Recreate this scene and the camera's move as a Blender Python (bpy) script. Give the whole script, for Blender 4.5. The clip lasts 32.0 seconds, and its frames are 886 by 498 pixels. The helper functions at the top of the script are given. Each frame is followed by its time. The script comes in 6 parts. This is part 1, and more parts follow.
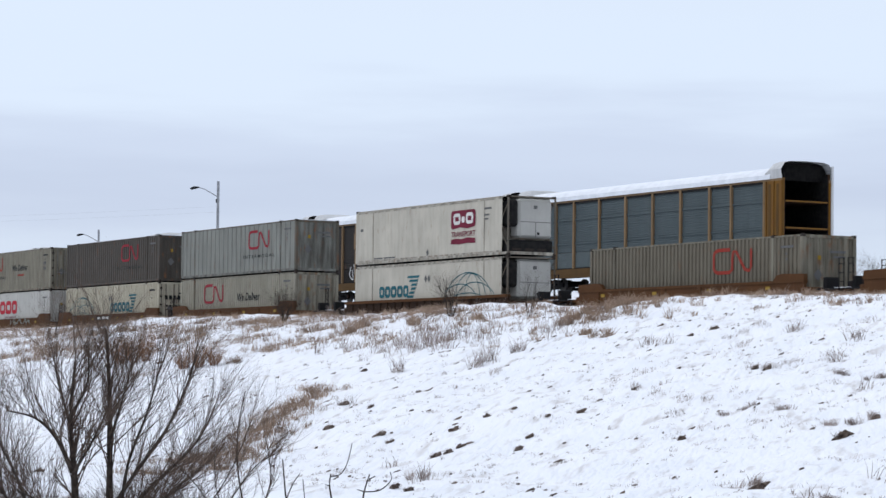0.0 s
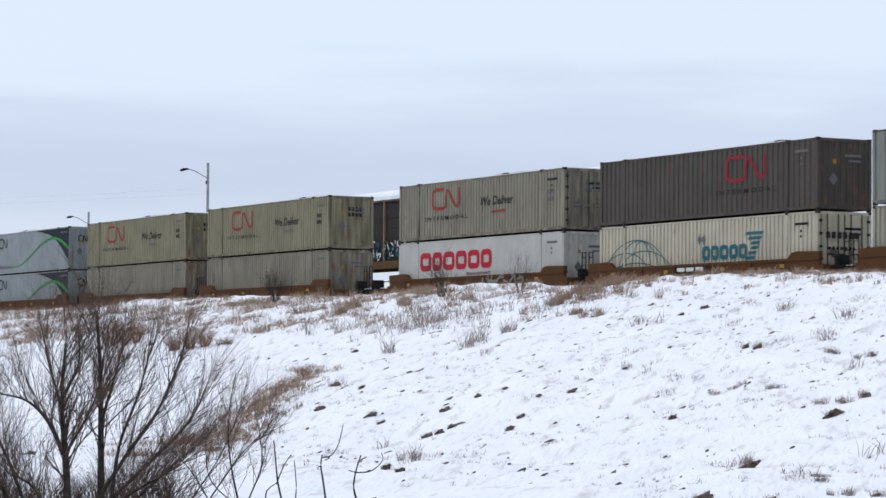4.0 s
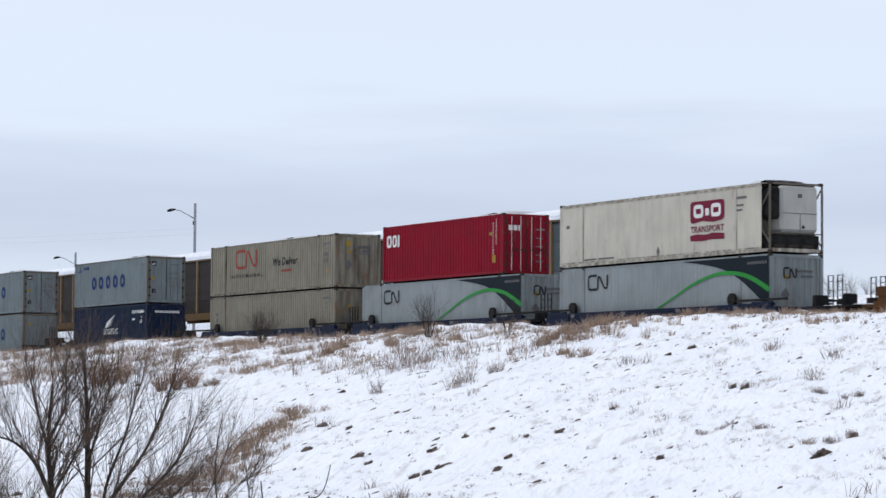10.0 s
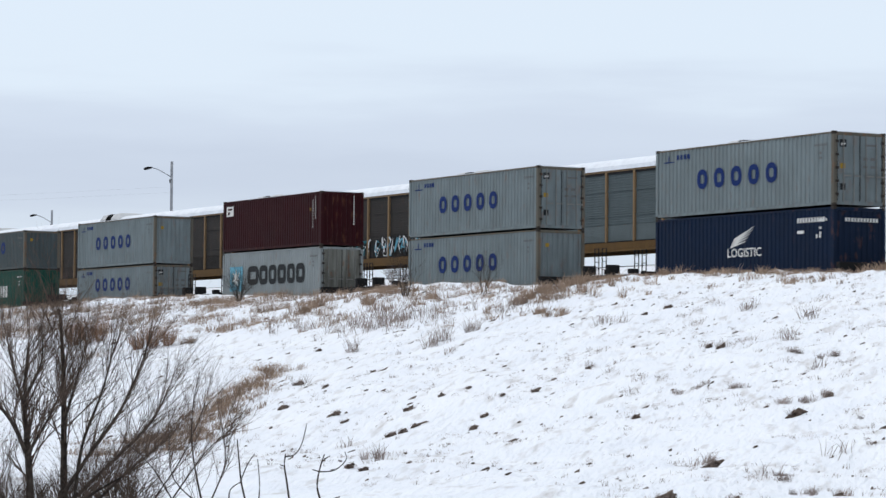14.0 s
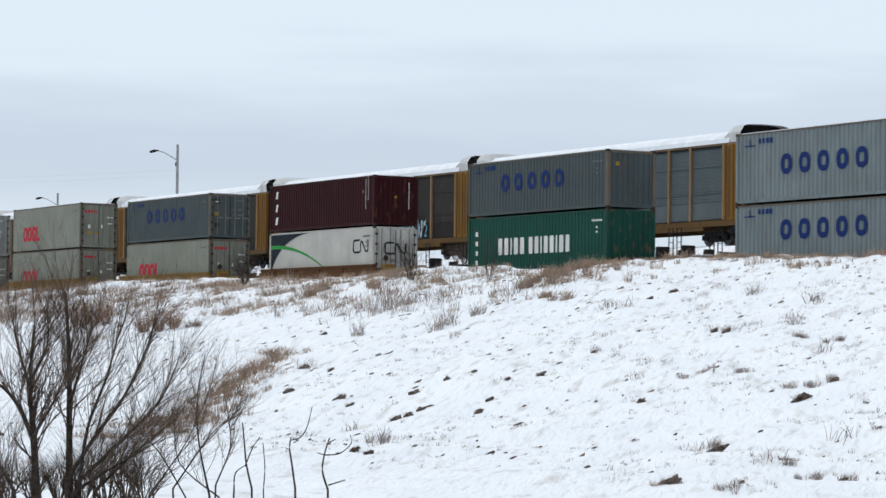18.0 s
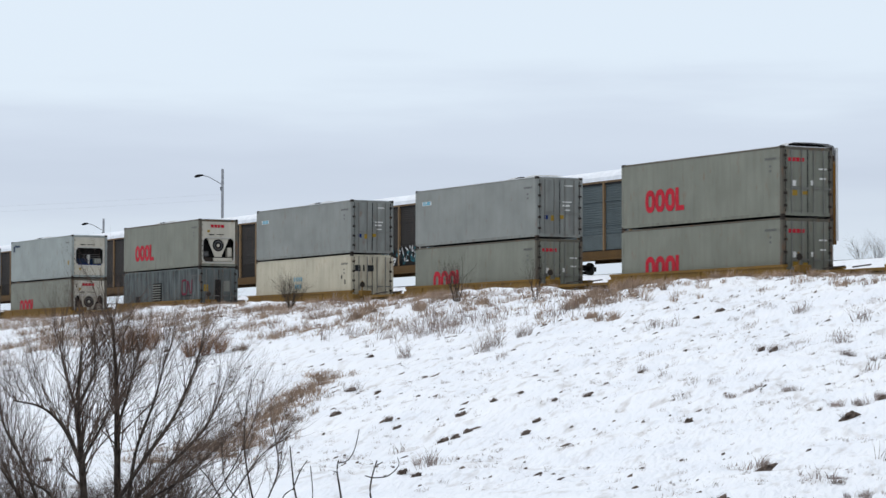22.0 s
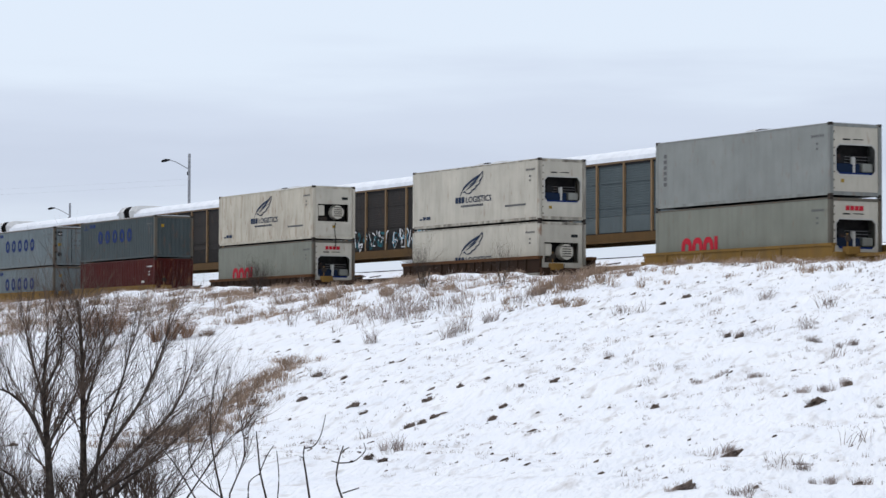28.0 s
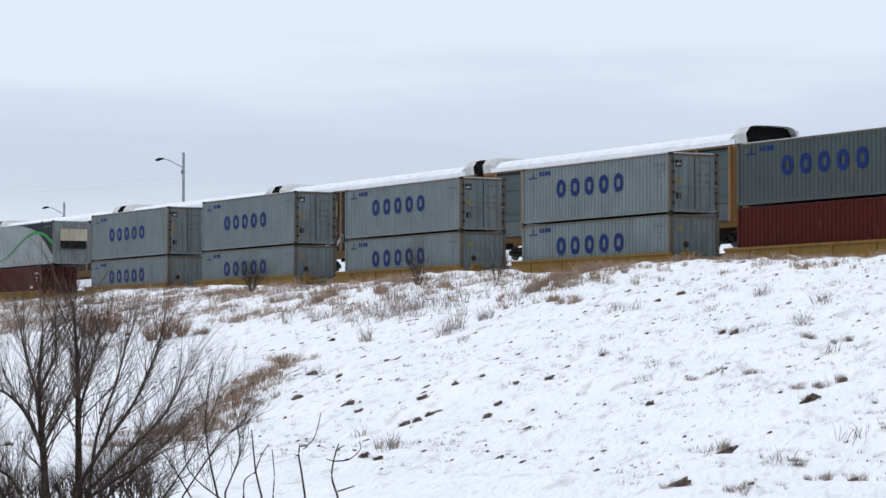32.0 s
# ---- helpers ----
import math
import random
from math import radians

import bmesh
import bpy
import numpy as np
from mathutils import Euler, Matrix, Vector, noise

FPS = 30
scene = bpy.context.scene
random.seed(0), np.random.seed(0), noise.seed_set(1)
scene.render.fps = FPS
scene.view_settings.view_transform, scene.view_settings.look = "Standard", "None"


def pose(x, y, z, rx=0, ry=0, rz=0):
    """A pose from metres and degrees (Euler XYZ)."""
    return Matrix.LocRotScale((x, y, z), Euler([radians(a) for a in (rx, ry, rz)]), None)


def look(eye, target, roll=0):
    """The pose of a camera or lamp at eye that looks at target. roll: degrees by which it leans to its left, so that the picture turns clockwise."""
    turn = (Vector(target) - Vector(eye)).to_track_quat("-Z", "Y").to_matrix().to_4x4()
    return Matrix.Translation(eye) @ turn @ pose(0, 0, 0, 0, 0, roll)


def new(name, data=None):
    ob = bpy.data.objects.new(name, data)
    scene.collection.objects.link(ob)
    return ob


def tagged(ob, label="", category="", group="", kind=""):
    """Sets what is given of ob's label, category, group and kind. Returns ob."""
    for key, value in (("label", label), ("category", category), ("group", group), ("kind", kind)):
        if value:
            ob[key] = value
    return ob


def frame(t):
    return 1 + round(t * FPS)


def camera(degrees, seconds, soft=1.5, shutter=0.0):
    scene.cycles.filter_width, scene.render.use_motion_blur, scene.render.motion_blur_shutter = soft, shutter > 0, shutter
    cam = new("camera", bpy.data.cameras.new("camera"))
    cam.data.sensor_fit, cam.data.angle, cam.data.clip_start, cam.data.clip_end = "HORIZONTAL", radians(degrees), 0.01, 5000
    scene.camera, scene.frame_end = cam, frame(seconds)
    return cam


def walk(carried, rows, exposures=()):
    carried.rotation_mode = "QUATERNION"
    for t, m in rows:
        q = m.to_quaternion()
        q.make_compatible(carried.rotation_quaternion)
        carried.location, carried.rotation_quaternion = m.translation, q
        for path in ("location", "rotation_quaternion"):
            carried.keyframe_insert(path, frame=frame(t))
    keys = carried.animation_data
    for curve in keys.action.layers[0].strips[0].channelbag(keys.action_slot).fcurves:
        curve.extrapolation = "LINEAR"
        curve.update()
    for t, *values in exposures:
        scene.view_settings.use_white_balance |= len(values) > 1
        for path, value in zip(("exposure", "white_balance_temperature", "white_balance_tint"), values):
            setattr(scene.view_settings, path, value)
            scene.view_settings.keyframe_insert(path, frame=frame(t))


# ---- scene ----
# A hand-held camera in a snowy field below a railway embankment watches a
# double-stack container train pass in front of a parked row of autoracks.
cam = camera(18.73, 32.0, soft=1.45, shutter=0.15)
EYE = 1.6                      # height of the eye over the field
PATH = [
    (0, 92.965, -0.713, 0.413),
    (0.5, 92.942, -0.546, 0.413),
    (1, 92.824, -0.463, 0.395),
    (1.5, 92.586, -0.477, 0.322),
    (2, 92.460, -0.440, 0.199),
    (2.5, 92.348, -0.450, 0.281),
    (3, 92.755, -0.561, 0.323),
    (3.5, 92.547, -0.406, 0.292),
    (5.5, 92.759, -0.690, -0.083),
    (6, 93.120, -0.768, 0.015),
    (6.5, 93.363, -0.796, 0.077),
    (7, 93.345, -0.584, -0.025),
    (7.5, 93.331, -0.528, -0.142),
    (8, 93.292, -0.481, -0.143),
    (8.5, 93.294, -0.544, -0.034),
    (9, 93.512, -0.549, -0.000),
    (9.5, 93.538, -0.408, 0.038),
    (10, 93.412, -0.367, -0.053),
    (10.5, 93.152, -0.272, -0.138),
    (11, 93.058, -0.309, -0.287),
    (11.5, 92.998, -0.447, -0.262),
    (12, 93.133, -0.509, -0.222),
    (12.5, 93.036, -0.444, -0.275),
    (13, 92.904, -0.330, -0.361),
    (13.5, 92.722, -0.380, -0.504),
    (14, 92.541, -0.499, -0.555),
    (14.5, 92.483, -0.701, -0.515),
    (16.5, 92.258, -0.403, -0.581),
    (17, 92.103, -0.467, -0.588),
    (17.5, 92.059, -0.596, -0.501),
    (18, 92.191, -0.638, -0.440),
    (18.5, 92.298, -0.650, -0.422),
    (19, 92.383, -0.733, -0.522),
    (19.5, 92.342, -0.713, -0.613),
    (20, 92.167, -0.560, -0.536),
    (20.5, 92.071, -0.262, -0.336),
    (21, 92.224, -0.041, 0.142),
    (21.5, 92.480, 0.012, 0.435),
    (22, 92.650, -0.095, 0.551),
    (22.5, 92.671, -0.159, 0.552),
    (23, 92.688, -0.235, 0.355),
    (23.5, 92.693, -0.262, 0.345),
    (24, 92.659, -0.357, 0.334),
    (24.5, 92.629, -0.425, 0.370),
    (25, 92.440, -0.355, 0.250),
    (25.5, 92.331, -0.208, 0.201),
    (27.5, 92.462, -0.227, -0.143),
    (28, 92.343, -0.211, -0.161),
    (28.5, 92.212, -0.179, -0.141),
    (29, 92.092, -0.095, -0.142),
    (29.5, 92.170, -0.103, -0.149),
    (30, 92.420, -0.361, -0.118),
    (30.5, 92.586, -0.353, -0.090),
    (31, 92.441, -0.247, -0.023),
    (31.5, 92.371, -0.108, -0.191),
    (32, 92.294, 0.009, -0.268),
]
# the camera's own white balance drifts a little: cooler at first, greener past the middle
walk(cam, [(t, pose(0, 0, EYE, rx, ry, rz)) for t, rx, ry, rz in PATH],
     [(0, 0.0, 6330, 11), (9, 0.0, 6390, 11.5), (13, 0.0, 6500, 9.5), (18, 0.0, 6580, 6), (21, 0.0, 6600, 7), (25, 0.0, 6560, 11), (32, 0.0, 6510, 10)])

# ------------------------------------------------------------------ light
world = bpy.data.worlds.new("overcast")
scene.world = world
world.use_nodes = True
wn, wl = world.node_tree.nodes, world.node_tree.links
wn.clear()
w_out = wn.new("ShaderNodeOutputWorld")
w_bg = wn.new("ShaderNodeBackground")
w_sky = wn.new("ShaderNodeTexSky")
w_sky.sky_type, w_sky.sun_disc = "NISHITA", False
w_sky.sun_elevation, w_sky.sun_rotation = radians(49), radians(-73)
w_gain = wn.new("ShaderNodeMix")
w_gain.data_type, w_gain.blend_type = "RGBA", "MULTIPLY"
w_gain.inputs[0].default_value = 1.0
w_gain.inputs[7].default_value = (0.1, 0.1, 0.1, 1)
w_co = wn.new("ShaderNodeTexCoord")
w_map = wn.new("ShaderNodeMapping")
w_map.inputs["Scale"].default_value = (2.4, 2.4, 11.0)
w_map.inputs["Location"].default_value = (0.3, 0.0, 0.62)
w_noise = wn.new("ShaderNodeTexNoise")
w_noise.inputs["Scale"].default_value = 1.0
w_noise.inputs["Detail"].default_value = 5.0
w_noise.inputs["Roughness"].default_value = 0.45
w_ramp = wn.new("ShaderNodeValToRGB")
w_ramp.color_ramp.elements[0].position, w_ramp.color_ramp.elements[0].color = 0.38, (0.60, 0.63, 0.71, 1)
w_ramp.color_ramp.elements[1].position, w_ramp.color_ramp.elements[1].color = 0.58, (0.80, 0.86, 0.93, 1)
w_mix = wn.new("ShaderNodeMix")
w_mix.data_type = "RGBA"
w_mix.inputs[0].default_value = 0.94
w_bg.inputs["Strength"].default_value = 1.0
wl.new(w_co.outputs["Generated"], w_map.inputs["Vector"])
wl.new(w_map.outputs["Vector"], w_noise.inputs["Vector"])
wl.new(w_noise.outputs["Fac"], w_ramp.inputs["Fac"])
wl.new(w_sky.outputs["Color"], w_gain.inputs[6])
wl.new(w_gain.outputs[2], w_mix.inputs[6])
# layered stratus towards the horizon: pale, a greyer deck, pale again
w_sep = wn.new("ShaderNodeSeparateXYZ")
wl.new(w_co.outputs["Generated"], w_sep.inputs[0])
w_map2 = wn.new("ShaderNodeMapping")
w_map2.inputs["Scale"].default_value = (3.0, 3.0, 22.0)
w_map2.inputs["Location"].default_value = (1.7, 0.4, 2.2)
w_noise2 = wn.new("ShaderNodeTexNoise")
w_noise2.inputs["Scale"].default_value, w_noise2.inputs["Detail"].default_value = 1.6, 5.0
w_warp = wn.new("ShaderNodeMath")
w_warp.operation = "MULTIPLY_ADD"
w_warp.inputs[1].default_value = 0.07
w_off = wn.new("ShaderNodeMath")
w_off.operation = "SUBTRACT"
w_off.inputs[1].default_value = 0.034
w_deck = wn.new("ShaderNodeValToRGB")
w_deck.color_ramp.interpolation = "EASE"
for i, (p, c) in enumerate(((0.0, (0.69, 0.765, 0.88)), (0.045, (0.70, 0.785, 0.91)), (0.074, (0.605, 0.680, 0.825)), (0.092, (0.655, 0.735, 0.88)), (0.116, (0.77, 0.870, 1.0)), (0.2, (0.785, 0.885, 1.02)))):
    el = w_deck.color_ramp.elements[i] if i < 2 else w_deck.color_ramp.elements.new(p)
    el.position, el.color = p, (*c, 1)
w_low = wn.new("ShaderNodeMapRange")
for key, v in (("From Min", 0.13), ("From Max", 0.26), ("To Min", 1.0), ("To Max", 0.0)):
    w_low.inputs[key].default_value = v
w_sum = wn.new("ShaderNodeMix")
w_sum.data_type = "RGBA"
wl.new(w_co.outputs["Generated"], w_map2.inputs["Vector"])
wl.new(w_map2.outputs["Vector"], w_noise2.inputs["Vector"])
wl.new(w_noise2.outputs["Fac"], w_warp.inputs[0])
wl.new(w_sep.outputs["Z"], w_warp.inputs[2])
wl.new(w_warp.outputs[0], w_off.inputs[0])
wl.new(w_off.outputs[0], w_deck.inputs["Fac"])
wl.new(w_sep.outputs["Z"], w_low.inputs["Value"])
wl.new(w_low.outputs["Result"], w_sum.inputs[0])
wl.new(w_ramp.outputs["Color"], w_sum.inputs[6])
wl.new(w_deck.outputs["Color"], w_sum.inputs[7])
w_zen = wn.new("ShaderNodeMapRange")
for key, v in (("From Min", 0.2), ("From Max", 1.0), ("To Min", 1.0), ("To Max", 1.34)):
    w_zen.inputs[key].default_value = v
w_up = wn.new("ShaderNodeVectorMath")
w_up.operation = "SCALE"
wl.new(w_sep.outputs["Z"], w_zen.inputs["Value"])
wl.new(w_sum.outputs[2], w_up.inputs[0])
wl.new(w_zen.outputs["Result"], w_up.inputs["Scale"])
wl.new(w_up.outputs[0], w_mix.inputs[7])
wl.new(w_mix.outputs[2], w_bg.inputs["Color"])
wl.new(w_bg.outputs["Background"], w_out.inputs["Surface"])
sun = new("sun", bpy.data.lights.new("sun", "SUN"))
sun.data.energy, sun.data.angle, sun.data.color = 0.95, radians(24), (1.0, 0.97, 0.93)
sun.matrix_world = look((-52, 16, 62), (0, 0, 0))
scene.view_settings.exposure = 0.0

# ------------------------------------------------------------------ plan
# Track space: x along the rails in the direction of travel, y away from the
# camera (0 at the near faces of the moving containers), z up from the field.
AZ, DIST = -61.065, 63.74
TRACK = pose(0, 0, 0, 0, 0, AZ) @ pose(0, DIST, 0)
RAIL = 3.10 + EYE              # top of the rails of the near track
DECK = 3.47 + EYE              # underside of the lower containers
RAIL2 = 5.80 + EYE             # rails of the far track
FAR = 18.26                    # near sides of the autoracks
V0, ACC = 17.052, 0.0207       # speed of the train and half its gain a second


def run(t):
    return V0 * t + ACC * t * t


# ------------------------------------------------------------------ materials
def shader(name, rough=0.7, metal=0.0):
    m = bpy.data.materials.new(name)
    m.use_nodes = True
    b = m.node_tree.nodes["Principled BSDF"]
    b.inputs["Roughness"].default_value = rough
    b.inputs["Metallic"].default_value = metal
    b.inputs["Specular IOR Level"].default_value = 0.14
    return m, m.node_tree.nodes, m.node_tree.links, b


def rgb_mix(n, l, fac, a, b, blend="MIX"):
    x = n.new("ShaderNodeMix")
    x.data_type, x.blend_type = "RGBA", blend
    for i, v in ((0, fac), (6, a), (7, b)):
        if isinstance(v, bpy.types.NodeSocket):
            l.new(v, x.inputs[i])
        elif i == 0:
            x.inputs[0].default_value = v
        else:
            x.inputs[i].default_value = (*v, 1)
    return x.outputs[2]


def noise_fac(n, l, scale, stretch=(1, 1, 1), lo=0.4, hi=0.7, detail=4.0, turn=0.0):
    co, mp, tx, rp = (n.new("ShaderNodeTexCoord"), n.new("ShaderNodeMapping"),
                      n.new("ShaderNodeTexNoise"), n.new("ShaderNodeMapRange"))
    oi = n.new("ShaderNodeObjectInfo")
    mp.inputs["Scale"].default_value = stretch
    if turn:
        mp.vector_type = "TEXTURE"
        mp.inputs["Rotation"].default_value = (0, 0, math.radians(turn))
        mp.inputs["Scale"].default_value = [1 / v for v in stretch]
    tx.noise_dimensions = "4D"
    tx.inputs["Scale"].default_value, tx.inputs["Detail"].default_value = scale, detail
    mul = n.new("ShaderNodeMath")
    mul.operation = "MULTIPLY"
    mul.inputs[1].default_value = 40.0
    rp.inputs["From Min"].default_value, rp.inputs["From Max"].default_value = lo, hi
    l.new(oi.outputs["Random"], mul.inputs[0])
    l.new(mul.outputs[0], tx.inputs["W"])
    l.new(co.outputs["Object"], mp.inputs["Vector"])
    l.new(mp.outputs["Vector"], tx.inputs["Vector"])
    l.new(tx.outputs["Fac"], rp.inputs["Value"])
    return rp.outputs["Result"]


PAINTED = {}


def paint(name, c, dirt=(0.07, 0.055, 0.04), wear=0.42, rough=0.55, metal=0.0, rust=0.38, lo=0.42, spots=0.60):
    """Weathered paint: broad fading, vertical dirt streaks, small rust spots."""
    PAINTED[name] = c
    m, n, l, b = shader(name, rough, metal)
    b.inputs["Specular IOR Level"].default_value = 0.08
    if max(c) < 0.16 and dirt[0] > 0.03:
        dirt = tuple(0.5 * v + 0.006 for v in c)
    fade = noise_fac(n, l, 0.7, (1, 1, 1), 0.3, 0.75)
    dull = tuple(0.76 * v + 0.003 for v in c)
    col = rgb_mix(n, l, fade, c, dull)
    streak = noise_fac(n, l, 2.2, (1.6, 1.6, 0.22), lo, lo + 0.36, 7.0)
    sm = n.new("ShaderNodeMath")
    sm.operation = "MULTIPLY"
    sm.inputs[1].default_value = wear
    l.new(streak, sm.inputs[0])
    col = rgb_mix(n, l, sm.outputs[0], col, dirt)
    spot = noise_fac(n, l, 4.5, (1, 1, 0.35), spots, spots + 0.14, 7.0)
    rm = n.new("ShaderNodeMath")
    rm.operation = "MULTIPLY"
    rm.inputs[1].default_value = rust
    l.new(spot, rm.inputs[0])
    col = rgb_mix(n, l, rm.outputs[0], col, (0.17, 0.075, 0.035))
    l.new(col, b.inputs["Base Color"])
    bump = n.new("ShaderNodeBump")
    bump.inputs["Strength"].default_value, bump.inputs["Distance"].default_value = 0.12, 0.02
    l.new(fade, bump.inputs["Height"])
    l.new(bump.outputs["Normal"], b.inputs["Normal"])
    return m


def mottled(name, a, bcol, scale=6.0, rough=0.85, bump=0.3, dist=0.02, lo=0.35, hi=0.65, stretch=(1, 1, 1)):
    m, n, l, b = shader(name, rough)
    f = noise_fac(n, l, scale, stretch, lo, hi, 6.0)
    l.new(rgb_mix(n, l, f, a, bcol), b.inputs["Base Color"])
    bp = n.new("ShaderNodeBump")
    bp.inputs["Strength"].default_value, bp.inputs["Distance"].default_value = bump, dist
    l.new(f, bp.inputs["Height"])
    l.new(bp.outputs["Normal"], b.inputs["Normal"])
    return m


M = {
    "beige": paint("beige_paint", (0.268, 0.250, 0.196)),
    "olive": paint("olive_beige_paint", (0.268, 0.250, 0.168)),
    "lightgrey": paint("light_grey_paint", (0.222, 0.230, 0.208)),
    "dimbeige": paint("grimy_beige_paint", (0.168, 0.150, 0.115), wear=0.5),
    "sand": paint("pale_sand_paint", (0.330, 0.312, 0.250), wear=0.3),
    "taupe": paint("dark_taupe_paint", (0.084, 0.074, 0.063)),
    "white": paint("white_paint", (0.500, 0.472, 0.402), wear=0.20),
    "rustwhite": paint("rust_streaked_white_paint", (0.500, 0.465, 0.385), dirt=(0.16, 0.105, 0.06), wear=0.55, rust=0.6, lo=0.44, spots=0.57),
    "cleanwhite": paint("clean_white_paint", (0.460, 0.455, 0.425), wear=0.12, rust=0.1),
    "cream": paint("cream_paint", (0.500, 0.462, 0.362), wear=0.2),
    "silver": paint("silver_grey_paint", (0.250, 0.280, 0.288), wear=0.2),
    "bluering": paint("grey_blue_paint", (0.170, 0.206, 0.217), wear=0.28),
    "bluering_dark": paint("dark_grey_blue_paint", (0.0666, 0.0832, 0.0870), wear=0.28),
    "navy": paint("navy_paint", (0.004, 0.013, 0.036), wear=0.15, rust=0.1),
    "red": paint("red_paint", (0.215, 0.002, 0.015), wear=0.03, rust=0.05),
    "maroon": paint("maroon_paint", (0.0273, 0.0025, 0.0045), wear=0.15, rust=0.1),
    "redbrown": paint("red_brown_paint", (0.0651, 0.0081, 0.0062), wear=0.2),
    "green": paint("sea_green_paint", (0.0099, 0.0645, 0.0477), wear=0.2),
    "redring": paint("pale_grey_green_paint", (0.203, 0.212, 0.178), wear=0.22),
    "plain": paint("pale_grey_paint", (0.240, 0.254, 0.242), wear=0.12),
    "pale": paint("pale_sea_grey_paint", (0.292, 0.322, 0.312), wear=0.10),
    "soot": paint("sooty_grey_paint", (0.135, 0.155, 0.155), dirt=(0.010, 0.010, 0.010), wear=0.92, lo=0.38),
    "dark": paint("dark_steel", (0.014, 0.014, 0.015), wear=0.3, rough=0.7),
    # for black parts, and for sheets that stand in for unlit insides
    "black": mottled("black_parts_and_painted_shade", (0.008, 0.008, 0.009), (0.02, 0.019, 0.018), 4.0),
    "rust": paint("rust_brown_paint", (0.0884, 0.0399, 0.0161), wear=0.35, rough=0.75),
    "spine": paint("dark_brown_paint", (0.0310, 0.0161, 0.0093), wear=0.4, rough=0.75),
    "blue": paint("railcar_blue_paint", (0.0074, 0.0136, 0.0360), wear=0.35),
    "yellow": paint("railcar_ochre_paint", (0.1997, 0.1148, 0.0306), wear=0.45, rough=0.7),
    "rackyellow": paint("autorack_yellow_paint", (0.1900, 0.0912, 0.0171), wear=0.5, rust=0.6),
    "racksill": paint("autorack_sill_paint", (0.110, 0.062, 0.022), wear=0.5),
    "racktan": paint("autorack_tan_post", (0.235, 0.155, 0.085), wear=0.35),
    "rackgrey": paint("galvanised_panel", (0.090, 0.113, 0.121), wear=0.25, rough=0.5, rust=0.08),
    "racklow": paint("clean_galvanised_panel", (0.150, 0.182, 0.190), wear=0.15, rough=0.5, rust=0.05),
    "rackbrown": paint("weathered_panel", (0.041, 0.037, 0.035), wear=0.45, rough=0.6),
    "steel": paint("bare_steel", (0.105, 0.105, 0.105), wear=0.3, rough=0.4, metal=0.6),
    "m_red": paint("faded_red_marking", (0.270, 0.036, 0.025), wear=0.2, rust=0.0),
    "m_bright": paint("bright_red_marking", (0.442, 0.017, 0.034), wear=0.08, rust=0.0),
    "m_maroon": paint("maroon_marking", (0.154, 0.014, 0.035), wear=0.08, rust=0.0),
    "m_crimson": paint("crimson_marking", (0.27, 0.016, 0.03), wear=0.15, rust=0.0),
    "m_black": paint("black_marking", (0.018, 0.02, 0.022), wear=0.15, rust=0.0),
    "m_grey": paint("grey_marking", (0.128, 0.128, 0.128), wear=0.1, rust=0.0),
    "m_blue": paint("blue_marking", (0.005, 0.022, 0.115), wear=0.15, rust=0.0),
    "m_navy": paint("navy_marking", (0.02, 0.035, 0.07), wear=0.1, rust=0.0),
    "m_teal": paint("teal_marking", (0.021, 0.119, 0.147), wear=0.2, rust=0.0),
    "m_white": paint("white_marking", (0.680, 0.680, 0.660), wear=0.15, rust=0.0),
    "m_green": paint("green_marking", (0.028, 0.250, 0.045), wear=0.05, rust=0.0),
    "m_yellow": paint("yellow_marking", (0.300, 0.190, 0.030), wear=0.1, rust=0.0),
    "m_sky": paint("light_blue_marking", (0.128, 0.352, 0.464), wear=0.1, rust=0.0),
    "m_corner": paint("dark_blue_green_marking", (0.006, 0.012, 0.018), wear=0.1, rust=0.0),
    "ballast": mottled("ballast", (0.10, 0.09, 0.08), (0.28, 0.27, 0.26), 12.0, bump=0.8),
    "sleeper": mottled("sleeper_wood", (0.07, 0.055, 0.045), (0.16, 0.13, 0.11), 8.0),
    "galv": mottled("galvanised_pole", (0.20, 0.21, 0.23), (0.32, 0.33, 0.35), 3.0, 0.5),
    "bark": mottled("grey_brown_bark", (0.020, 0.015, 0.012), (0.062, 0.049, 0.041), 14.0),
    "twig": mottled("red_brown_twig", (0.055, 0.040, 0.032), (0.13, 0.094, 0.076), 10.0),
    "willow": mottled("red_willow_twig", (0.16, 0.085, 0.050), (0.32, 0.19, 0.12), 6.0),
    "straw": mottled("dry_straw", (0.155, 0.104, 0.074), (0.41, 0.305, 0.228), 2.5),
    "weed": mottled("withered_weed", (0.13, 0.104, 0.094), (0.34, 0.280, 0.255), 2.5),
    "soil": mottled("bare_soil", (0.045, 0.032, 0.025), (0.19, 0.145, 0.12), 9.0, bump=0.8, dist=0.05),
}


# the same paints where grime, soot and rust have run over them: ends, rails and sills
for k in ("beige", "dimbeige", "sand", "olive", "lightgrey", "taupe", "white", "rustwhite", "cleanwhite", "cream", "silver", "bluering", "bluering_dark", "navy", "red", "maroon", "redbrown", "green", "redring", "plain", "pale", "soot"):
    light = k in ("redring", "pale", "rustwhite", "silver", "bluering", "bluering_dark", "navy", "red", "maroon", "plain", "cleanwhite", "cream")
    M[k + "_grime"] = paint("grimy_" + M[k].name, PAINTED[M[k].name], dirt=(0.034, 0.026, 0.019), wear=0.40 if light else 0.80, rust=0.35 if light else 0.7, lo=0.40 if light else 0.32, spots=0.56)
M["postrust"] = paint("rusty_corner_post", (0.115, 0.105, 0.085), wear=0.6, rust=0.6, spots=0.54)
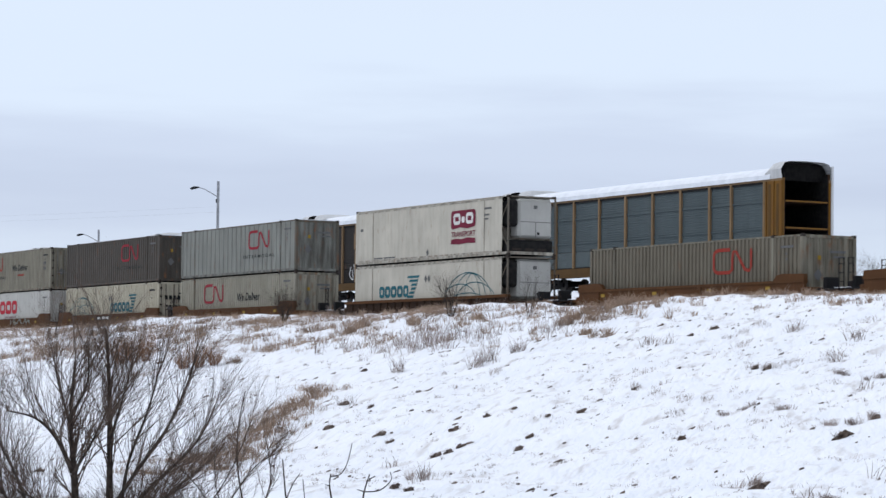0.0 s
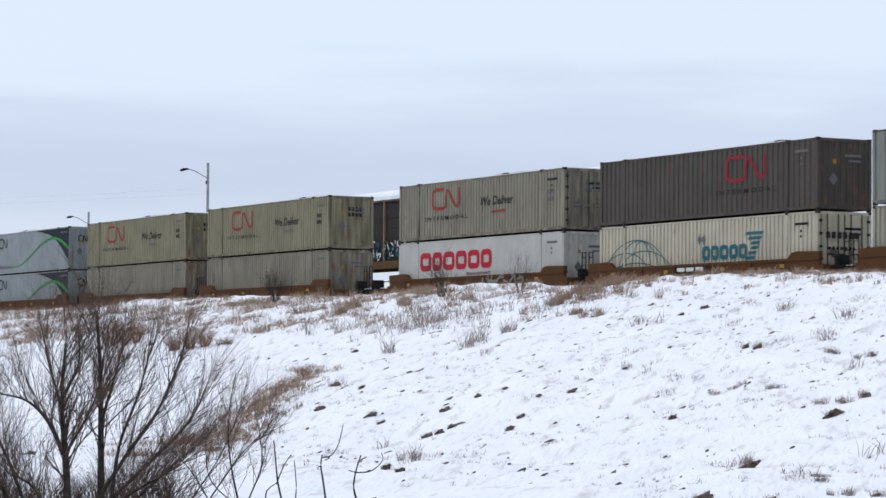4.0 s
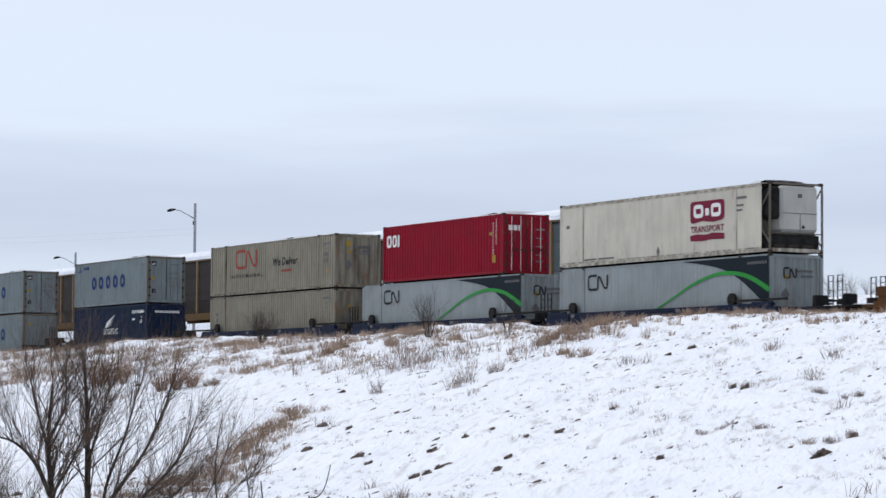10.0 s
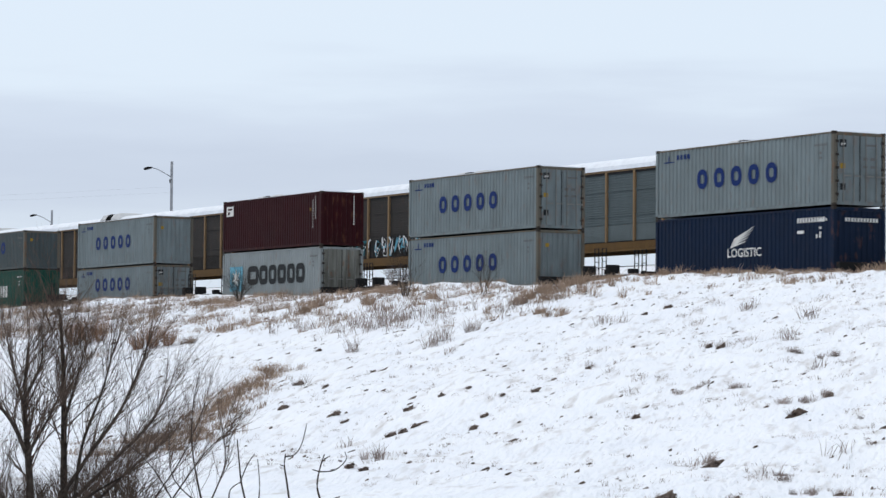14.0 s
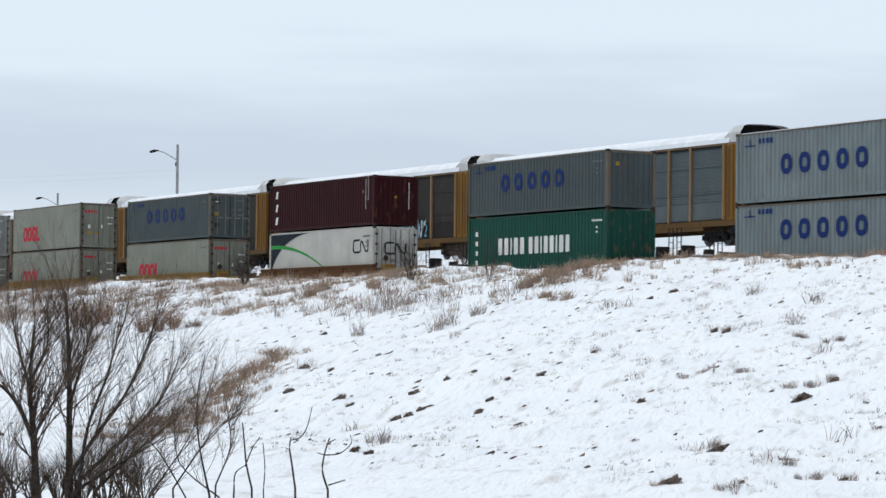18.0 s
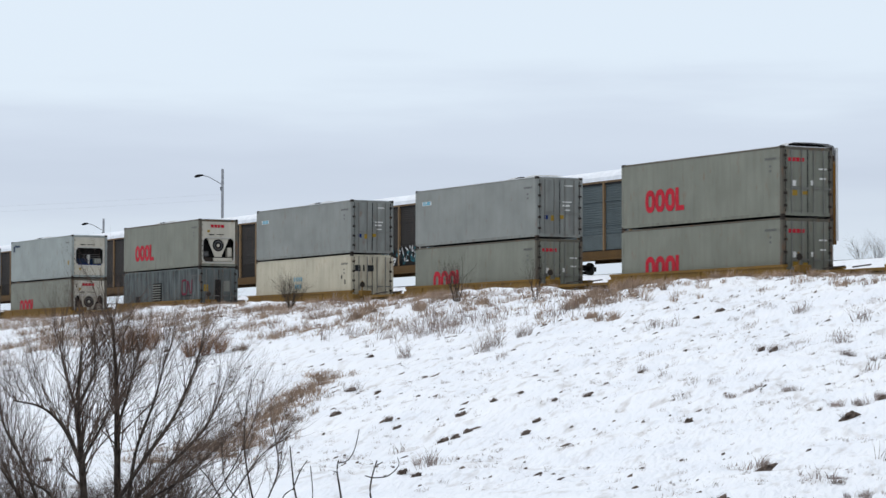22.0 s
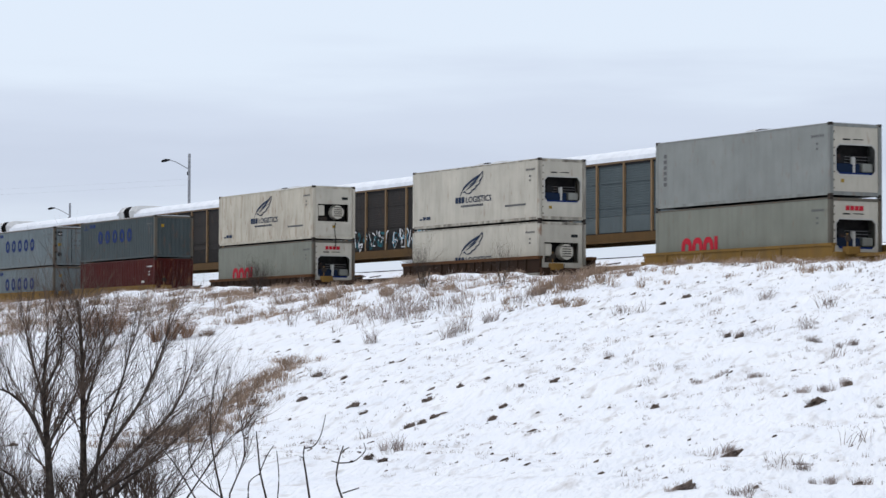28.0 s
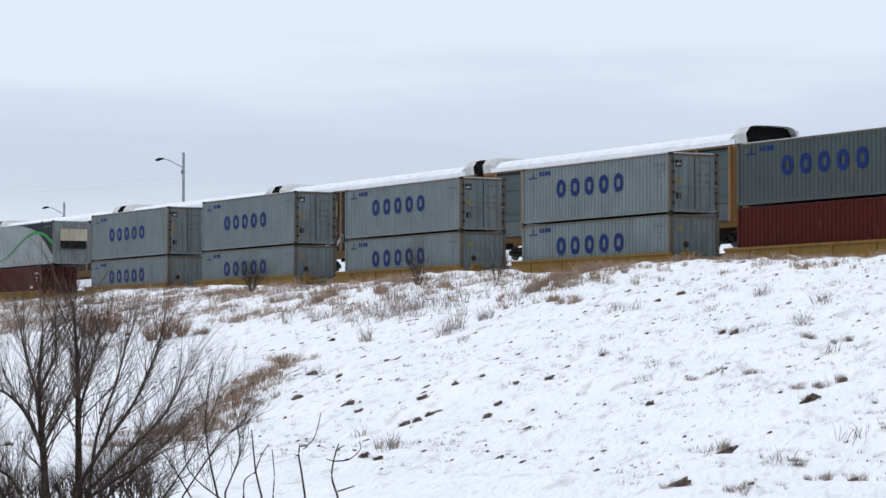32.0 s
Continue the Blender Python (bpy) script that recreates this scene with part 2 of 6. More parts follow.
M["endframe"] = paint("grimy_end_frame", (0.16, 0.145, 0.12), wear=0.75, rust=0.7, lo=0.32)
M["casting"] = paint("rusty_casting", (0.036, 0.029, 0.024), wear=0.5, rust=0.6)
M["lockrod"] = paint("worn_galvanised_rod", (0.20, 0.20, 0.19), wear=0.4, rough=0.5)


def snow_material():
    m, n, l, b = shader("snow", 0.75)
    tint = noise_fac(n, l, 0.5, (1, 1, 1), 0.3, 0.7)
    col = rgb_mix(n, l, tint, (0.86, 0.88, 0.92), (0.80, 0.83, 0.89))
    thin = noise_fac(n, l, 1.9, (1.6, 0.42, 1.0), 0.55, 0.74, 9.0, turn=48)
    tm = n.new("ShaderNodeMath")
    tm.operation = "MULTIPLY"
    tm.inputs[1].default_value = 0.55
    l.new(thin, tm.inputs[0])
    col = rgb_mix(n, l, tm.outputs[0], col, (0.34, 0.29, 0.25))
    l.new(col, b.inputs["Base Color"])
    h = noise_fac(n, l, 4.2, (1.5, 0.45, 1), 0.2, 0.8, 8.0, turn=48)
    bp = n.new("ShaderNodeBump")
    bp.inputs["Strength"].default_value, bp.inputs["Distance"].default_value = 0.75, 0.12
    l.new(h, bp.inputs["Height"])
    l.new(bp.outputs["Normal"], b.inputs["Normal"])
    return m


M["snow"] = snow_material()
M["roofsnow"] = mottled("roof_snow", (0.80, 0.83, 0.88), (0.70, 0.73, 0.78), 1.5, bump=0.5, dist=0.05)


# ------------------------------------------------------------------ builders
def empty(name, m=None):
    ob = new(name)
    ob.empty_display_size = 0.3
    if m is not None:
        ob.matrix_basis = m
    return ob


def to_mesh(bm, mat, name="m"):
    me = bpy.data.meshes.new(name)
    bm.to_mesh(me)
    bm.free()
    me.materials.append(M[mat])
    return me


def part(name, mesh, mat, parent, label="", at=None):
    """One mesh object under a thing or a part; mesh is a bmesh or mesh data."""
    if isinstance(mesh, bmesh.types.BMesh):
        mesh = to_mesh(mesh, mat, name)
    ob = new(name, mesh)
    ob.parent = parent
    if at is not None:
        ob.matrix_basis = at
    if label:
        ob["label"] = label
    return ob


def add_box(bm, x0, x1, y0, y1, z0, z1, bevel=0.0):
    vs = [bm.verts.new((x, y, z)) for z in (z0, z1) for x, y in ((x0, y0), (x1, y0), (x1, y1), (x0, y1))]
    fs = [bm.faces.new([vs[i] for i in f]) for f in
          ((3, 2, 1, 0), (4, 5, 6, 7), (0, 1, 5, 4), (1, 2, 6, 5), (2, 3, 7, 6), (3, 0, 4, 7))]
    if bevel:
        es = list({e for f in fs for e in f.edges})
        bmesh.ops.bevel(bm, geom=es, offset=bevel, segments=1, affect="EDGES")


CACHE = {}


def block(x0, x1, y0, y1, z0, z1, mat, bevel=0.0):
    """Box mesh data, shared by all boxes of one size and paint; its low corner is the origin."""
    key = ("b", round(x1 - x0, 4), round(y1 - y0, 4), round(z1 - z0, 4), mat, bevel)
    if key not in CACHE:
        bm = bmesh.new()
        add_box(bm, 0, x1 - x0, 0, y1 - y0, 0, z1 - z0, bevel)
        CACHE[key] = to_mesh(bm, mat, "block")
    return CACHE[key], pose(x0, y0, z0)


def box(name, x0, x1, y0, y1, z0, z1, mat, parent, label="", bevel=0.0):
    me, at = block(x0, x1, y0, y1, z0, z1, mat, bevel)
    return part(name, me, mat, parent, label, at)


def cached(key, mat, make):
    key = (*key, mat)
    if key not in CACHE:
        bm = bmesh.new()
        make(bm)
        CACHE[key] = to_mesh(bm, mat, str(key[0]))
    return CACHE[key]


def add_wave(bm, length, height, pitch=0.278, depth=0.036, thick=0.02):
    """A trapezoid-corrugated sheet in the x-z plane; ridges at y 0, grooves at y depth."""
    n = max(1, round(length / pitch))
    p = length / n
    groove, slope = (0.40, 0.09) if pitch < 0.5 else (0.10, 0.05)
    xs, ys = [], []
    for i in range(n):
        for f, y in ((0.0, depth), (groove, depth), (groove + slope, 0.0), (1 - slope, 0.0)):
            xs.append((i + f) * p)
            ys.append(y)
    xs.append(length)
    ys.append(depth)
    lo = [bm.verts.new((x, y, 0)) for x, y in zip(xs, ys)]
    hi = [bm.verts.new((x, y, height)) for x, y in zip(xs, ys)]
    for i in range(len(xs) - 1):
        bm.faces.new((lo[i], lo[i + 1], hi[i + 1], hi[i]))


def add_rod(bm, a, b, r, sides=8, r2=None):
    a, b = Vector(a), Vector(b)
    d = b - a
    q = d.to_track_quat("Z", "Y").to_matrix()
    r2 = r if r2 is None else r2
    ra, rb = [], []
    for i in range(sides):
        c = 2 * math.pi * i / sides
        o = q @ Vector((math.cos(c), math.sin(c), 0))
        ra.append(bm.verts.new(a + o * r))
        rb.append(bm.verts.new(b + o * r2))
    for i in range(sides):
        j = (i + 1) % sides
        bm.faces.new((ra[i], ra[j], rb[j], rb[i]))
    bm.faces.new(list(reversed(ra)))
    bm.faces.new(rb)


def add_tube(bm, pts, radii, sides=6):
    """One closed tapering tube through a run of points."""
    rings_, n = [], len(pts)
    for i, (p, r) in enumerate(zip(pts, radii)):
        d = pts[min(i + 1, n - 1)] - pts[max(i - 1, 0)]
        q = d.to_track_quat("Z", "Y").to_matrix()
        rings_.append([bm.verts.new(p + q @ Vector((r * math.cos(a), r * math.sin(a), 0))) for a in (2 * math.pi * k / sides for k in range(sides))])
    for a, b in zip(rings_, rings_[1:]):
        for i in range(sides):
            j = (i + 1) % sides
            bm.faces.new((a[i], a[j], b[j], b[i]))
    bm.faces.new(list(reversed(rings_[0])))
    bm.faces.new(rings_[-1])


# ---- flat paintwork: shapes in x-z, lifted a little off the sheet
def add_poly(bm, pts, y=0.0):
    bm.faces.new([bm.verts.new((x, y, z)) for x, z in pts])


def add_ribbon(bm, pts, w, closed=False):
    n = len(pts)
    left, right = [], []
    for i, (x, z) in enumerate(pts):
        a = pts[i - 1] if (i or closed) else pts[i]
        b = pts[(i + 1) % n] if (i < n - 1 or closed) else pts[i]
        dx, dz = b[0] - a[0], b[1] - a[1]
        k = math.hypot(dx, dz) or 1
        wi = w[i] if isinstance(w, (list, tuple)) else w
        ox, oz = -dz / k * wi / 2, dx / k * wi / 2
        left.append(bm.verts.new((x + ox, 0, z + oz)))
        right.append(bm.verts.new((x - ox, 0, z - oz)))
    for i in range(n if closed else n - 1):
        j = (i + 1) % n
        bm.faces.new((right[i], right[j], left[j], left[i]))


def oval(x0, x1, z0, z1, n=16, power=2.6):
    pts = []
    for i in range(n):
        a = 2 * math.pi * i / n
        c, s = math.cos(a), math.sin(a)
        pts.append(((x0 + x1) / 2 + (x1 - x0) / 2 * math.copysign(abs(c) ** (2 / power), c),
                    (z0 + z1) / 2 + (z1 - z0) / 2 * math.copysign(abs(s) ** (2 / power), s)))
    return pts


OUT = 0.006


def decal(name, mat, parent, x, z, make, key, label="", face="side", far=0.0):
    """Paintwork on the near side, or on the end face at x = far."""
    me = cached((name, *key), mat, make)
    at = pose(x, -OUT, z) if face == "side" else pose(far + OUT, x, z, 0, 0, 90)
    return part(name, me, mat, parent, label, at)


def words(text, x0, x1, z0, cap, mat, parent, slant=0.0, name="lettering", track=1.0):
    """Letters in the built-in font, from x0 to x1 on the near side, capitals cap high."""
    key = ("text", text, round(x1 - x0, 3), cap, slant, mat)
    if key not in CACHE:
        cu = bpy.data.curves.new("text", "FONT")
        cu.body, cu.size, cu.shear, cu.resolution_u, cu.offset, cu.space_character = text, 1.0, slant, 2, 0.012, track
        tmp = bpy.data.objects.new("text", cu)
        scene.collection.objects.link(tmp)
        me = bpy.data.meshes.new_from_object(tmp.evaluated_get(bpy.context.evaluated_depsgraph_get()))
        bpy.data.objects.remove(tmp)
        vx = [v.co.x for v in me.vertices]
        me.transform(Matrix.Diagonal(((x1 - x0) / (max(vx) - min(vx)), cap / 0.72, 1, 1)))
        me.transform(Matrix.Rotation(radians(90), 4, "X"))
        me.materials.clear()
        me.materials.append(M[mat])
        CACHE[key] = me
    return part(name, CACHE[key], mat, parent, "", pose(x0, -OUT, z0))


def bars(mat, parent, x, z, rows, face="side", far=0.0, name="marking"):
    """Unreadable stencils as short bars: rows of (dx, dz, width, height)."""
    def make(bm):
        for dx, dz, w, h in rows:
            add_poly(bm, ((dx, dz), (dx + w, dz), (dx + w, dz + h), (dx, dz + h)))
    ob = decal(name, mat, parent, x, z, make, (tuple(rows),), face=face, far=far)
    if len(rows) > 1:
        ob["kind"] = "stuff"
    return ob


in_train = []                # moving things with their place in the train


def moving(ob, s, y, z):
    ob.matrix_basis = TRACK @ pose(s, y, z)
    in_train.append((ob, s, y, z))
    return ob


# ------------------------------------------------------------------ ground
CREST = ((-3000, -1.2), (-64, 0.0), (-48, -0.6), (-40, -0.8), (-33, -0.45), (-20, 2.25), (-9, 4.52), (-5.2, 5.20), (-4.0, 5.23),
         (-2.4, 4.90), (-1.2, 4.42), (3.6, 4.42), (6.5, 5.1), (12, 6.75), (16, 7.15), (24, 7.15), (30, 7.85), (80, 8.0), (400, 8.0), (3000, 6.0))


def ground_z(s, e, fine=True):
    for (a, za), (b, zb) in zip(CREST, CREST[1:]):
        if e <= b:
            break
    k = min(1.0, max(0.0, (e - a) / (b - a)))
    z = za + (zb - za) * k
    if -3 < e < 26 and fine:
        bed = 0.25
    else:
        bed = 1.0
    far = max(0.0, min(1.0, (400 - abs(s)) / 200)) * max(0.0, min(1.0, (120 - abs(e)) / 50))
    z += bed * far * (0.30 * noise.noise((s * 0.11, e * 0.13, 0)) + 0.12 * noise.noise((s * 0.42, e * 0.5, 3)))
    if fine:
        u, v = 0.74 * s + 0.67 * e, 0.74 * e - 0.67 * s
        step = noise.noise((u * 1.2, v * 0.42, 7))
        z += bed * far * (0.14 * max(0.0, step) + 0.07 * noise.noise((u * 2.3, v * 0.8, 9)))
    return z


def spaced(*runs):
    out = []
    for a, b, step in runs:
        out += list(np.arange(a, b, step))
    return out


gs = [-3000, -1500, -800, -500, -380, -320] + spaced((-280, -200, 2.0), (-200, -36, 0.28), (-36, 10, 2.0)) + [40, 100, 300, 900, 3000]
ge = [-3000, -1000, -400, -200, -120, -80] + spaced((-66, -44, 1.5), (-44, 4, 0.22), (4, 32, 0.8)) + [40, 60, 100, 250, 800, 3000]
gv = [(s, e, ground_z(s, e)) for e in ge for s in gs]
ns = len(gs)
gf = [(j * ns + i, j * ns + i + 1, (j + 1) * ns + i + 1, (j + 1) * ns + i) for j in range(len(ge) - 1) for i in range(ns - 1)]
gm = bpy.data.meshes.new("ground")
gm.from_pydata(gv, [], gf)
gm.materials.append(M["snow"])
gm.shade_smooth()
ground = new("ground", gm)
ground.matrix_basis = TRACK
tagged(ground, "snow-covered embankment and field with dry grass poking through", "ground", kind="structure")


def on_ground(s, e, lift=0.0):
    return TRACK @ Vector((s, e, ground_z(s, e) + lift))


# ------------------------------------------------------------------ tracks
def railway(name, e_mid, rail_z, s0, s1, label):
    th = empty(name, TRACK)
    tagged(th, label, "railway", kind="structure")
    for side in (-0.7525, 0.7525):
        bm = bmesh.new()
        y = e_mid + side
        add_box(bm, s0, s1, y - 0.07, y + 0.07, rail_z - 0.18, rail_z - 0.16)
        add_box(bm, s0, s1, y - 0.01, y + 0.01, rail_z - 0.16, rail_z - 0.04)
        add_box(bm, s0, s1, y - 0.037, y + 0.037, rail_z - 0.04, rail_z)
        part("rail", bm, "steel", th, "worn steel rail")
    bm = bmesh.new()
    add_poly_rows = ((e_mid - 2.6, rail_z - 0.75), (e_mid - 1.7, rail_z - 0.3), (e_mid + 1.7, rail_z - 0.3), (e_mid + 2.6, rail_z - 0.75))
    lo = [bm.verts.new((s0, y, z)) for y, z in add_poly_rows]
    hi = [bm.verts.new((s1, y, z)) for y, z in add_poly_rows]
    for i in range(3):
        bm.faces.new((lo[i], hi[i], hi[i + 1], lo[i + 1]))
    part("ballast_bed", bm, "ballast", th, "grey ballast dusted with snow")
    bm = bmesh.new()
    for i in range(int((s1 - s0) / 0.6)):
        x = s0 + i * 0.6
        add_box(bm, x, x + 0.22, e_mid - 1.3, e_mid + 1.3, rail_z - 0.31, rail_z - 0.18)
    ob = part("sleepers", bm, "sleeper", th, "row of dark wooden sleepers")
    ob["kind"] = "stuff"
    return th


railway("near_track", 1.3, RAIL, -400, 60, "near railway track with steel rails on ballast")
railway("far_track", FAR + 1.6, RAIL2, -400, 60, "far railway track on a snowy bank")

# ------------------------------------------------------------------ containers
ISO40, DOM53 = 12.192, 16.154
HC, STD = 2.896, 2.591


def shell(name, L, W, H, mat, side, frame_mat=None, inner_posts=False, nose=0.0):
    """Frame, walls and roof that all boxes share; the end at x = L stays open for its own parts."""
    fm = frame_mat or mat
    gm = fm + "_grime"
    th = empty(name)
    p = 0.16
    rm = "postrust" if mat in ("bluering", "bluering_dark", "redring", "lightgrey") else gm
    for x, q, pm in ((0, p, fm), (L - (0.07 if nose else p), 0.07 if nose else p, "endframe" if nose else rm)):
        for y in (0, W - q):
            box("corner_post", x, x + q, y, y + q, 0.12, H - 0.12, pm, th)
    for x in (-0.004, L - 0.174):
        for y in (-0.006, W - 0.156):
            for z in (0, H - 0.118):
                box("corner_casting", x, x + 0.178, y, y + 0.162, z, z + 0.118, "casting", th, bevel=0.012)
    for y in (0.0, W - 0.06):
        box("bottom_rail", p, L - p, y, y + 0.06, 0.055, 0.18, gm, th)
        box("top_rail", p, L - p - nose, y, y + 0.06, H - 0.10, H - 0.035, rm, th)
    for x in (0.0, L - 0.10):
        box("header", x, x + 0.10, p, W - p, H - (0.11 if nose and x else 0.16), H - 0.035, "endframe" if nose and x else rm, th)
        box("threshold", x, x + 0.10, p, W - p, 0.055, 0.20, gm, th)
    sl, sh = L - 2 * p - nose, H - 0.28
    if side == "smooth":
        mesh = cached(("sheet", L, H, nose), mat, lambda bm: add_smooth(bm, sl, sh))
    else:
        pitch, depth = (0.278, 0.050) if side == "fine" else (0.278, 0.030) if side == "iso" else (0.36, 0.045) if side == "wide" else (0.62, 0.014) if side == "plate" else (0.278, 0.012) if side == "shallow" else (0.62, 0.04)
        mesh = cached(("wave", side, L, H), mat, lambda bm: add_wave(bm, sl, sh, pitch, depth))
    part("side_panel", mesh, mat, th, "", pose(p, 0.012, 0.18))
    part("side_panel", mesh, mat, th, "", pose(L - p - nose, W - 0.012, 0.18, 0, 0, 180))
    part("front_panel", cached(("wave_end", W, H), mat, lambda bm: add_wave(bm, W - 2 * p, H - 0.34)), mat, th, "", pose(0.02, W - p, 0.19, 0, 0, -90))
    box("roof", 0.02, L - 0.02 - nose, 0.02, W - 0.02, H - 0.06, H - 0.04, mat, th)
    box("floor", 0.05, L - 0.05, 0.05, W - 0.05, 0.08, 0.14, "dark", th)
    if inner_posts:
        for x in (1.98, L - 1.98 - 0.13):
            for y in (-0.010, W - 0.13):
                box("lifting_post", x, x + 0.13, y, y + 0.14, 0.02, H, gm, th)
                for z in (0.0, H - 0.114):
                    box("corner_casting", x - 0.03, x + 0.16, y - 0.006, y + 0.146, z, z + 0.118, "casting", th)
    return th


def add_smooth(bm, length, height):
    """Flush panels as one sheet with thin raised seams."""
    n = max(4, round(length / 1.22))
    xs, ys = [0.0], [0.0]
    for i in range(1, n):
        x = length * i / n
        xs += [x - 0.02, x - 0.014, x + 0.014, x + 0.02]
        ys += [0.0, -0.004, -0.004, 0.0]
    xs.append(length)
    ys.append(0.0)
    lo = [bm.verts.new((x, y, 0)) for x, y in zip(xs, ys)]
    hi = [bm.verts.new((x, y, height)) for x, y in zip(xs, ys)]
    for i in range(len(xs) - 1):
        bm.faces.new((lo[i], lo[i + 1], hi[i + 1], hi[i]))


def doors(th, L, W, H, mat, rods="lockrod", frame_mat=None):
    """Two cargo doors at x = L with hinges and lock rods."""
    mat = mat + "_grime"
    w = (W - 0.34) / 2
    for k in (0, 1):
        y0 = 0.17 + k * w
        dm = cached(("door", round(w, 3), H), mat, lambda bm: door_leaf(bm, w, H - 0.36))
        leaf = part("door", dm, mat, th, "", pose(L - 0.05, y0, 0.2))
        for f in (0.26, 0.72):
            rod = cached(("rod", H), rods, lambda bm: add_rod(bm, (0, 0, -0.03), (0, 0, H - 0.33), 0.014 if rods == "m_white" else 0.022, 6))
            r = part("lock_rod", rod, rods, leaf, "", pose(0.075, f * w, 0))
            box("rod_handle", 0.02, 0.05, -0.02, 0.34, 0.95, 1.0, "casting" if rods == "m_white" else rods, r)
        for yy in (-0.012, w - 0.022) if k else (-0.012,):
            box("gasket", 0.036, 0.056, yy, yy + 0.034, 0.0, H - 0.36, "m_black", leaf)
        for j in range(5):
            z = 0.2 + j * (H - 0.85) / 4
            yy = -0.09 if k == 0 else w - 0.06
            box("hinge", 0.02, 0.075, yy, yy + 0.15, z, z + 0.10, "casting", leaf)


def door_leaf(bm, w, h):
    add_box(bm, 0, 0.035, 0.01, w - 0.01, 0, h)
    for j in range(5):
        z0 = 0.08 + j * (h - 0.08) / 5
        add_box(bm, 0.035, 0.05, 0.10, w - 0.10, z0, z0 + (h - 0.08) / 5 - 0.12)


def blind_end(th, L, W, H, mat):
    mat = mat + "_grime"
    part("end_panel", cached(("wave_end", W, H), mat, lambda bm: add_wave(bm, W - 0.32, H - 0.34)), mat, th, "", pose(L - 0.02, 0.16, 0.19, 0, 0, 90))


def reefer_end(th, L, W, H, face="white", fan=True, unit="navy", style=0):
    """A recessed cooling unit behind a picture-frame panel."""
    bm = bmesh.new()
    y0, y1 = 0.18, W - 0.18
    oz0, oz1 = (0.30 * H, 0.70 * H) if style == 0 else (0.30, 0.60 * H)
    oy0, oy1 = (y0 + 0.12, y1 - 0.12) if style == 0 else (y0 + 0.08, y1 - 0.08)
    add_box(bm, 0, 0.06, y0, y1, 0.2, oz0)
    add_box(bm, 0, 0.06, y0, y1, oz1, H - 0.16)
    add_box(bm, 0, 0.06, y0, oy0, oz0, oz1)
    add_box(bm, 0, 0.06, oy1, y1, oz0, oz1)
    c = 0.16
    for y, z, sy, sz in ((oy0, oz0, 1, 1), (oy1, oz0, -1, 1), (oy0, oz1, 1, -1), (oy1, oz1, -1, -1)):
        tri = [bm.verts.new((x, y + sy * u, z + sz * v)) for x in (0.0, 0.06) for u, v in ((0, 0), (c, 0), (0, c))]
        for q in ((3, 4, 5), (2, 1, 0), (1, 2, 5, 4)):
            bm.faces.new([tri[i] for i in q])
    part("unit_panel", bm, face, th, "", pose(L - 0.08, 0, 0))
    rim = cached(("rim", style, H, W), "cleanwhite", lambda b: add_ribbon(b, [(oy0 - 0.02, oz0 + c), (oy0 + c, oz0 - 0.02), (oy1 - c, oz0 - 0.02), (oy1 + 0.02, oz0 + c), (oy1 + 0.02, oz1 - c), (oy1 - c, oz1 + 0.02), (oy0 + c, oz1 + 0.02), (oy0 - 0.02, oz1 - c)], 0.06, True))
    part("opening_rim", rim, "cleanwhite", th, "white rim of the opening", pose(L - 0.012, 0, 0, 0, 0, 90))
    # black sheet stands in for the shade deep in the machine opening
    box("machine_bay", L - 0.62, L - 0.55, oy0 - 0.05, oy1 + 0.05, oz0 - 0.05, oz1 + 0.05, "black", th, "black sheet standing in for the shade deep in the cooling unit")
    for yb in (0.10, W - 0.18):
        for k in range(8):
            box("panel_bolt", L - 0.03, L - 0.008, yb + 0.09, yb + 0.13, 0.3 + k * (H - 0.7) / 7, 0.36 + k * (H - 0.7) / 7, "casting", th)
    if style == 0:
        disc = cached(("motor_disc",), "dark", lambda b: add_rod(b, (0, 0, 0), (0.3, 0, 0), 0.2, 14))
        part("motor", disc, "dark", th, "", pose(L - 0.5, oy0 + 0.38, oz0 + 0.62))
        box("compressor", L - 0.5, L - 0.12, oy0 + 0.06, oy1 - 0.66, oz0 + 0.05, oz0 + 0.44, unit, th, "blue compressor", bevel=0.05)
        box("base_frame", L - 0.5, L - 0.10, oy0, oy1, oz0, oz0 + 0.09, "m_blue", th, "blue base frame")
        box("control_box", L - 0.45, L - 0.10, oy1 - 0.58, oy1 - 0.06, oz0 + 0.12, oz0 + 0.46, "lightgrey", th, bevel=0.03)
        bm = bmesh.new()
        add_rod(bm, (L - 0.2, oy0 + 0.95, oz0 + 0.08), (L - 0.2, oy0 + 0.95, oz0 + 0.7), 0.10, 10)
        part("receiver", bm, "cleanwhite", th, "white receiver tank")
        bm = bmesh.new()
        for k in range(3):
            add_rod(bm, (L - 0.3, oy0 + 0.3, oz0 + 0.5 + 0.11 * k), (L - 0.22, oy1 - 0.1, oz0 + 0.46 + 0.13 * k), 0.02, 5)
        part("pipe", bm, "steel", th)
    else:
        mid = (oy0 + oy1) / 2
        top, low = oz1 + 0.02, 0.62
        bm = bmesh.new()
        vs = [bm.verts.new((x, mid + u, z)) for x in (L - 0.16, L - 0.07) for u, z in ((-0.22, low), (0.22, low), (0.72, top), (-0.72, top))]
        for q in ((4, 5, 6, 7), (3, 2, 1, 0), (0, 1, 5, 4), (2, 3, 7, 6), (1, 2, 6, 5), (3, 0, 4, 7)):
            bm.faces.new([vs[i] for i in q])
        part("fan_plate", bm, face, th, "white plate round the fan")
        disc = cached(("fan_disc",), "dark", lambda b: add_poly(b, oval(-0.37, 0.37, -0.37, 0.37, 22, 2)))
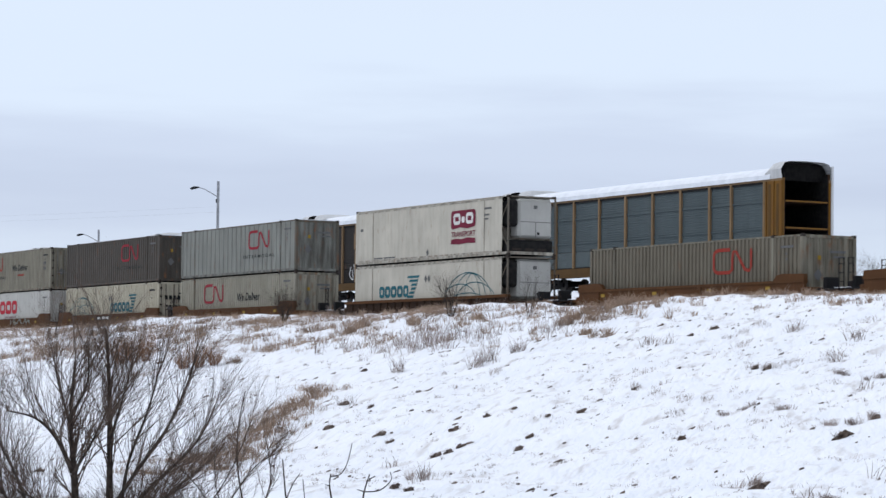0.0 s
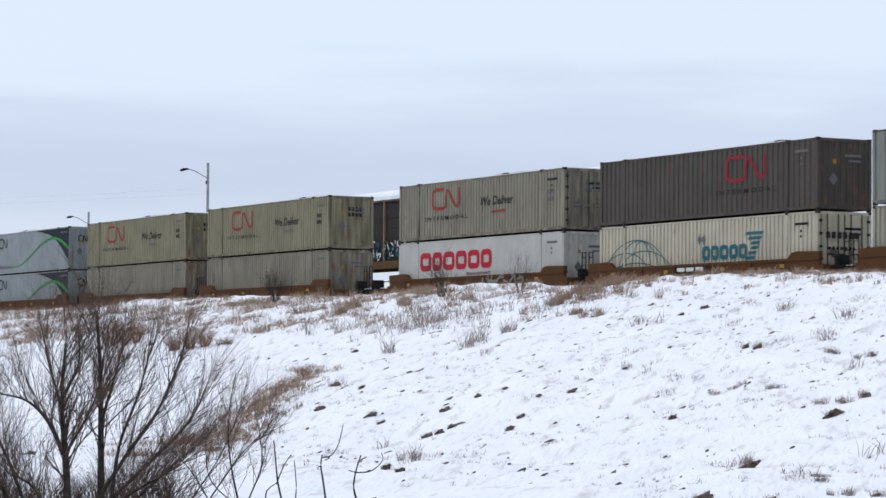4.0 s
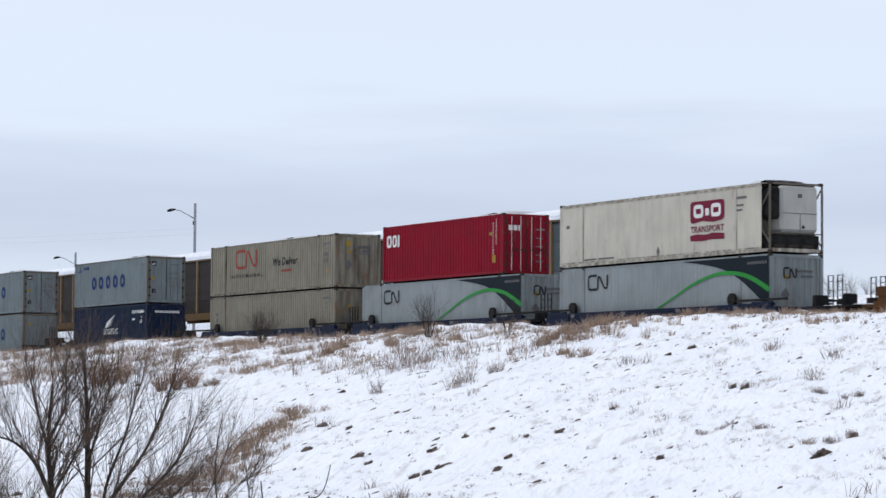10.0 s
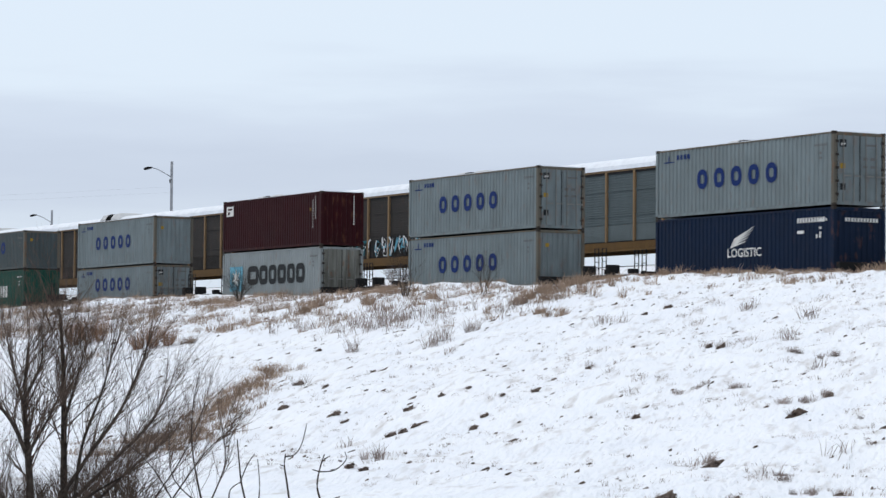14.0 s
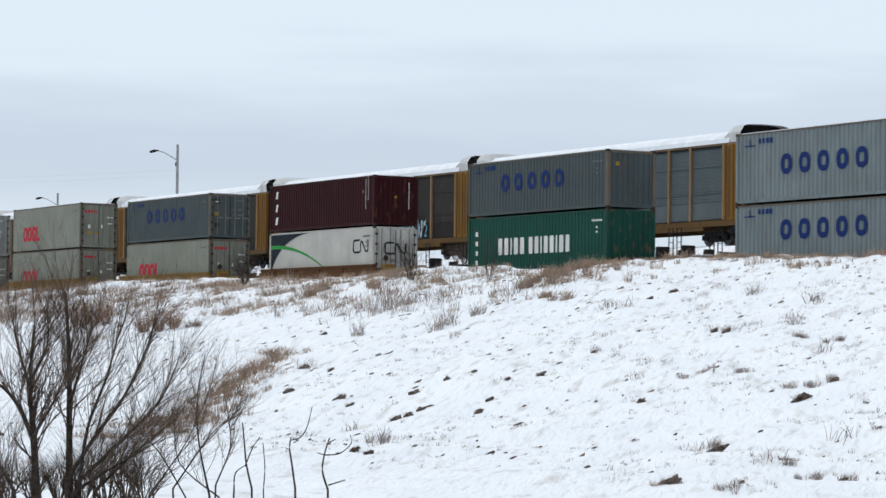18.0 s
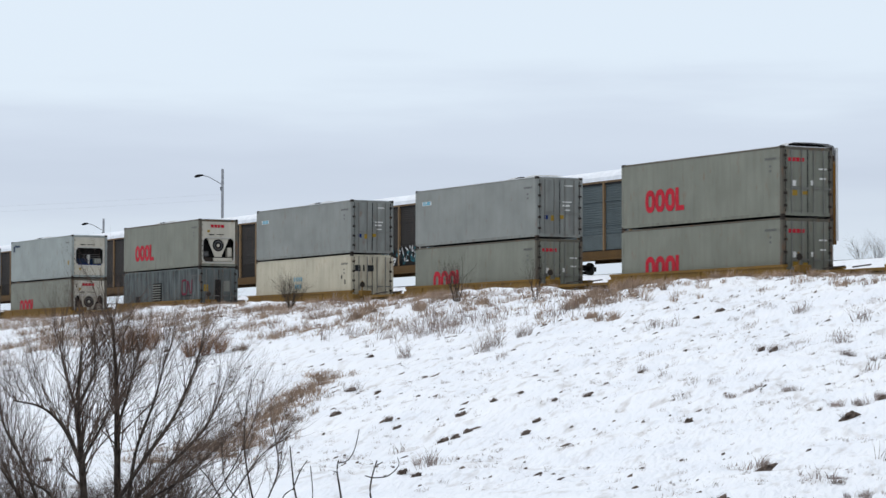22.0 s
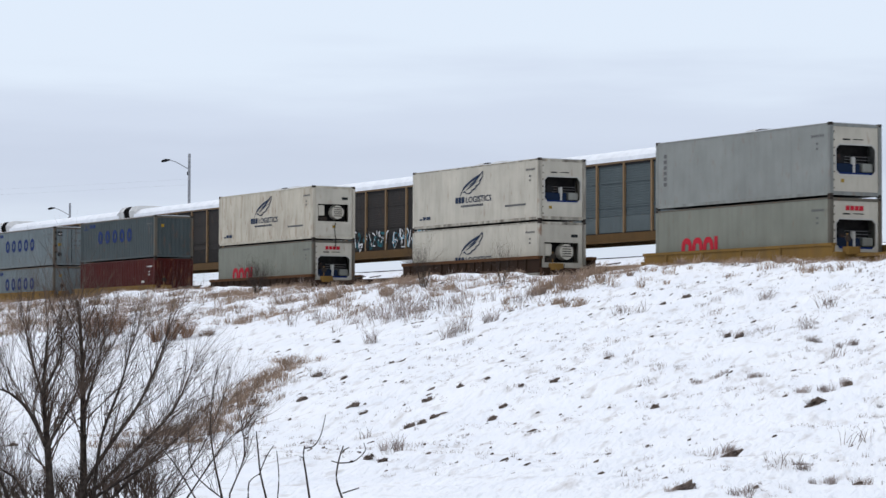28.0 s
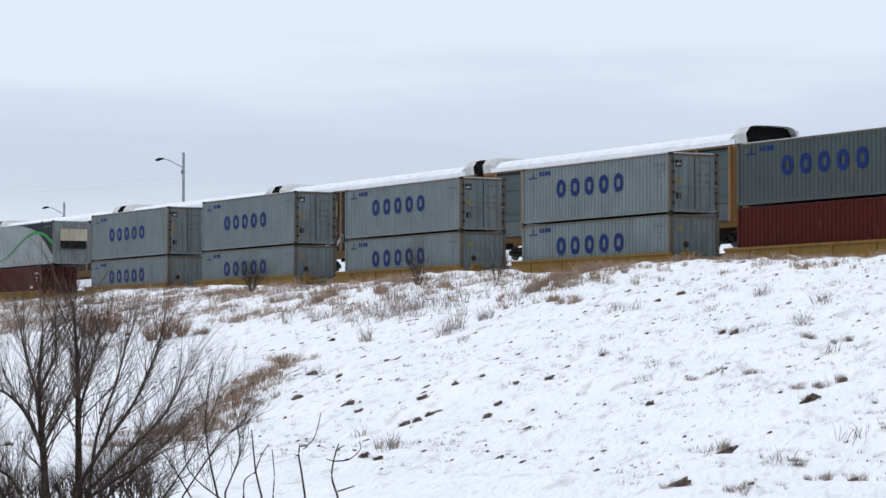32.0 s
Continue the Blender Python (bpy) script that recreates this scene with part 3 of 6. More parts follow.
        ring = cached(("fan_ring",), "steel", lambda b: add_ribbon(b, oval(-0.24, 0.24, -0.24, 0.24, 20, 2), 0.05, True))
        hub = cached(("fan_hub",), face, lambda b: add_poly(b, oval(-0.10, 0.10, -0.10, 0.10, 14, 2)))
        cz = (low + top) / 2 + 0.12
        part("fan_grille", disc, "dark", th, "", pose(L - 0.066, mid, cz, 0, 0, 90))
        part("fan_ring", ring, "steel", th, "", pose(L - 0.060, mid, cz, 0, 0, 90))
        part("fan_hub", hub, face, th, "", pose(L - 0.056, mid, cz, 0, 0, 90))
        box("compressor", L - 0.5, L - 0.12, oy0 + 0.05, oy0 + 0.42, 0.62, 0.95, "steel", th, bevel=0.05)
        box("receiver", L - 0.5, L - 0.14, oy1 - 0.36, oy1 - 0.05, 0.62, 1.2, face, th, bevel=0.05)
        box("drawer", L - 0.5, L - 0.10, oy0 + 0.03, oy0 + 0.66, 0.33, 0.57, "casting", th, "dark control drawer", bevel=0.02)
        box("control_box", L - 0.5, L - 0.09, oy0 + 0.72, oy1 - 0.04, 0.33, 0.57, face, th, bevel=0.02)
    bars("m_yellow", th, y0 + 0.35, 0.72 * H if style else oz0 - 0.32, ((0, 0, 0.16, 0.14),), "end", L - 0.02)
    bars("m_black", th, y0 + 0.45, oz1 + 0.18, ((0, 0, 0.35, 0.06), (0.5, 0.02, 0.5, 0.04)), "end", L - 0.02)


def round_fan_end(th, L, W, H, face="white"):
    """A unit with a wide low opening: control boxes on one side, a round white fan on the other."""
    y0, y1 = 0.18, W - 0.18
    oy0, oy1, oz0, oz1 = y0 + 0.12, y1 - 0.22, 0.34 * H, 0.66 * H
    bm = bmesh.new()
    add_box(bm, 0, 0.06, y0, y1, 0.2, oz0)
    add_box(bm, 0, 0.06, y0, y1, oz1, H - 0.16)
    add_box(bm, 0, 0.06, y0, oy0, oz0, oz1)
    add_box(bm, 0, 0.06, oy1, y1, oz0, oz1)
    part("unit_panel", bm, face, th, "", pose(L - 0.08, 0, 0))
    # the opening's shade is a black sheet behind the fan
    box("machine_bay", L - 0.62, L - 0.55, oy0 - 0.05, oy1 + 0.05, oz0 - 0.05, oz1 + 0.05, "black", th, "black sheet standing in for the shade deep in the cooling unit")
    bm = bmesh.new()
    add_rod(bm, (L - 0.4, oy1 - 0.62, (oz0 + oz1) / 2 + 0.04), (L - 0.03, oy1 - 0.62, (oz0 + oz1) / 2 + 0.04), 0.40, 20, 0.36)
    fan = part("fan_housing", bm, face, th, "round white fan housing")
    for k in range(5):
        z = (oz0 + oz1) / 2 - 0.18 + 0.11 * k
        box("fan_slot", L - 0.03, L - 0.022, oy1 - 0.86, oy1 - 0.38, z, z + 0.045, "casting", fan)
    box("control_box", L - 0.4, L - 0.06, oy0 + 0.05, oy0 + 0.42, oz0 + 0.30, oz1 - 0.06, face, th, bevel=0.03)
    box("compressor", L - 0.5, L - 0.12, oy0 + 0.10, oy0 + 0.62, oz0 + 0.03, oz0 + 0.26, "casting", th, bevel=0.05)
    box("lower_panel", L - 0.03, L - 0.015, y0 + 0.1, y1 - 0.1, 0.30, oz0 - 0.12, face, th)
    bm = bmesh.new()
    pts = bend([(L + 0.02, 1.35, oz0 - 0.05), (L + 0.06, 1.28, 0.5), (L + 0.03, 1.36, 0.0), (L + 0.05, 1.3, -0.5)], 13)
    for a, b in zip(pts, pts[1:]):
        add_rod(bm, Vector(a), Vector(b), 0.02, 5)
    part("power_cable", bm, "black", th, "black hanging power cable")
    bars("m_black", th, y1 - 0.62, oz1 + 0.25, ((0, 0, 0.36, 0.14),), "end", L - 0.02)
    bars("m_yellow", th, W / 2 - 0.1, 0.22 * H, ((0, 0, 0.16, 0.14),), "end", L - 0.012)


def nose_unit(th, L, W, H, frame=True):
    """A nose-mounted cooling unit inside an open tubular end frame."""
    z0, z1 = H * 0.30, H - 0.12
    bm = bmesh.new()
    add_box(bm, L - 1.0, L - 0.12, 0.66, W - 0.14, z0, z1 - 0.02, 0.12)
    u = part("cooling_unit", bm, "cleanwhite", th, "white cooling unit with rounded edges")
    box("unit_seam", L - 0.125, L - 0.112, 0.76, W - 0.24, (z0 + z1) / 2 - 0.2, (z0 + z1) / 2 - 0.17, "m_grey", u)
    box("unit_seam", L - 0.125, L - 0.112, W / 2 + 0.25, W / 2 + 0.28, z0 + 0.05, (z0 + z1) / 2 - 0.2, "m_grey", u)
    box("unit_badge", L - 0.125, L - 0.108, W / 2 + 0.15, W / 2 + 0.35, z1 - 0.5, z1 - 0.34, "m_grey", u)
    box("unit_latch", L - 0.125, L - 0.10, W / 2 + 0.35, W / 2 + 0.47, z0 + 0.16, z0 + 0.28, "m_black", u)
    bm = bmesh.new()
    add_box(bm, L - 1.02, L - 0.14, 0.16, 0.70, H * 0.48, z1 - 0.05, 0.14)
    part("air_intake", bm, "black", th, "black louvred intake")
    box("machine_deck", L - 1.1, L - 0.10, 0.15, W - 0.15, 0.2, z0 - 0.12, "black", th, "dark machinery below the unit")
    box("bulkhead", L - 1.14, L - 1.1, 0.1, W - 0.1, 0.15, H - 0.1, "white_grime", th)
    for yy, zz in ((0.3, 0.24), (1.0, 0.24), (1.7, 0.24)):
        box("machine_cover", L - 0.12, L - 0.085, yy, yy + 0.5, zz, zz + 0.12, "casting", th)
    bm = bmesh.new()
    for y in (0.08, W - 0.08):
        add_rod(bm, (L - 1.05, y, H * 0.5), (L - 0.06, y, H * 0.9), 0.03, 6)
        add_rod(bm, (L - 1.05, y, H * 0.5), (L - 0.06, y, H * 0.12), 0.03, 6)
    add_rod(bm, (L - 0.06, 0.1, z0 - 0.06), (L - 0.06, W - 0.1, z0 - 0.06), 0.028, 6)
    part("end_frame", bm, "endframe", th, "grimy tubular end frame")


# ---- paintwork by kind
def worm(th, mat, x, z, w, h, sw=None):
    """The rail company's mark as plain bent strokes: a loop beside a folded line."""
    sw = sw or 0.16 * h

    def make(bm):
        add_ribbon(bm, [(0.44 * w, h), (0.12 * w, h), (0.03 * w, h * 0.93), (0, h * 0.8), (0, h * 0.2), (0.03 * w, h * 0.07), (0.12 * w, 0),
                        (0.42 * w, 0), (0.50 * w, h * 0.12), (0.50 * w, h * 0.6), (0.53 * w, h * 0.9), (0.60 * w, h * 0.9), (0.84 * w, h * 0.1),
                        (0.95 * w, h * 0.04), (w, h * 0.2), (w, h)], sw)
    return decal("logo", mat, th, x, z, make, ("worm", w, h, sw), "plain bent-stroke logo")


def rings(th, mat, x, z, n, w, gap, h, sw):
    for i in range(n):
        decal("ring_mark", mat, th, x + i * (w + gap), z, lambda bm: add_ribbon(bm, oval(sw / 2, w - sw / 2, sw / 2, h - sw / 2), sw, True),
              ("ring", w, h, sw), "plain ring shape")


def slabs(th, mat, x, z, widths, gap, h, lift=0.0, face="side", far=0.0):
    """A brand's mark as a row of plain rounded blocks, the large ones hollow."""
    for w in widths:
        hollow = h >= 0.55 and w > 0.4
        sw = 0.30 * min(w, h)
        ob = decal("block_mark", mat, th, x, z, lambda bm: add_ribbon(bm, oval(sw / 2, w - sw / 2, sw / 2, h - sw / 2, 20, 5), sw, True) if hollow else add_poly(bm, oval(0, w, 0, h, 20, 7)),
                   ("slab", w, h), "plain block shape", face, far)
        ob.location.y -= lift
        x += w + gap


def stencils(th, L, W, H, mat="m_black"):
    bars(mat, th, L - 1.5, H - 0.55, ((0, 0, 0.9, 0.10), (0.35, -0.28, 0.12, 0.10), (0.35, -0.5, 0.12, 0.10)))
    bars(mat, th, W * 0.50, H - 0.75, ((0, 0, 0.8, 0.10), (0.2, -0.2, 0.6, 0.08)), "end", L)

    def dia(bm):
        add_poly(bm, ((0, 0.26), (0.22, 0), (0.44, 0.26), (0.22, 0.52)))
    decal("placard", "m_grey", th, 0.55, 0.34 * H, dia, ("end_dia",), "", "end", L)
    if mat != "m_black":
        bars("m_yellow", th, 0.75, 0.64 * H, ((0, 0, 0.16, 0.18),), "end", L)


def bend(pts, k):
    """A smooth run of k points through a few places."""
    out, n = [], len(pts) - 1
    for i in range(k):
        u = i * n / (k - 1)
        j = min(int(u), n - 1)
        u -= j
        p0, p1, p2, p3 = pts[max(j - 1, 0)], pts[j], pts[j + 1], pts[min(j + 2, n)]
        out.append(tuple(0.5 * (2 * b + (c - a) * u + (2 * a - 5 * b + 4 * c - d) * u * u + (3 * b - a - 3 * c + d) * u ** 3)
                         for a, b, c, d in zip(p0, p1, p2, p3)))
    return out


def swoosh(th, L, H):
    """Dark corner and a green curve that runs up and over to the right."""
    def corner(bm):
        arc = bend([(9.9, H - 0.10), (11.6, 2.60), (13.2, 2.28), (14.6, 1.62), (L - 0.02, 0.62)], 19)
        for (xa, za), (xb, zb) in zip(arc, arc[1:]):
            add_poly(bm, ((xa, za), (xb, zb), (xb, H - 0.10), (xa, H - 0.10)))

    def curve(bm):
        pts = bend([(5.0, 0.45), (7.0, 0.60), (9.0, 1.22), (10.9, 1.87), (12.8, 2.20), (14.6, 2.02), (L - 0.02, 1.42)], 31)
        add_ribbon(bm, pts, [0.05 + 0.18 * (i / 30) ** 1.5 for i in range(31)])
    field = decal("corner_field", "m_corner", th, 0, 0, corner, ("corner", L, H), "dark blue-green corner")
    field.location.y = -0.020
    ob = decal("stripe", "m_green", th, 0, 0, curve, ("curve", L, H), "bright green sweeping stripe")
    ob.location.y = -0.024
    worm(th, "m_black", 2.45, 1.88, 1.55, 0.62, 0.11)
    bars("m_grey", th, L - 1.5, H - 0.42, tuple((0.17 * i, 0, 0.10, 0.12) for i in range(8))).location.y = -0.024


def dom53(kind, H=HC):
    L, W = DOM53, 2.67
    spec = {
        "mark_single": ("dimbeige", "fine"), "mark_grey": ("lightgrey", "broad"), "mark_deliver": ("beige", "fine"), "mark_taupe": ("taupe", "wide"),
        "mark_olive": ("olive", "fine"), "plain_beige": ("beige", "fine"), "mark_beige": ("beige", "fine"), "redblock": ("cleanwhite", "smooth"),
        "swoosh": ("silver", "shallow"), "badged": ("white", "smooth"), "tealblock": ("white", "smooth"), "tealblock_rib": ("cream", "fine"),
        "mark_grey_deliver": ("sand", "fine"), "swoosh_gen": ("silver", "plate")}
    mat, side = spec[kind]
    th = shell("container", L, W, H, mat, side, inner_posts=kind not in ("badged", "tealblock"), nose=0.42 if kind in ("badged", "tealblock") else 0.0)
    word = {"beige": "beige", "dimbeige": "grimy beige", "sand": "pale sand", "cream": "cream white", "olive": "olive-beige", "lightgrey": "light grey", "taupe": "dark taupe", "cleanwhite": "white", "silver": "silver-grey", "white": "white"}[mat]
    label = f"{word} 53-foot domestic container with steel ribs"
    if kind in ("badged", "tealblock"):
        nose_unit(th, L, W, H)
        for x in (1.95, L - 2.35):
            box("side_seam", x, x + 0.07, -0.004, 0.02, 0.19, H - 0.10, "white_grime", th, "grimy upright seam")
        for z in (0.19, H - 0.17):
            box("edge_strip", 0.17, L - 0.60, -0.003, 0.014, z, z + 0.07, "white_grime", th, "stained edge strip")
    elif kind in ("mark_deliver", "tealblock_rib"):
        doors(th, L, W, H, mat, rods="casting" if kind == "tealblock_rib" else "lockrod")
        stencils(th, L, W, H)
    else:
        blind_end(th, L, W, H, mat)
        stencils(th, L, W, H, "m_grey")
    if kind in ("mark_olive", "mark_beige", "mark_deliver"):
        worm(th, "m_red", 3.55, 1.55, 2.7, 0.95)
        words("INTERMODAL", 2.75, 7.1, 0.98, 0.20, "m_black", th, track=1.5)
        dx = 9.2 if kind == "mark_olive" else 8.3
        words("We Deliver", dx, dx + 3.15, 1.48, 0.44, "m_black", th, slant=0.25)
        bars("m_red" if kind != "mark_olive" else "m_grey", th, dx + 1.2, 1.12, ((0, 0, 1.3, 0.10),))
        bars("m_black" if kind == "mark_olive" else "m_grey", th, L - 1.45, 0.60 * H, ((0, 0, 0.13, 0.2), (0.18, 0, 0.13, 0.2), (0.36, 0, 0.13, 0.2), (0, -0.34, 0.13, 0.2), (0.18, -0.34, 0.13, 0.2), (0.36, -0.34, 0.13, 0.2)))
        bars("m_black" if kind == "mark_olive" else "m_grey", th, 1.15, H * 0.72, tuple((0.22 * i, dz, 0.13, 0.19) for i in range(4) for dz in (0, -0.30)), "end", L)
        if kind == "mark_beige":
            bars("m_yellow", th, 0.62, H * 0.76, ((0, 0, 0.26, 0.30),), "end", L)
            bars("m_yellow", th, L - 1.0, H * 0.28, ((0, 0, 0.18, 0.26),))
        label = f"{word} corrugated domestic container lettered in black with a faded red mark"
    elif kind in ("mark_grey", "mark_taupe", "mark_single"):
        worm(th, "m_crimson" if kind != "mark_single" else "m_red", 9.9, 1.48, 2.7, 0.95)
        if kind != "mark_single":
            words("INTERMODAL", 9.1, 13.35, 0.92, 0.20, "m_black", th, track=1.5)
        label = f"{word} ribbed domestic container with a dark red mark"
    elif kind == "mark_grey_deliver":
        worm(th, "m_crimson", 3.65, 1.42, 2.65, 1.0)
        words("We Deliver", 8.27, 11.4, 1.42, 0.46, "m_black", th, slant=0.25)
        label = "pale sand corrugated domestic container with a red mark and lettering"
    elif kind == "plain_beige":
        bars("m_grey", th, 0.8, 0.62 * H, ((0, 0, 0.12, 0.2), (0.18, 0, 0.12, 0.2), (0, -0.34, 0.12, 0.2), (0.18, -0.34, 0.12, 0.2)))
        label = "plain beige-grey corrugated domestic container"
    elif kind == "redblock":
        slabs(th, "m_bright", 2.3, 1.38, (1.15, 1.0, 1.15, 1.1, 1.15, 1.05), 0.12, 0.92)
        words("TRANSPORT", 7.0, 9.4, 1.08, 0.14, "m_maroon", th)
        label = "white smooth-sided container with bright red block lettering"
    elif kind in ("swoosh", "swoosh_gen"):
        swoosh(th, L, H)
        words("We Deliver", 2.4, 4.9, 0.40, 0.26, "m_grey", th, slant=0.2)
        if kind == "swoosh_gen":
            box("power_unit", L + 0.004, L + 0.16, 0.55, W - 0.35, 1.05, 1.55, "black", th, "black nose-mounted power unit", bevel=0.03)
            box("unit_cover", L + 0.004, L + 0.20, 0.50, W - 0.30, 1.56, 2.35, "cream", th, "pale cover of the power unit", bevel=0.04)
        worm(th, "m_black", 0.9, 0.6 * H, 0.6, 0.4, 0.07).matrix_basis = pose(L + OUT, 0.7, 0.66 * H, 0, 0, 90)
        label = "silver-grey container with a dark corner and a green sweeping stripe"
    elif kind == "badged":
        def badge(bm):
            add_poly(bm, ((0.12, 0.76), (0.9, 0.84), (1.7, 0.76), (2.38, 0.84), (2.48, 0.95), (2.48, 1.58), (2.36, 1.68), (0.12, 1.68), (0, 1.58), (0, 0.86)))
        decal("logo", "m_maroon", th, 10.5, 0.70, badge, ("badge",), "maroon badge")
        for dx, w in ((0.25, 0.72), (1.1, 0.28), (1.52, 0.72)):
            slabs(th, "m_white", 10.5 + dx, 1.68 if w > 0.5 else 1.76, (w,), 0.1, 0.56 if w > 0.5 else 0.3, 0.004)

        def wave_bar(bm):
            add_poly(bm, ((0, 0.26), (0.5, 0.30), (1.1, 0.26), (1.7, 0.32), (2.48, 0.26), (2.48, 0.02), (1.6, 0.05), (0.9, 0.0), (0, 0.04)))
        decal("wave_mark", "m_maroon", th, 10.5, 0.70, wave_bar, ("wavebar",), "maroon wavy bar")
        words("TRANSPORT", 10.52, 12.96, 1.08, 0.27, "m_maroon", th)
        bars("m_grey", th, 2.1, 0.10 * H, ((0, 0, 1.0, 0.07), (1.15, 0, 1.3, 0.07)))
        bars("m_grey", th, 0.55, 0.62 * H, ((0, 0, 0.3, 0.14),))
        bars("m_grey", th, L - 2.3, H - 0.6, ((0, 0, 0.7, 0.1), (0, -0.3, 0.5, 0.08), (0, -0.5, 0.4, 0.08)))

        def dia(bm):
            add_poly(bm, ((0, 0.22), (0.13, 0), (0.26, 0.22), (0.13, 0.44)))
        decal("placard", "m_grey", th, 0.49 * L, 0.07 * H, dia, ("dia",))
        label = "white refrigerated container with a maroon badge and a nose cooling unit"
    elif kind in ("tealblock", "tealblock_rib"):
        x0 = 2.8 if kind == "tealblock" else 8.1
        slabs(th, "m_teal", x0, 1.15, (0.58, 0.58, 0.62, 0.62, 0.56), 0.07, 0.60)

        def ex(bm):
            for i in range(6):
                z = i * 0.2
                k = abs(i - 2.5) / 2.5
                add_poly(bm, ((0.1 + 0.5 * (1 - k) - 0.35 * (i < 3) * 0, z), (0.75 + 0.12 * i, z), (0.85 + 0.12 * i, z + 0.12), (0.2 + 0.5 * (1 - k), z + 0.12)))
        decal("logo_stripes", "m_teal", th, x0 + 3.0, 1.1, ex, ("ex",), "striped teal mark")
        gx = 9.8 if kind == "tealblock" else 0.5

        def globe(bm):
            def arc(cx, rx, rz, a0=0, a1=24, tilt=0.0):
                pts = []
                for k in range(a0, a1 + 1):
                    t = math.pi * k / 24
                    pts.append((cx + rx * math.cos(t), max(0.0, rz * math.sin(t) + tilt * math.cos(t))))
                add_ribbon(bm, pts, 0.04)
            arc(2.5, 2.5, 1.75)
            arc(2.7, 1.7, 1.72)
            arc(2.9, 0.85, 1.68)
            arc(1.5, 2.0, 1.2, 0, 18, 0.1)
            arc(3.3, 2.2, 1.25, 4, 24, -0.1)
            arc(2.4, 2.3, 0.75)
        decal("globe_lines", "m_teal", th, gx, 0.45, globe, ("globe",), "thin teal globe arcs")

        def dia2(bm):
            for a in (0, 0.34):
                add_poly(bm, ((a, 0.22), (a + 0.14, 0), (a + 0.28, 0.22), (a + 0.14, 0.44)))
        decal("placard", "m_grey", th, 0.48 * L, 0.62 * H, dia2, ("dia2",))
        label = f"{word} container with teal block lettering and thin globe arcs"
        if kind == "tealblock_rib":
            bars("m_black", th, 0.4, 0.62 * H, tuple((0.28 * i, 0, 0.2, 0.26) for i in range(6)) + tuple((0.1 + 0.2 * i, -0.45, 0.14, 0.12) for i in range(7)), "end", L + 0.02)
    tagged(th, label, "container", "containers on the train")
    return th, L, W, H


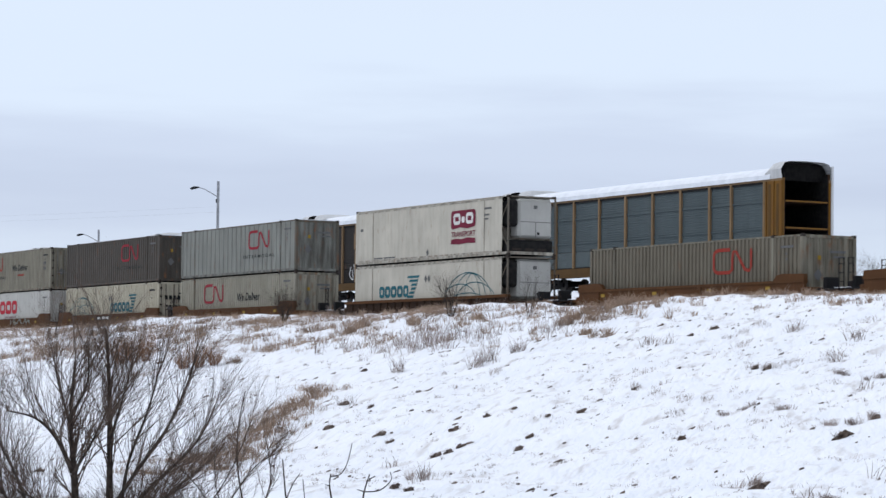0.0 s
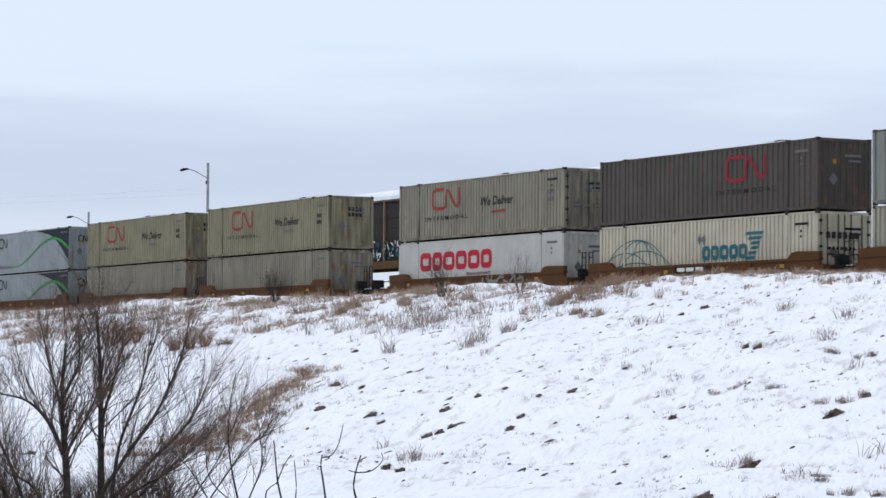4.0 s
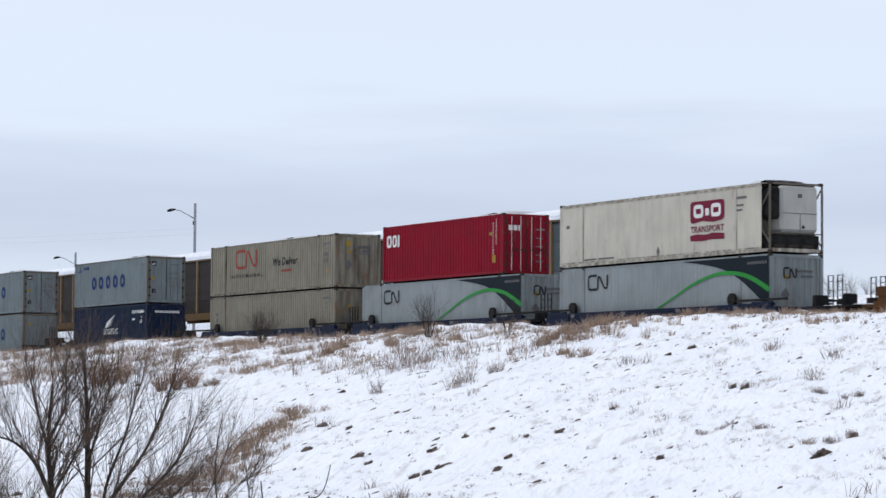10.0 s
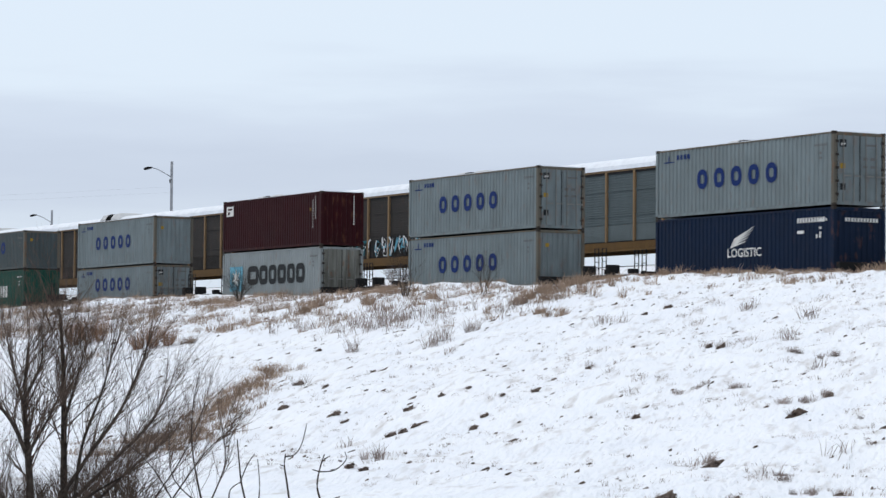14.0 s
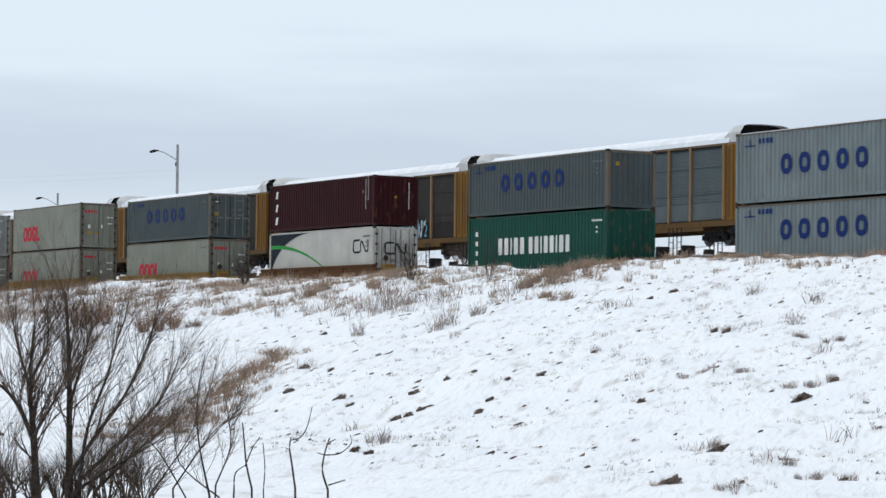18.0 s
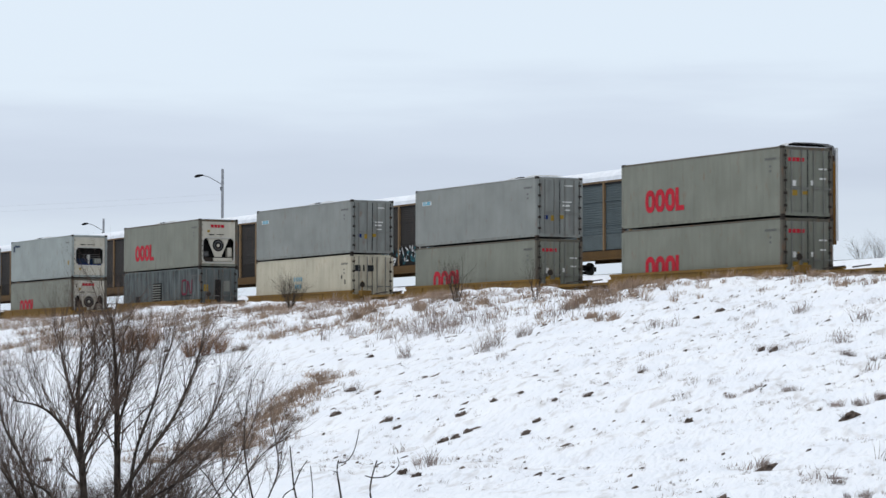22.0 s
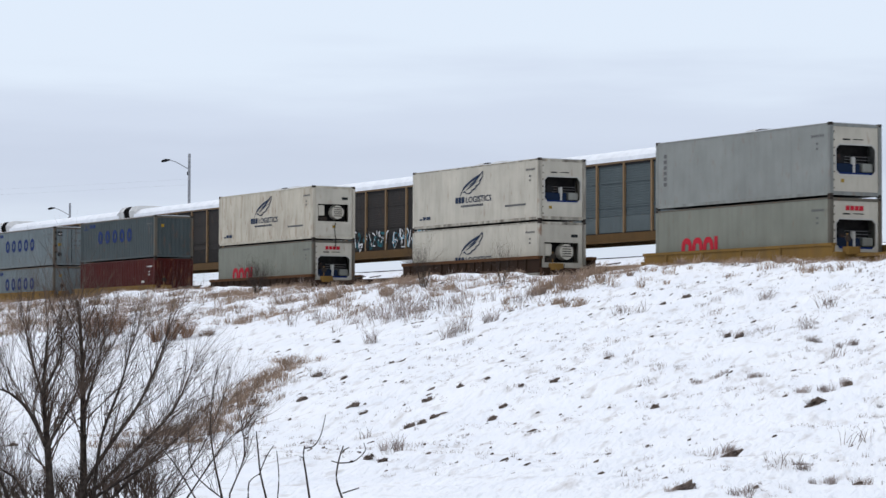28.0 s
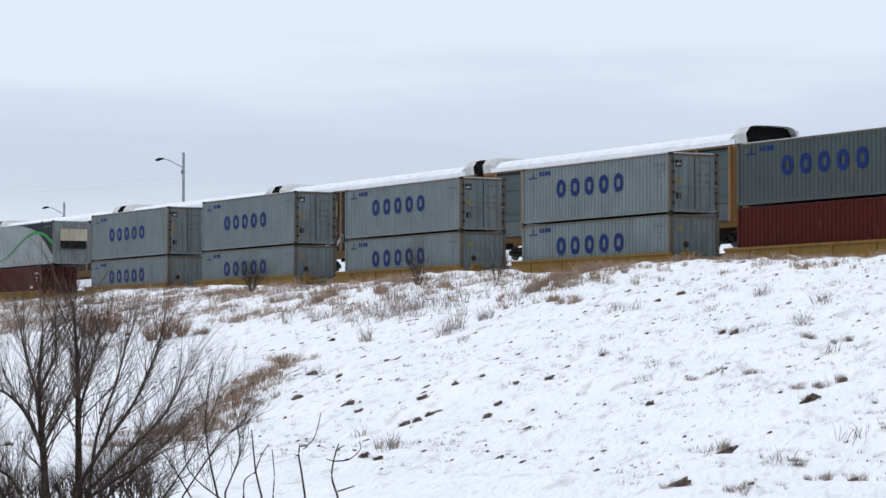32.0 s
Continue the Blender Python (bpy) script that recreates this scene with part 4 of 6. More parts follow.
def iso40(kind, H=HC, end="doors"):
    L, W = ISO40, 2.53
    mat = {"bluering": "bluering", "bluering_dark": "bluering_dark", "navywing": "navy", "maroon": "maroon", "starred": "silver", "seagreen": "green",
           "upright": "maroon", "mark_white": "cleanwhite", "redring": "redring", "plain": "plain", "dotted": "cream", "redring_reefer": "redring", "genset": "soot",
           "emblem": "pale", "tallied": "plain", "winged": "white", "winged_dark": "white", "redbrown": "redbrown", "redbox": "red"}[kind]
    if kind == "winged" and end == "fan":
        mat = "rustwhite"
    smooth = kind in ("redring", "plain", "redring_reefer", "emblem", "tallied", "winged", "winged_dark", "mark_white", "dotted")
    th = shell("container", L, W, H, mat, "smooth" if smooth else "iso")
    if end == "doors":
        doors(th, L, W, H, "lightgrey" if kind == "starred" else mat, rods="m_white" if kind == "redbox" else "lockrod")
    elif end == "reefer":
        reefer_end(th, L, W, H, "white", style=1 if kind in ("redring_reefer",) else 0)
    elif end == "fan" and kind in ("winged", "winged_dark"):
        round_fan_end(th, L, W, H)
    elif end == "fan":
        reefer_end(th, L, W, H, "white", style=1)
    else:
        blind_end(th, L, W, H, mat)
    light = kind in ("navywing", "maroon", "upright", "seagreen", "redbox", "redbrown")
    if kind in ("upright", "redbox", "maroon"):
        bars("m_white", th, L - 0.95, 0.34 * H, tuple((0.0, 0.14 * i, 0.05, 0.09) for i in range(11)) + tuple((0.28, 0.45 + 0.14 * i, 0.05, 0.09) for i in range(9)))
        bars("m_yellow", th, L - 1.3, 0.66 * H, ((0, 0, 0.16, 0.12),))
    else:
        bars("m_white" if light else "m_grey", th, L - 1.2, H - 0.55, tuple((0.14 * i, 0, 0.09, 0.09) for i in range(6)) + ((0.3, -0.3, 0.14, 0.08), (0.3, -0.5, 0.14, 0.08)))
    label = f"{kind} container"
    if kind in ("bluering", "bluering_dark"):
        rings(th, "m_blue", 3.05, 1.10, 5, 0.74, 0.45, 0.82, 0.22)
        bars("m_blue", th, 0.62, 0.80 * H, ((0, 0, 0.75, 0.05), (0.33, 0, 0.06, 0.3), (0.95, 0.1, 0.16, 0.2), (1.2, 0.1, 0.16, 0.2), (1.45, 0.1, 0.2, 0.2), (1.7, 0.1, 0.2, 0.2)))
        if end == "doors":
            bars("m_black", th, 0.28, H - 0.62, ((0, 0, 0.32, 0.30),), "end", L)
            bars("m_white", th, 0.34, H - 0.52, ((0, 0, 0.2, 0.06), (0, -0.04, 0.06, 0.1)), "end", L + 0.01)
            bars("m_black", th, 0.30, 0.62, ((0, 0, 0.26, 0.26),), "end", L)
            bars("m_yellow", th, 0.30, H * 0.5, ((0, 0, 0.24, 0.20),), "end", L)
            bars("m_grey", th, 1.42, 0.62 * H, ((0, 0, 0.22, 0.12), (0.35, 0, 0.22, 0.12), (0, -0.3, 0.22, 0.1), (0.35, -0.3, 0.3, 0.1), (0.1, 0.55, 0.6, 0.08)), "end", L)
        else:
            bars("m_yellow", th, 0.42, H * 0.72, ((0, 0, 0.18, 0.18),), "end", L)
        label = f"{'dark ' if kind == 'bluering_dark' else ''}grey-blue corrugated shipping container with blue ring shapes"
    elif kind == "navywing":
        words("LOGISTIC", 5.2, 7.5, 1.12, 0.36, "m_white", th)

        def wing(bm):
            for i in range(5):
                add_poly(bm, ((0.05 * i, 0.06 * i), (1.0 + 0.16 * i, 0.22 + 0.15 * i), (1.1 + 0.16 * i, 0.27 + 0.15 * i), (0.08 + 0.05 * i, 0.11 + 0.07 * i)))
        decal("wing_mark", "m_white", th, 5.4, 1.48, wing, ("wing",), "white feathered wing")
        bars("m_white", th, L - 2.3, 0.80 * H, tuple((0.18 * i, 0, 0.11, 0.19) for i in range(10)) + ((0, -0.42, 0.42, 0.12), (1.2, -0.62, 0.1, 0.14), (1.4, -0.62, 0.1, 0.14)))
        bars("m_white", th, 0.55, 0.80 * H, tuple((0.15 * i, 0, 0.09, 0.15) for i in range(11)), "end", L)
        label = "navy blue corrugated shipping container with a white wing"
    elif kind == "maroon":
        bars("m_white", th, 0.45, 0.70 * H, ((0, 0, 0.9, 0.55),))
        b = bars("maroon", th, 0.55, 0.70 * H, ((0.06, 0.08, 0.3, 0.16), (0.06, 0.34, 0.6, 0.1)))
        b.location.y -= 0.004
        bars("m_white", th, W * 0.76, 0.4 * H, tuple((0, 0.13 * i, 0.05, 0.09) for i in range(12)), "end", L)
        label = "maroon corrugated shipping container with a small white panel"
    elif kind == "starred":
        bars("m_sky", th, 1.0, 0.72, ((0, 0, 1.65, 1.36),))

        def star(bm):
            pts = []
            for i in range(14):
                a, r = math.pi / 2 + 2 * math.pi * i / 14, (0.60 if i % 2 == 0 else 0.24)
                pts.append((r * math.cos(a), r * math.sin(a)))
            c = bm.verts.new((0, 0, 0))
            vs = [bm.verts.new((x, 0, z)) for x, z in pts]
            for i in range(14):
                bm.faces.new((c, vs[i], vs[(i + 1) % 14]))
        st = decal("star", "m_white", th, 1.82, 1.40, star, ("star",), "white seven-pointed star")
        st.location.y -= 0.004
        slabs(th, "m_black", 3.3, 1.02, (1.35, 1.05, 0.95, 1.05, 0.95, 1.05), 0.13, 1.05)
        label = "silver-grey shipping container with black block lettering and a blue star panel"
    elif kind == "seagreen":
        slabs(th, "m_white", 2.86, 1.06, (0.36, 0.36, 0.13, 0.36, 0.36), 0.19, 0.78)
        slabs(th, "m_white", 5.6, 1.06, (0.34, 0.34, 0.13, 0.34, 0.34, 0.13, 0.36, 0.34), 0.17, 0.78)
        bars("m_white", th, 0.75, 0.22 * H, ((0, 0, 0.22, 0.22), (0, 0.45, 0.22, 0.22), (0, 0.9, 0.22, 0.22), (0, 1.35, 0.22, 0.22)))
        label = "sea-green corrugated shipping container with white block lettering"
    elif kind == "upright":
        for z in (0.16, 0.43, 0.70):
            decal("logo", "m_white", th, 0.72, z * H, lambda bm: add_poly(bm, ((0, 0), (0.22, 0), (0.32, 0.40), (0.10, 0.40))), ("slant",), "slanted white block")
        bars("m_white", th, W * 0.78, 0.34 * H, tuple((0, 0.14 * i, 0.05, 0.09) for i in range(10)), "end", L)
        bars("m_yellow", th, W * 0.46, 0.55 * H, ((0, 0, 0.14, 0.12),), "end", L)
        label = "maroon corrugated shipping container with white upright blocks"
    elif kind == "redbox":
        slabs(th, "m_white", 0.45, 0.62 * H, (0.5, 0.45, 0.2), 0.1, 0.62)
        bars("m_yellow", th, L - 1.0, 0.2 * H, ((0, 0, 0.32, 0.36), (-0.2, 1.3, 0.2, 0.16), (0.3, 1.15, 0.14, 0.12)))
        slabs(th, "m_white", 0.3, 0.72 * H, (0.22, 0.2, 0.1), 0.05, 0.26, face="end", far=L)
        bars("m_grey", th, 0.3, 0.15 * H, ((1.5, 0.2, 0.4, 0.05), (1.5, 0.5, 0.3, 0.05), (1.5, 0.9, 0.4, 0.05), (1.5, 1.3, 0.4, 0.05), (1.5, 1.7, 0.5, 0.07)), "end", L)
        label = "bright red corrugated shipping container with white blocks"
    elif kind == "mark_white":
        def dark_corner(bm):
            n = 14
            top, r = H - 0.13, 5.0
            arc = [(0.2 + r * (1 - math.cos(i / n * math.pi / 2)) * 0.98, 0.25 + (top - 0.25) * math.sin(i / n * math.pi / 2)) for i in range(n + 1)]
            for (xa, za), (xb, zb) in zip(arc, arc[1:]):
                add_poly(bm, ((xa, za), (xb, zb), (xb, top), (xa, top)))
        decal("corner_field", "m_corner", th, 0, 0, dark_corner, ("dcorner", H), "dark green corner")

        def tail(bm):
            pts = [(0.2 + 6.6 * k / 16, 2.08 + 0.42 * math.sin(k / 16 * 2.4) - 1.56 * (k / 16) ** 1.3) for k in range(17)]
            add_ribbon(bm, pts, [0.22 - 0.17 * k / 16 for k in range(17)])
        tl = decal("stripe", "m_green", th, 0, 0, tail, ("tail", H), "green sweeping stripe")
        tl.location.y -= 0.004
        worm(th, "m_black", 9.95, 1.58, 1.6, 0.62, 0.10)
        w2 = worm(th, "m_black", L - 2.25, 0.42 * H, 1.2, 0.55, 0.09)
        w2.matrix_basis = pose(L + 0.05, 0.62, 1.5, 0, 0, 90)
        label = "white container with a dark green corner and a green stripe"
    elif kind in ("redring", "redring_reefer"):
        rings(th, "m_bright", 1.95, 0.64, 3, 0.78, 0.01, 1.0, 0.25)
        bars("m_bright", th, 4.35, 0.64, ((0, 0, 0.25, 1.0), (0.25, 0, 0.42, 0.22)))
        if end == "doors":
            bars("m_bright", th, 0.30, 0.78 * H, ((0, 0, 0.16, 0.16), (0.2, 0, 0.16, 0.16), (0.4, 0, 0.16, 0.16), (0.6, 0, 0.2, 0.16)), "end", L)
            bars("m_yellow", th, 0.45, 0.30 * H, ((0, 0, 0.3, 0.22), (0.5, 0.05, 0.3, 0.14)), "end", L)
            bars("m_white", th, 1.42, 0.45 * H, ((0, 0, 0.16, 0.2), (0.45, 0.25, 0.3, 0.07), (0.4, 0.65, 0.4, 0.06), (-0.9, -0.05, 0.16, 0.24)), "end", L)
        else:
            bars("m_bright", th, 0.75, 0.82 * H, ((0, 0, 0.18, 0.18), (0.22, 0, 0.18, 0.18), (0.44, 0, 0.18, 0.18), (0.66, 0, 0.2, 0.18)), "end", L)
        label = "pale grey-green container with red ring shapes"
    elif kind == "plain":
        bars("m_white", th, 0.75, 0.72 * H, ((0, 0, 0.95, 0.20),))
        b = bars("m_sky", th, 0.75, 0.72 * H, ((0.06, 0.02, 0.82, 0.07), (0.10, 0.11, 0.3, 0.08), (0.48, 0.10, 0.4, 0.09)))
        b.location.y -= 0.004
        bars("m_white", th, 1.42, 0.52 * H, ((0, 0, 0.4, 0.08), (0, 0.18, 0.5, 0.06), (0.1, -0.2, 0.3, 0.06), (0.1, 0.95, 0.45, 0.06)), "end", L)
        bars("m_yellow", th, 0.78, 0.28 * H, ((0, 0, 0.22, 0.26), (0.5, 0.1, 0.2, 0.18)), "end", L)
        bars("m_blue", th, 0.42, 0.30 * H, ((0, 0, 0.2, 0.2),), "end", L)
        label = "plain pale grey container with a small blue and white sticker"
    elif kind == "dotted":
        slabs(th, "m_black", 0.22, 0.68 * H, (0.34, 0.10, 0.40), 0.14, 0.34, face="end", far=L + 0.02)
        bars("m_sky", th, 5.05, 0.17 * H, tuple((0.30 * i, 1.12, 0.17, 0.22) for i in range(4)) + tuple((0.15 + 0.30 * i, 0.72, 0.17, 0.22) for i in range(3)))
        slabs(th, "m_blue", 5.0, 0.17 * H, (0.42, 0.14, 0.52), 0.1, 0.42)
        bars("m_black", th, L - 1.2, 0.55 * H, ((0, 0, 0.12, 0.2), (0.4, -0.3, 0.12, 0.25)))
        label = "cream white container with black blocks on its doors"
    elif kind == "genset":
        worm(th, "m_maroon", L - 2.6, 0.45 * H, 1.5, 0.85, 0.12)
        bm = bmesh.new()
        for i in range(9):
            add_box(bm, 0, 1.25, -0.05, -0.02, i * 0.15 + 0.02, i * 0.15 + 0.075)
        part("louvre", bm, "lightgrey", th, "pale louvre slats over a black vent plate", pose(5.0, 0, 0.25 * H))
        # black plate paints the shade behind the louvre slats
        box("vent_opening", 4.98, 6.27, -0.018, 0.02, 0.25 * H, 0.25 * H + 1.36, "black", th, "black plate standing in for the shade inside the vent")
        # no opening here: a flat black plate stands for the unlit inside
        box("doorway", L - 0.004, L + 0.02, 1.05, 1.42, 0.3, H - 0.75, "black", th, "flat black plate standing in for the unlit inside of an open doorway")
        box("side_window", L - 0.004, L + 0.022, 1.62, 2.0, 0.5 * H, 0.72 * H, "lightgrey", th)
        bars("m_black", th, L - 2.6, 0.40 * H, tuple((0.19 * i, 0, 0.13, 0.10) for i in range(8)))
        box("service_door", 2.1, 2.7, -0.012, 0.02, 0.2 * H, 0.46 * H, "dark", th)
        bars("m_yellow", th, 0.3, 0.5 * H, ((0, 0, 0.3, 0.4),), "end", L)
        label = "sooty grey power-unit container with a black louvred vent"
    elif kind == "emblem":
        bars("m_navy", th, 0.5, 0.74 * H, ((0, 0, 0.35, 0.4), (0.5, 0.3, 0.9, 0.14), (0.3, 0.36, 0.3, 0.12)))
        bars("m_yellow", th, L - 0.75, 0.30 * H, ((0, 0, 0.24, 0.3),))
        label = "pale grey refrigerated container with a navy emblem"
    elif kind == "tallied":
        bars("m_grey", th, 0.62, 0.34 * H, tuple((0, 0.24 * i, 0.22, 0.15) for i in range(6)))
        label = "pale grey refrigerated container with upright grey marks"
    elif kind in ("winged", "winged_dark"):
        def feather(bm):
            add_ribbon(bm, bend([(0, 0), (0.35, 0.36), (1.1, 0.70), (1.75, 0.88), (2.2, 1.10)], 17), [0.05] * 4 + [0.12] * 9 + [0.06] * 4)
            for run_ in (((2.2, 1.10), (2.12, 0.82), (1.80, 0.62)), ((2.0, 0.74), (1.85, 0.52), (1.48, 0.42)), ((1.68, 0.48), (1.45, 0.30), (1.08, 0.24)),
                         ((1.25, 0.27), (1.0, 0.12), (0.62, 0.10)), ((1.95, 0.92), (1.4, 0.66), (0.85, 0.46)), ((1.6, 0.66), (1.1, 0.46), (0.6, 0.28)), ((0.62, 0.10), (0.45, 0.2), (0.3, 0.16))):
                add_ribbon(bm, bend(run_, 9), [0.03, 0.05, 0.065, 0.07, 0.07, 0.065, 0.055, 0.04, 0.02])
        decal("feather_mark", "m_navy", th, 4.8, 1.47, feather, ("feather",), "navy feather mark")["kind"] = "stuff"
        slabs(th, "m_navy", 4.34, 1.13, (0.26, 0.26, 0.26), 0.05, 0.30)
        words("LOGISTICS", 5.35, 7.78, 1.13, 0.30, "m_navy", th)
        bars("m_navy", th, 4.9, 0.93, tuple((0.2 * i, 0, 0.13, 0.10) for i in range(11)))
        bars("m_navy", th, 0.75, 0.16 * H, ((0, 0, 0.25, 0.08), (0.32, 0, 0.3, 0.16), (0.68, 0, 0.4, 0.16)))
        bars("m_grey", th, L - 3.1, 0.26 * H, ((0, 0, 1.9, 0.09),))
        label = "white refrigerated container with a navy feather mark"
    elif kind == "redbrown":
        bars("m_white", th, L - 2.0, 0.25 * H, ((0, 0, 0.5, 0.2), (0, 0.45, 0.4, 0.14)))
        label = "plain red-brown corrugated shipping container"
    tagged(th, label, "container", "containers on the train")
    return th, L, W, H


# ------------------------------------------------------------------ well cars
def bogie(parent, x, dark="dark"):
    """A two-axle truck centred at x, wheels on the rails."""
    tr = part("truck", cached(("truck",), dark, truck_frame), dark, parent, "", pose(x, 1.3, RAIL - DECK))
    for ax in (-0.88, 0.88):
        for y in (-0.80, 0.66):
            part("wheel", cached(("wheel",), "steel", lambda bm: add_rod(bm, (0, 0, 0), (0, 0.14, 0), 0.42, 20)), "steel", tr, "", pose(ax, y, 0.42))


def truck_frame(bm):
    for y in (-1.02, 0.86):
        add_box(bm, -1.15, -0.65, y, y + 0.16, 0.30, 0.58)
        add_box(bm, 0.65, 1.15, y, y + 0.16, 0.30, 0.58)
        add_box(bm, -0.9, 0.9, y, y + 0.16, 0.52, 0.74)
        add_box(bm, -0.6, 0.6, y, y + 0.16, 0.18, 0.36)
    add_box(bm, -0.25, 0.25, -0.9, 0.9, 0.4, 0.72)
    for ax in (-0.88, 0.88):
        add_rod(bm, (ax, -0.8, 0.42), (ax, 0.8, 0.42), 0.08, 8)


def well_car(kind, s0, L, lead, trail):
    """One well unit under a stack: side sills, end platforms, cross-bolster and trucks.
    x = 0 at the stack's left end; lead and trail are the gaps to the next stacks."""
    mat, low, top, word = {"rust": ("rust", -0.25, 1.01, "rust-brown"), "spine": ("spine", 0.35, 1.02, "dark brown"), "blue": ("blue", -0.25, 0.86, "blue"),
                           "low": ("dark", -0.2, 0.30, "black"), "ochre": ("yellow", -0.2, 0.93, "ochre yellow"), "tall": ("yellow", -0.2, 1.06, "ochre yellow"), "darkspine": ("spine", 0.35, 1.02, "dark brown"), "highspine": ("spine", 0.50, 1.26, "dark brown"),
                           "orange": ("rust", -0.2, 0.92, "rust-orange")}[kind]
    th = empty("well_car")
    a, b = -trail / 2 + 0.15, L + lead / 2 - 0.15
    for y in (-0.28, 2.62):
        bm = bmesh.new()
        add_box(bm, -0.5, L + 0.5, y, y + 0.14, low, top, 0.02)
        ribbed = kind in ("spine", "darkspine", "highspine")
        if not ribbed:
            add_box(bm, -0.5, L + 0.5, y - 0.05, y + 0.19, top - 0.10, top + 0.004)
        add_box(bm, -0.5, L + 0.5, y - 0.05, y + 0.19, low - 0.004, low + 0.12)
        sill = part("side_sill", bm, mat, th, "riveted side of the well")
        if ribbed:
            box("top_chord", -0.5, L + 0.5, y - 0.09, y + 0.19, top - 0.14, top + 0.004, "rust", th, "rust-brown top chord", bevel=0.01)
            for i in range(int(L / 0.8)):
                box("stiffener", i * 0.8 + 0.3, i * 0.8 + 0.36, y - 0.06, y + 0.0, low + 0.12, top - 0.10, mat, sill)
        else:
            for i in range(int(L / 2.7)):
                box("stiffener", i * 2.7 + 1.2, i * 2.7 + 1.29, y - 0.05, y + 0.0, low + 0.12, top - 0.10, mat, sill)
    for x0, x1 in ((a, -0.45), (L + 0.45, b)):
        bm = bmesh.new()
        add_box(bm, x0, x1, 0.55, 2.05, 0.52, 0.66, 0.02)
        add_box(bm, x0, x1, 1.05, 1.55, 0.2, 0.52)
        part("end_platform", bm, mat if kind != "low" else "dark", th)
    for x0, x1 in ((a + 0.1, min(a + 1.3, -0.5)), (max(b - 1.5, L + 0.5), b - 0.1)):
        bm = bmesh.new()
        if kind in ("rust", "blue", "spine", "low"):
            add_rod(bm, (x0 + 0.25, 0.45, 0.40), (x1 - 0.15, 0.45, 0.40), 0.17, 12)
            part("air_reservoir", bm, "dark", th, "black air reservoir")
            box("brake_stand", x0 + 0.1, x0 + 0.38, 0.35, 0.95, 0.6, 1.12, "dark", th, "black brake stand", bevel=0.04)
            box("valve_box", x0 + 0.55, x0 + 0.85, 1.2, 1.6, 0.66, 0.96, "dark", th, bevel=0.03)
            box("walkway", x0, x1, 0.1, 0.5, 0.60, 0.66, "dark", th)
            box("platform_snow", x0 + 0.05, x1 - 0.05, 0.7, 1.9, 0.66, 0.72, "roofsnow", th, "thin snow on the platform", bevel=0.02)
        else:
            if x0 > L:
                add_rod(bm, (L + 0.62, 0.35, 0.66), (L + 0.62, 0.35, 1.45), 0.03, 6)
                part("brake_post", bm, "yellow", th)
                bm = bmesh.new()
                add_rod(bm, (L + 0.65, 0.35, 1.25), (L + 0.69, 0.35, 1.25), 0.14, 12)
                part("brake_wheel", bm, "casting", th)
                box("brake_housing", L + 0.55, L + 0.95, 0.15, 0.75, 0.60, 0.92, "yellow", th, "grimy ochre brake housing", bevel=0.03)
                bm = bmesh.new()
            add_rod(bm, (x0, 0.4, 0.72), (x1, 0.4, 0.78), 0.03, 6)
            part("brake_pipe", bm, "casting", th)
    for x in (-0.75, L + 0.5):
        bm = bmesh.new()
        add_box(bm, x, x + 0.25, -0.28, 2.76, 0.1, 0.72, 0.02)
        part("bolster", bm, mat, th)
    for y in (-0.30, 2.62):
        for x, k in ((0.0, 1), (L, -1)):
            if kind == "rust":
                bm = bmesh.new()
                vs = [bm.verts.new((x + k * u, y + v, z)) for v in (0, 0.18) for u, z in ((-0.5, top), (1.6, top), (1.35, top + 0.22), (1.0, top + 0.28), (-0.5, top + 0.24))]
                for q in ((0, 1, 2, 3, 4), (9, 8, 7, 6, 5)):
                    bm.faces.new([vs[i] for i in q])
                for i in range(5):
                    j = (i + 1) % 5
                    bm.faces.new((vs[j], vs[i], vs[i + 5], vs[j + 5]))
                part("raised_gusset", bm, mat, th)
            elif kind == "blue":
                d = 1.5 if k > 0 else 2.3
                bm = bmesh.new()
                add_rod(bm, (x + k * d, y, top + 0.22), (x + k * d, y + 0.16, top + 0.22), 0.26, 16)
                part("sheave", bm, "black", th, "black round sheave")
                bm = bmesh.new()
                add_box(bm, min(x + k * d, x - k * 1.5), max(x + k * d, x - k * 1.5), y + 0.03, y + 0.13, top + 0.10, top + 0.19, 0.02)
                part("pull_bar", bm, "black", th)
                bm = bmesh.new()
                add_box(bm, min(x + k * 0.9, x - k * 0.5), max(x + k * 0.9, x - k * 0.5), y + 0.02, y + 0.14, top - 0.02, top + 0.08, 0.02)
                part("bar_bracket", bm, mat, th)
    bogie(th, b - 0.1)
    if trail > 4.4:
        bogie(th, a + 1.2)
    if kind in ("rust", "blue", "low"):
        for x in (a + 0.1, b - 0.2):
            for y in (0.25, 2.35):
                bm = bmesh.new()
                add_rod(bm, (x, y, 0.5), (x, y, 1.85), 0.026, 6)
                add_rod(bm, (x + 0.32, y, 0.5), (x + 0.32, y, 1.85), 0.026, 6)
                for z in (0.9, 1.25, 1.6, 1.83):
                    add_rod(bm, (x, y, z), (x + 0.32, y, z), 0.016, 5)
                part("ladder", bm, "dark", th, "dark end ladder")
    if kind in ("ochre", "tall"):
        for x in (1.5, L - 2.6):
            box("safety_plate", x, x + 0.5, -0.335, -0.33, 0.2, 0.42, "m_yellow", th, "yellow reflective plate")
    if kind == "rust" and -171 < s0 < -170:
        board = box("mark_board", 6.5, 9.0, -0.345, -0.33, 0.64, 0.92, "black", th, "black board with a white mark")
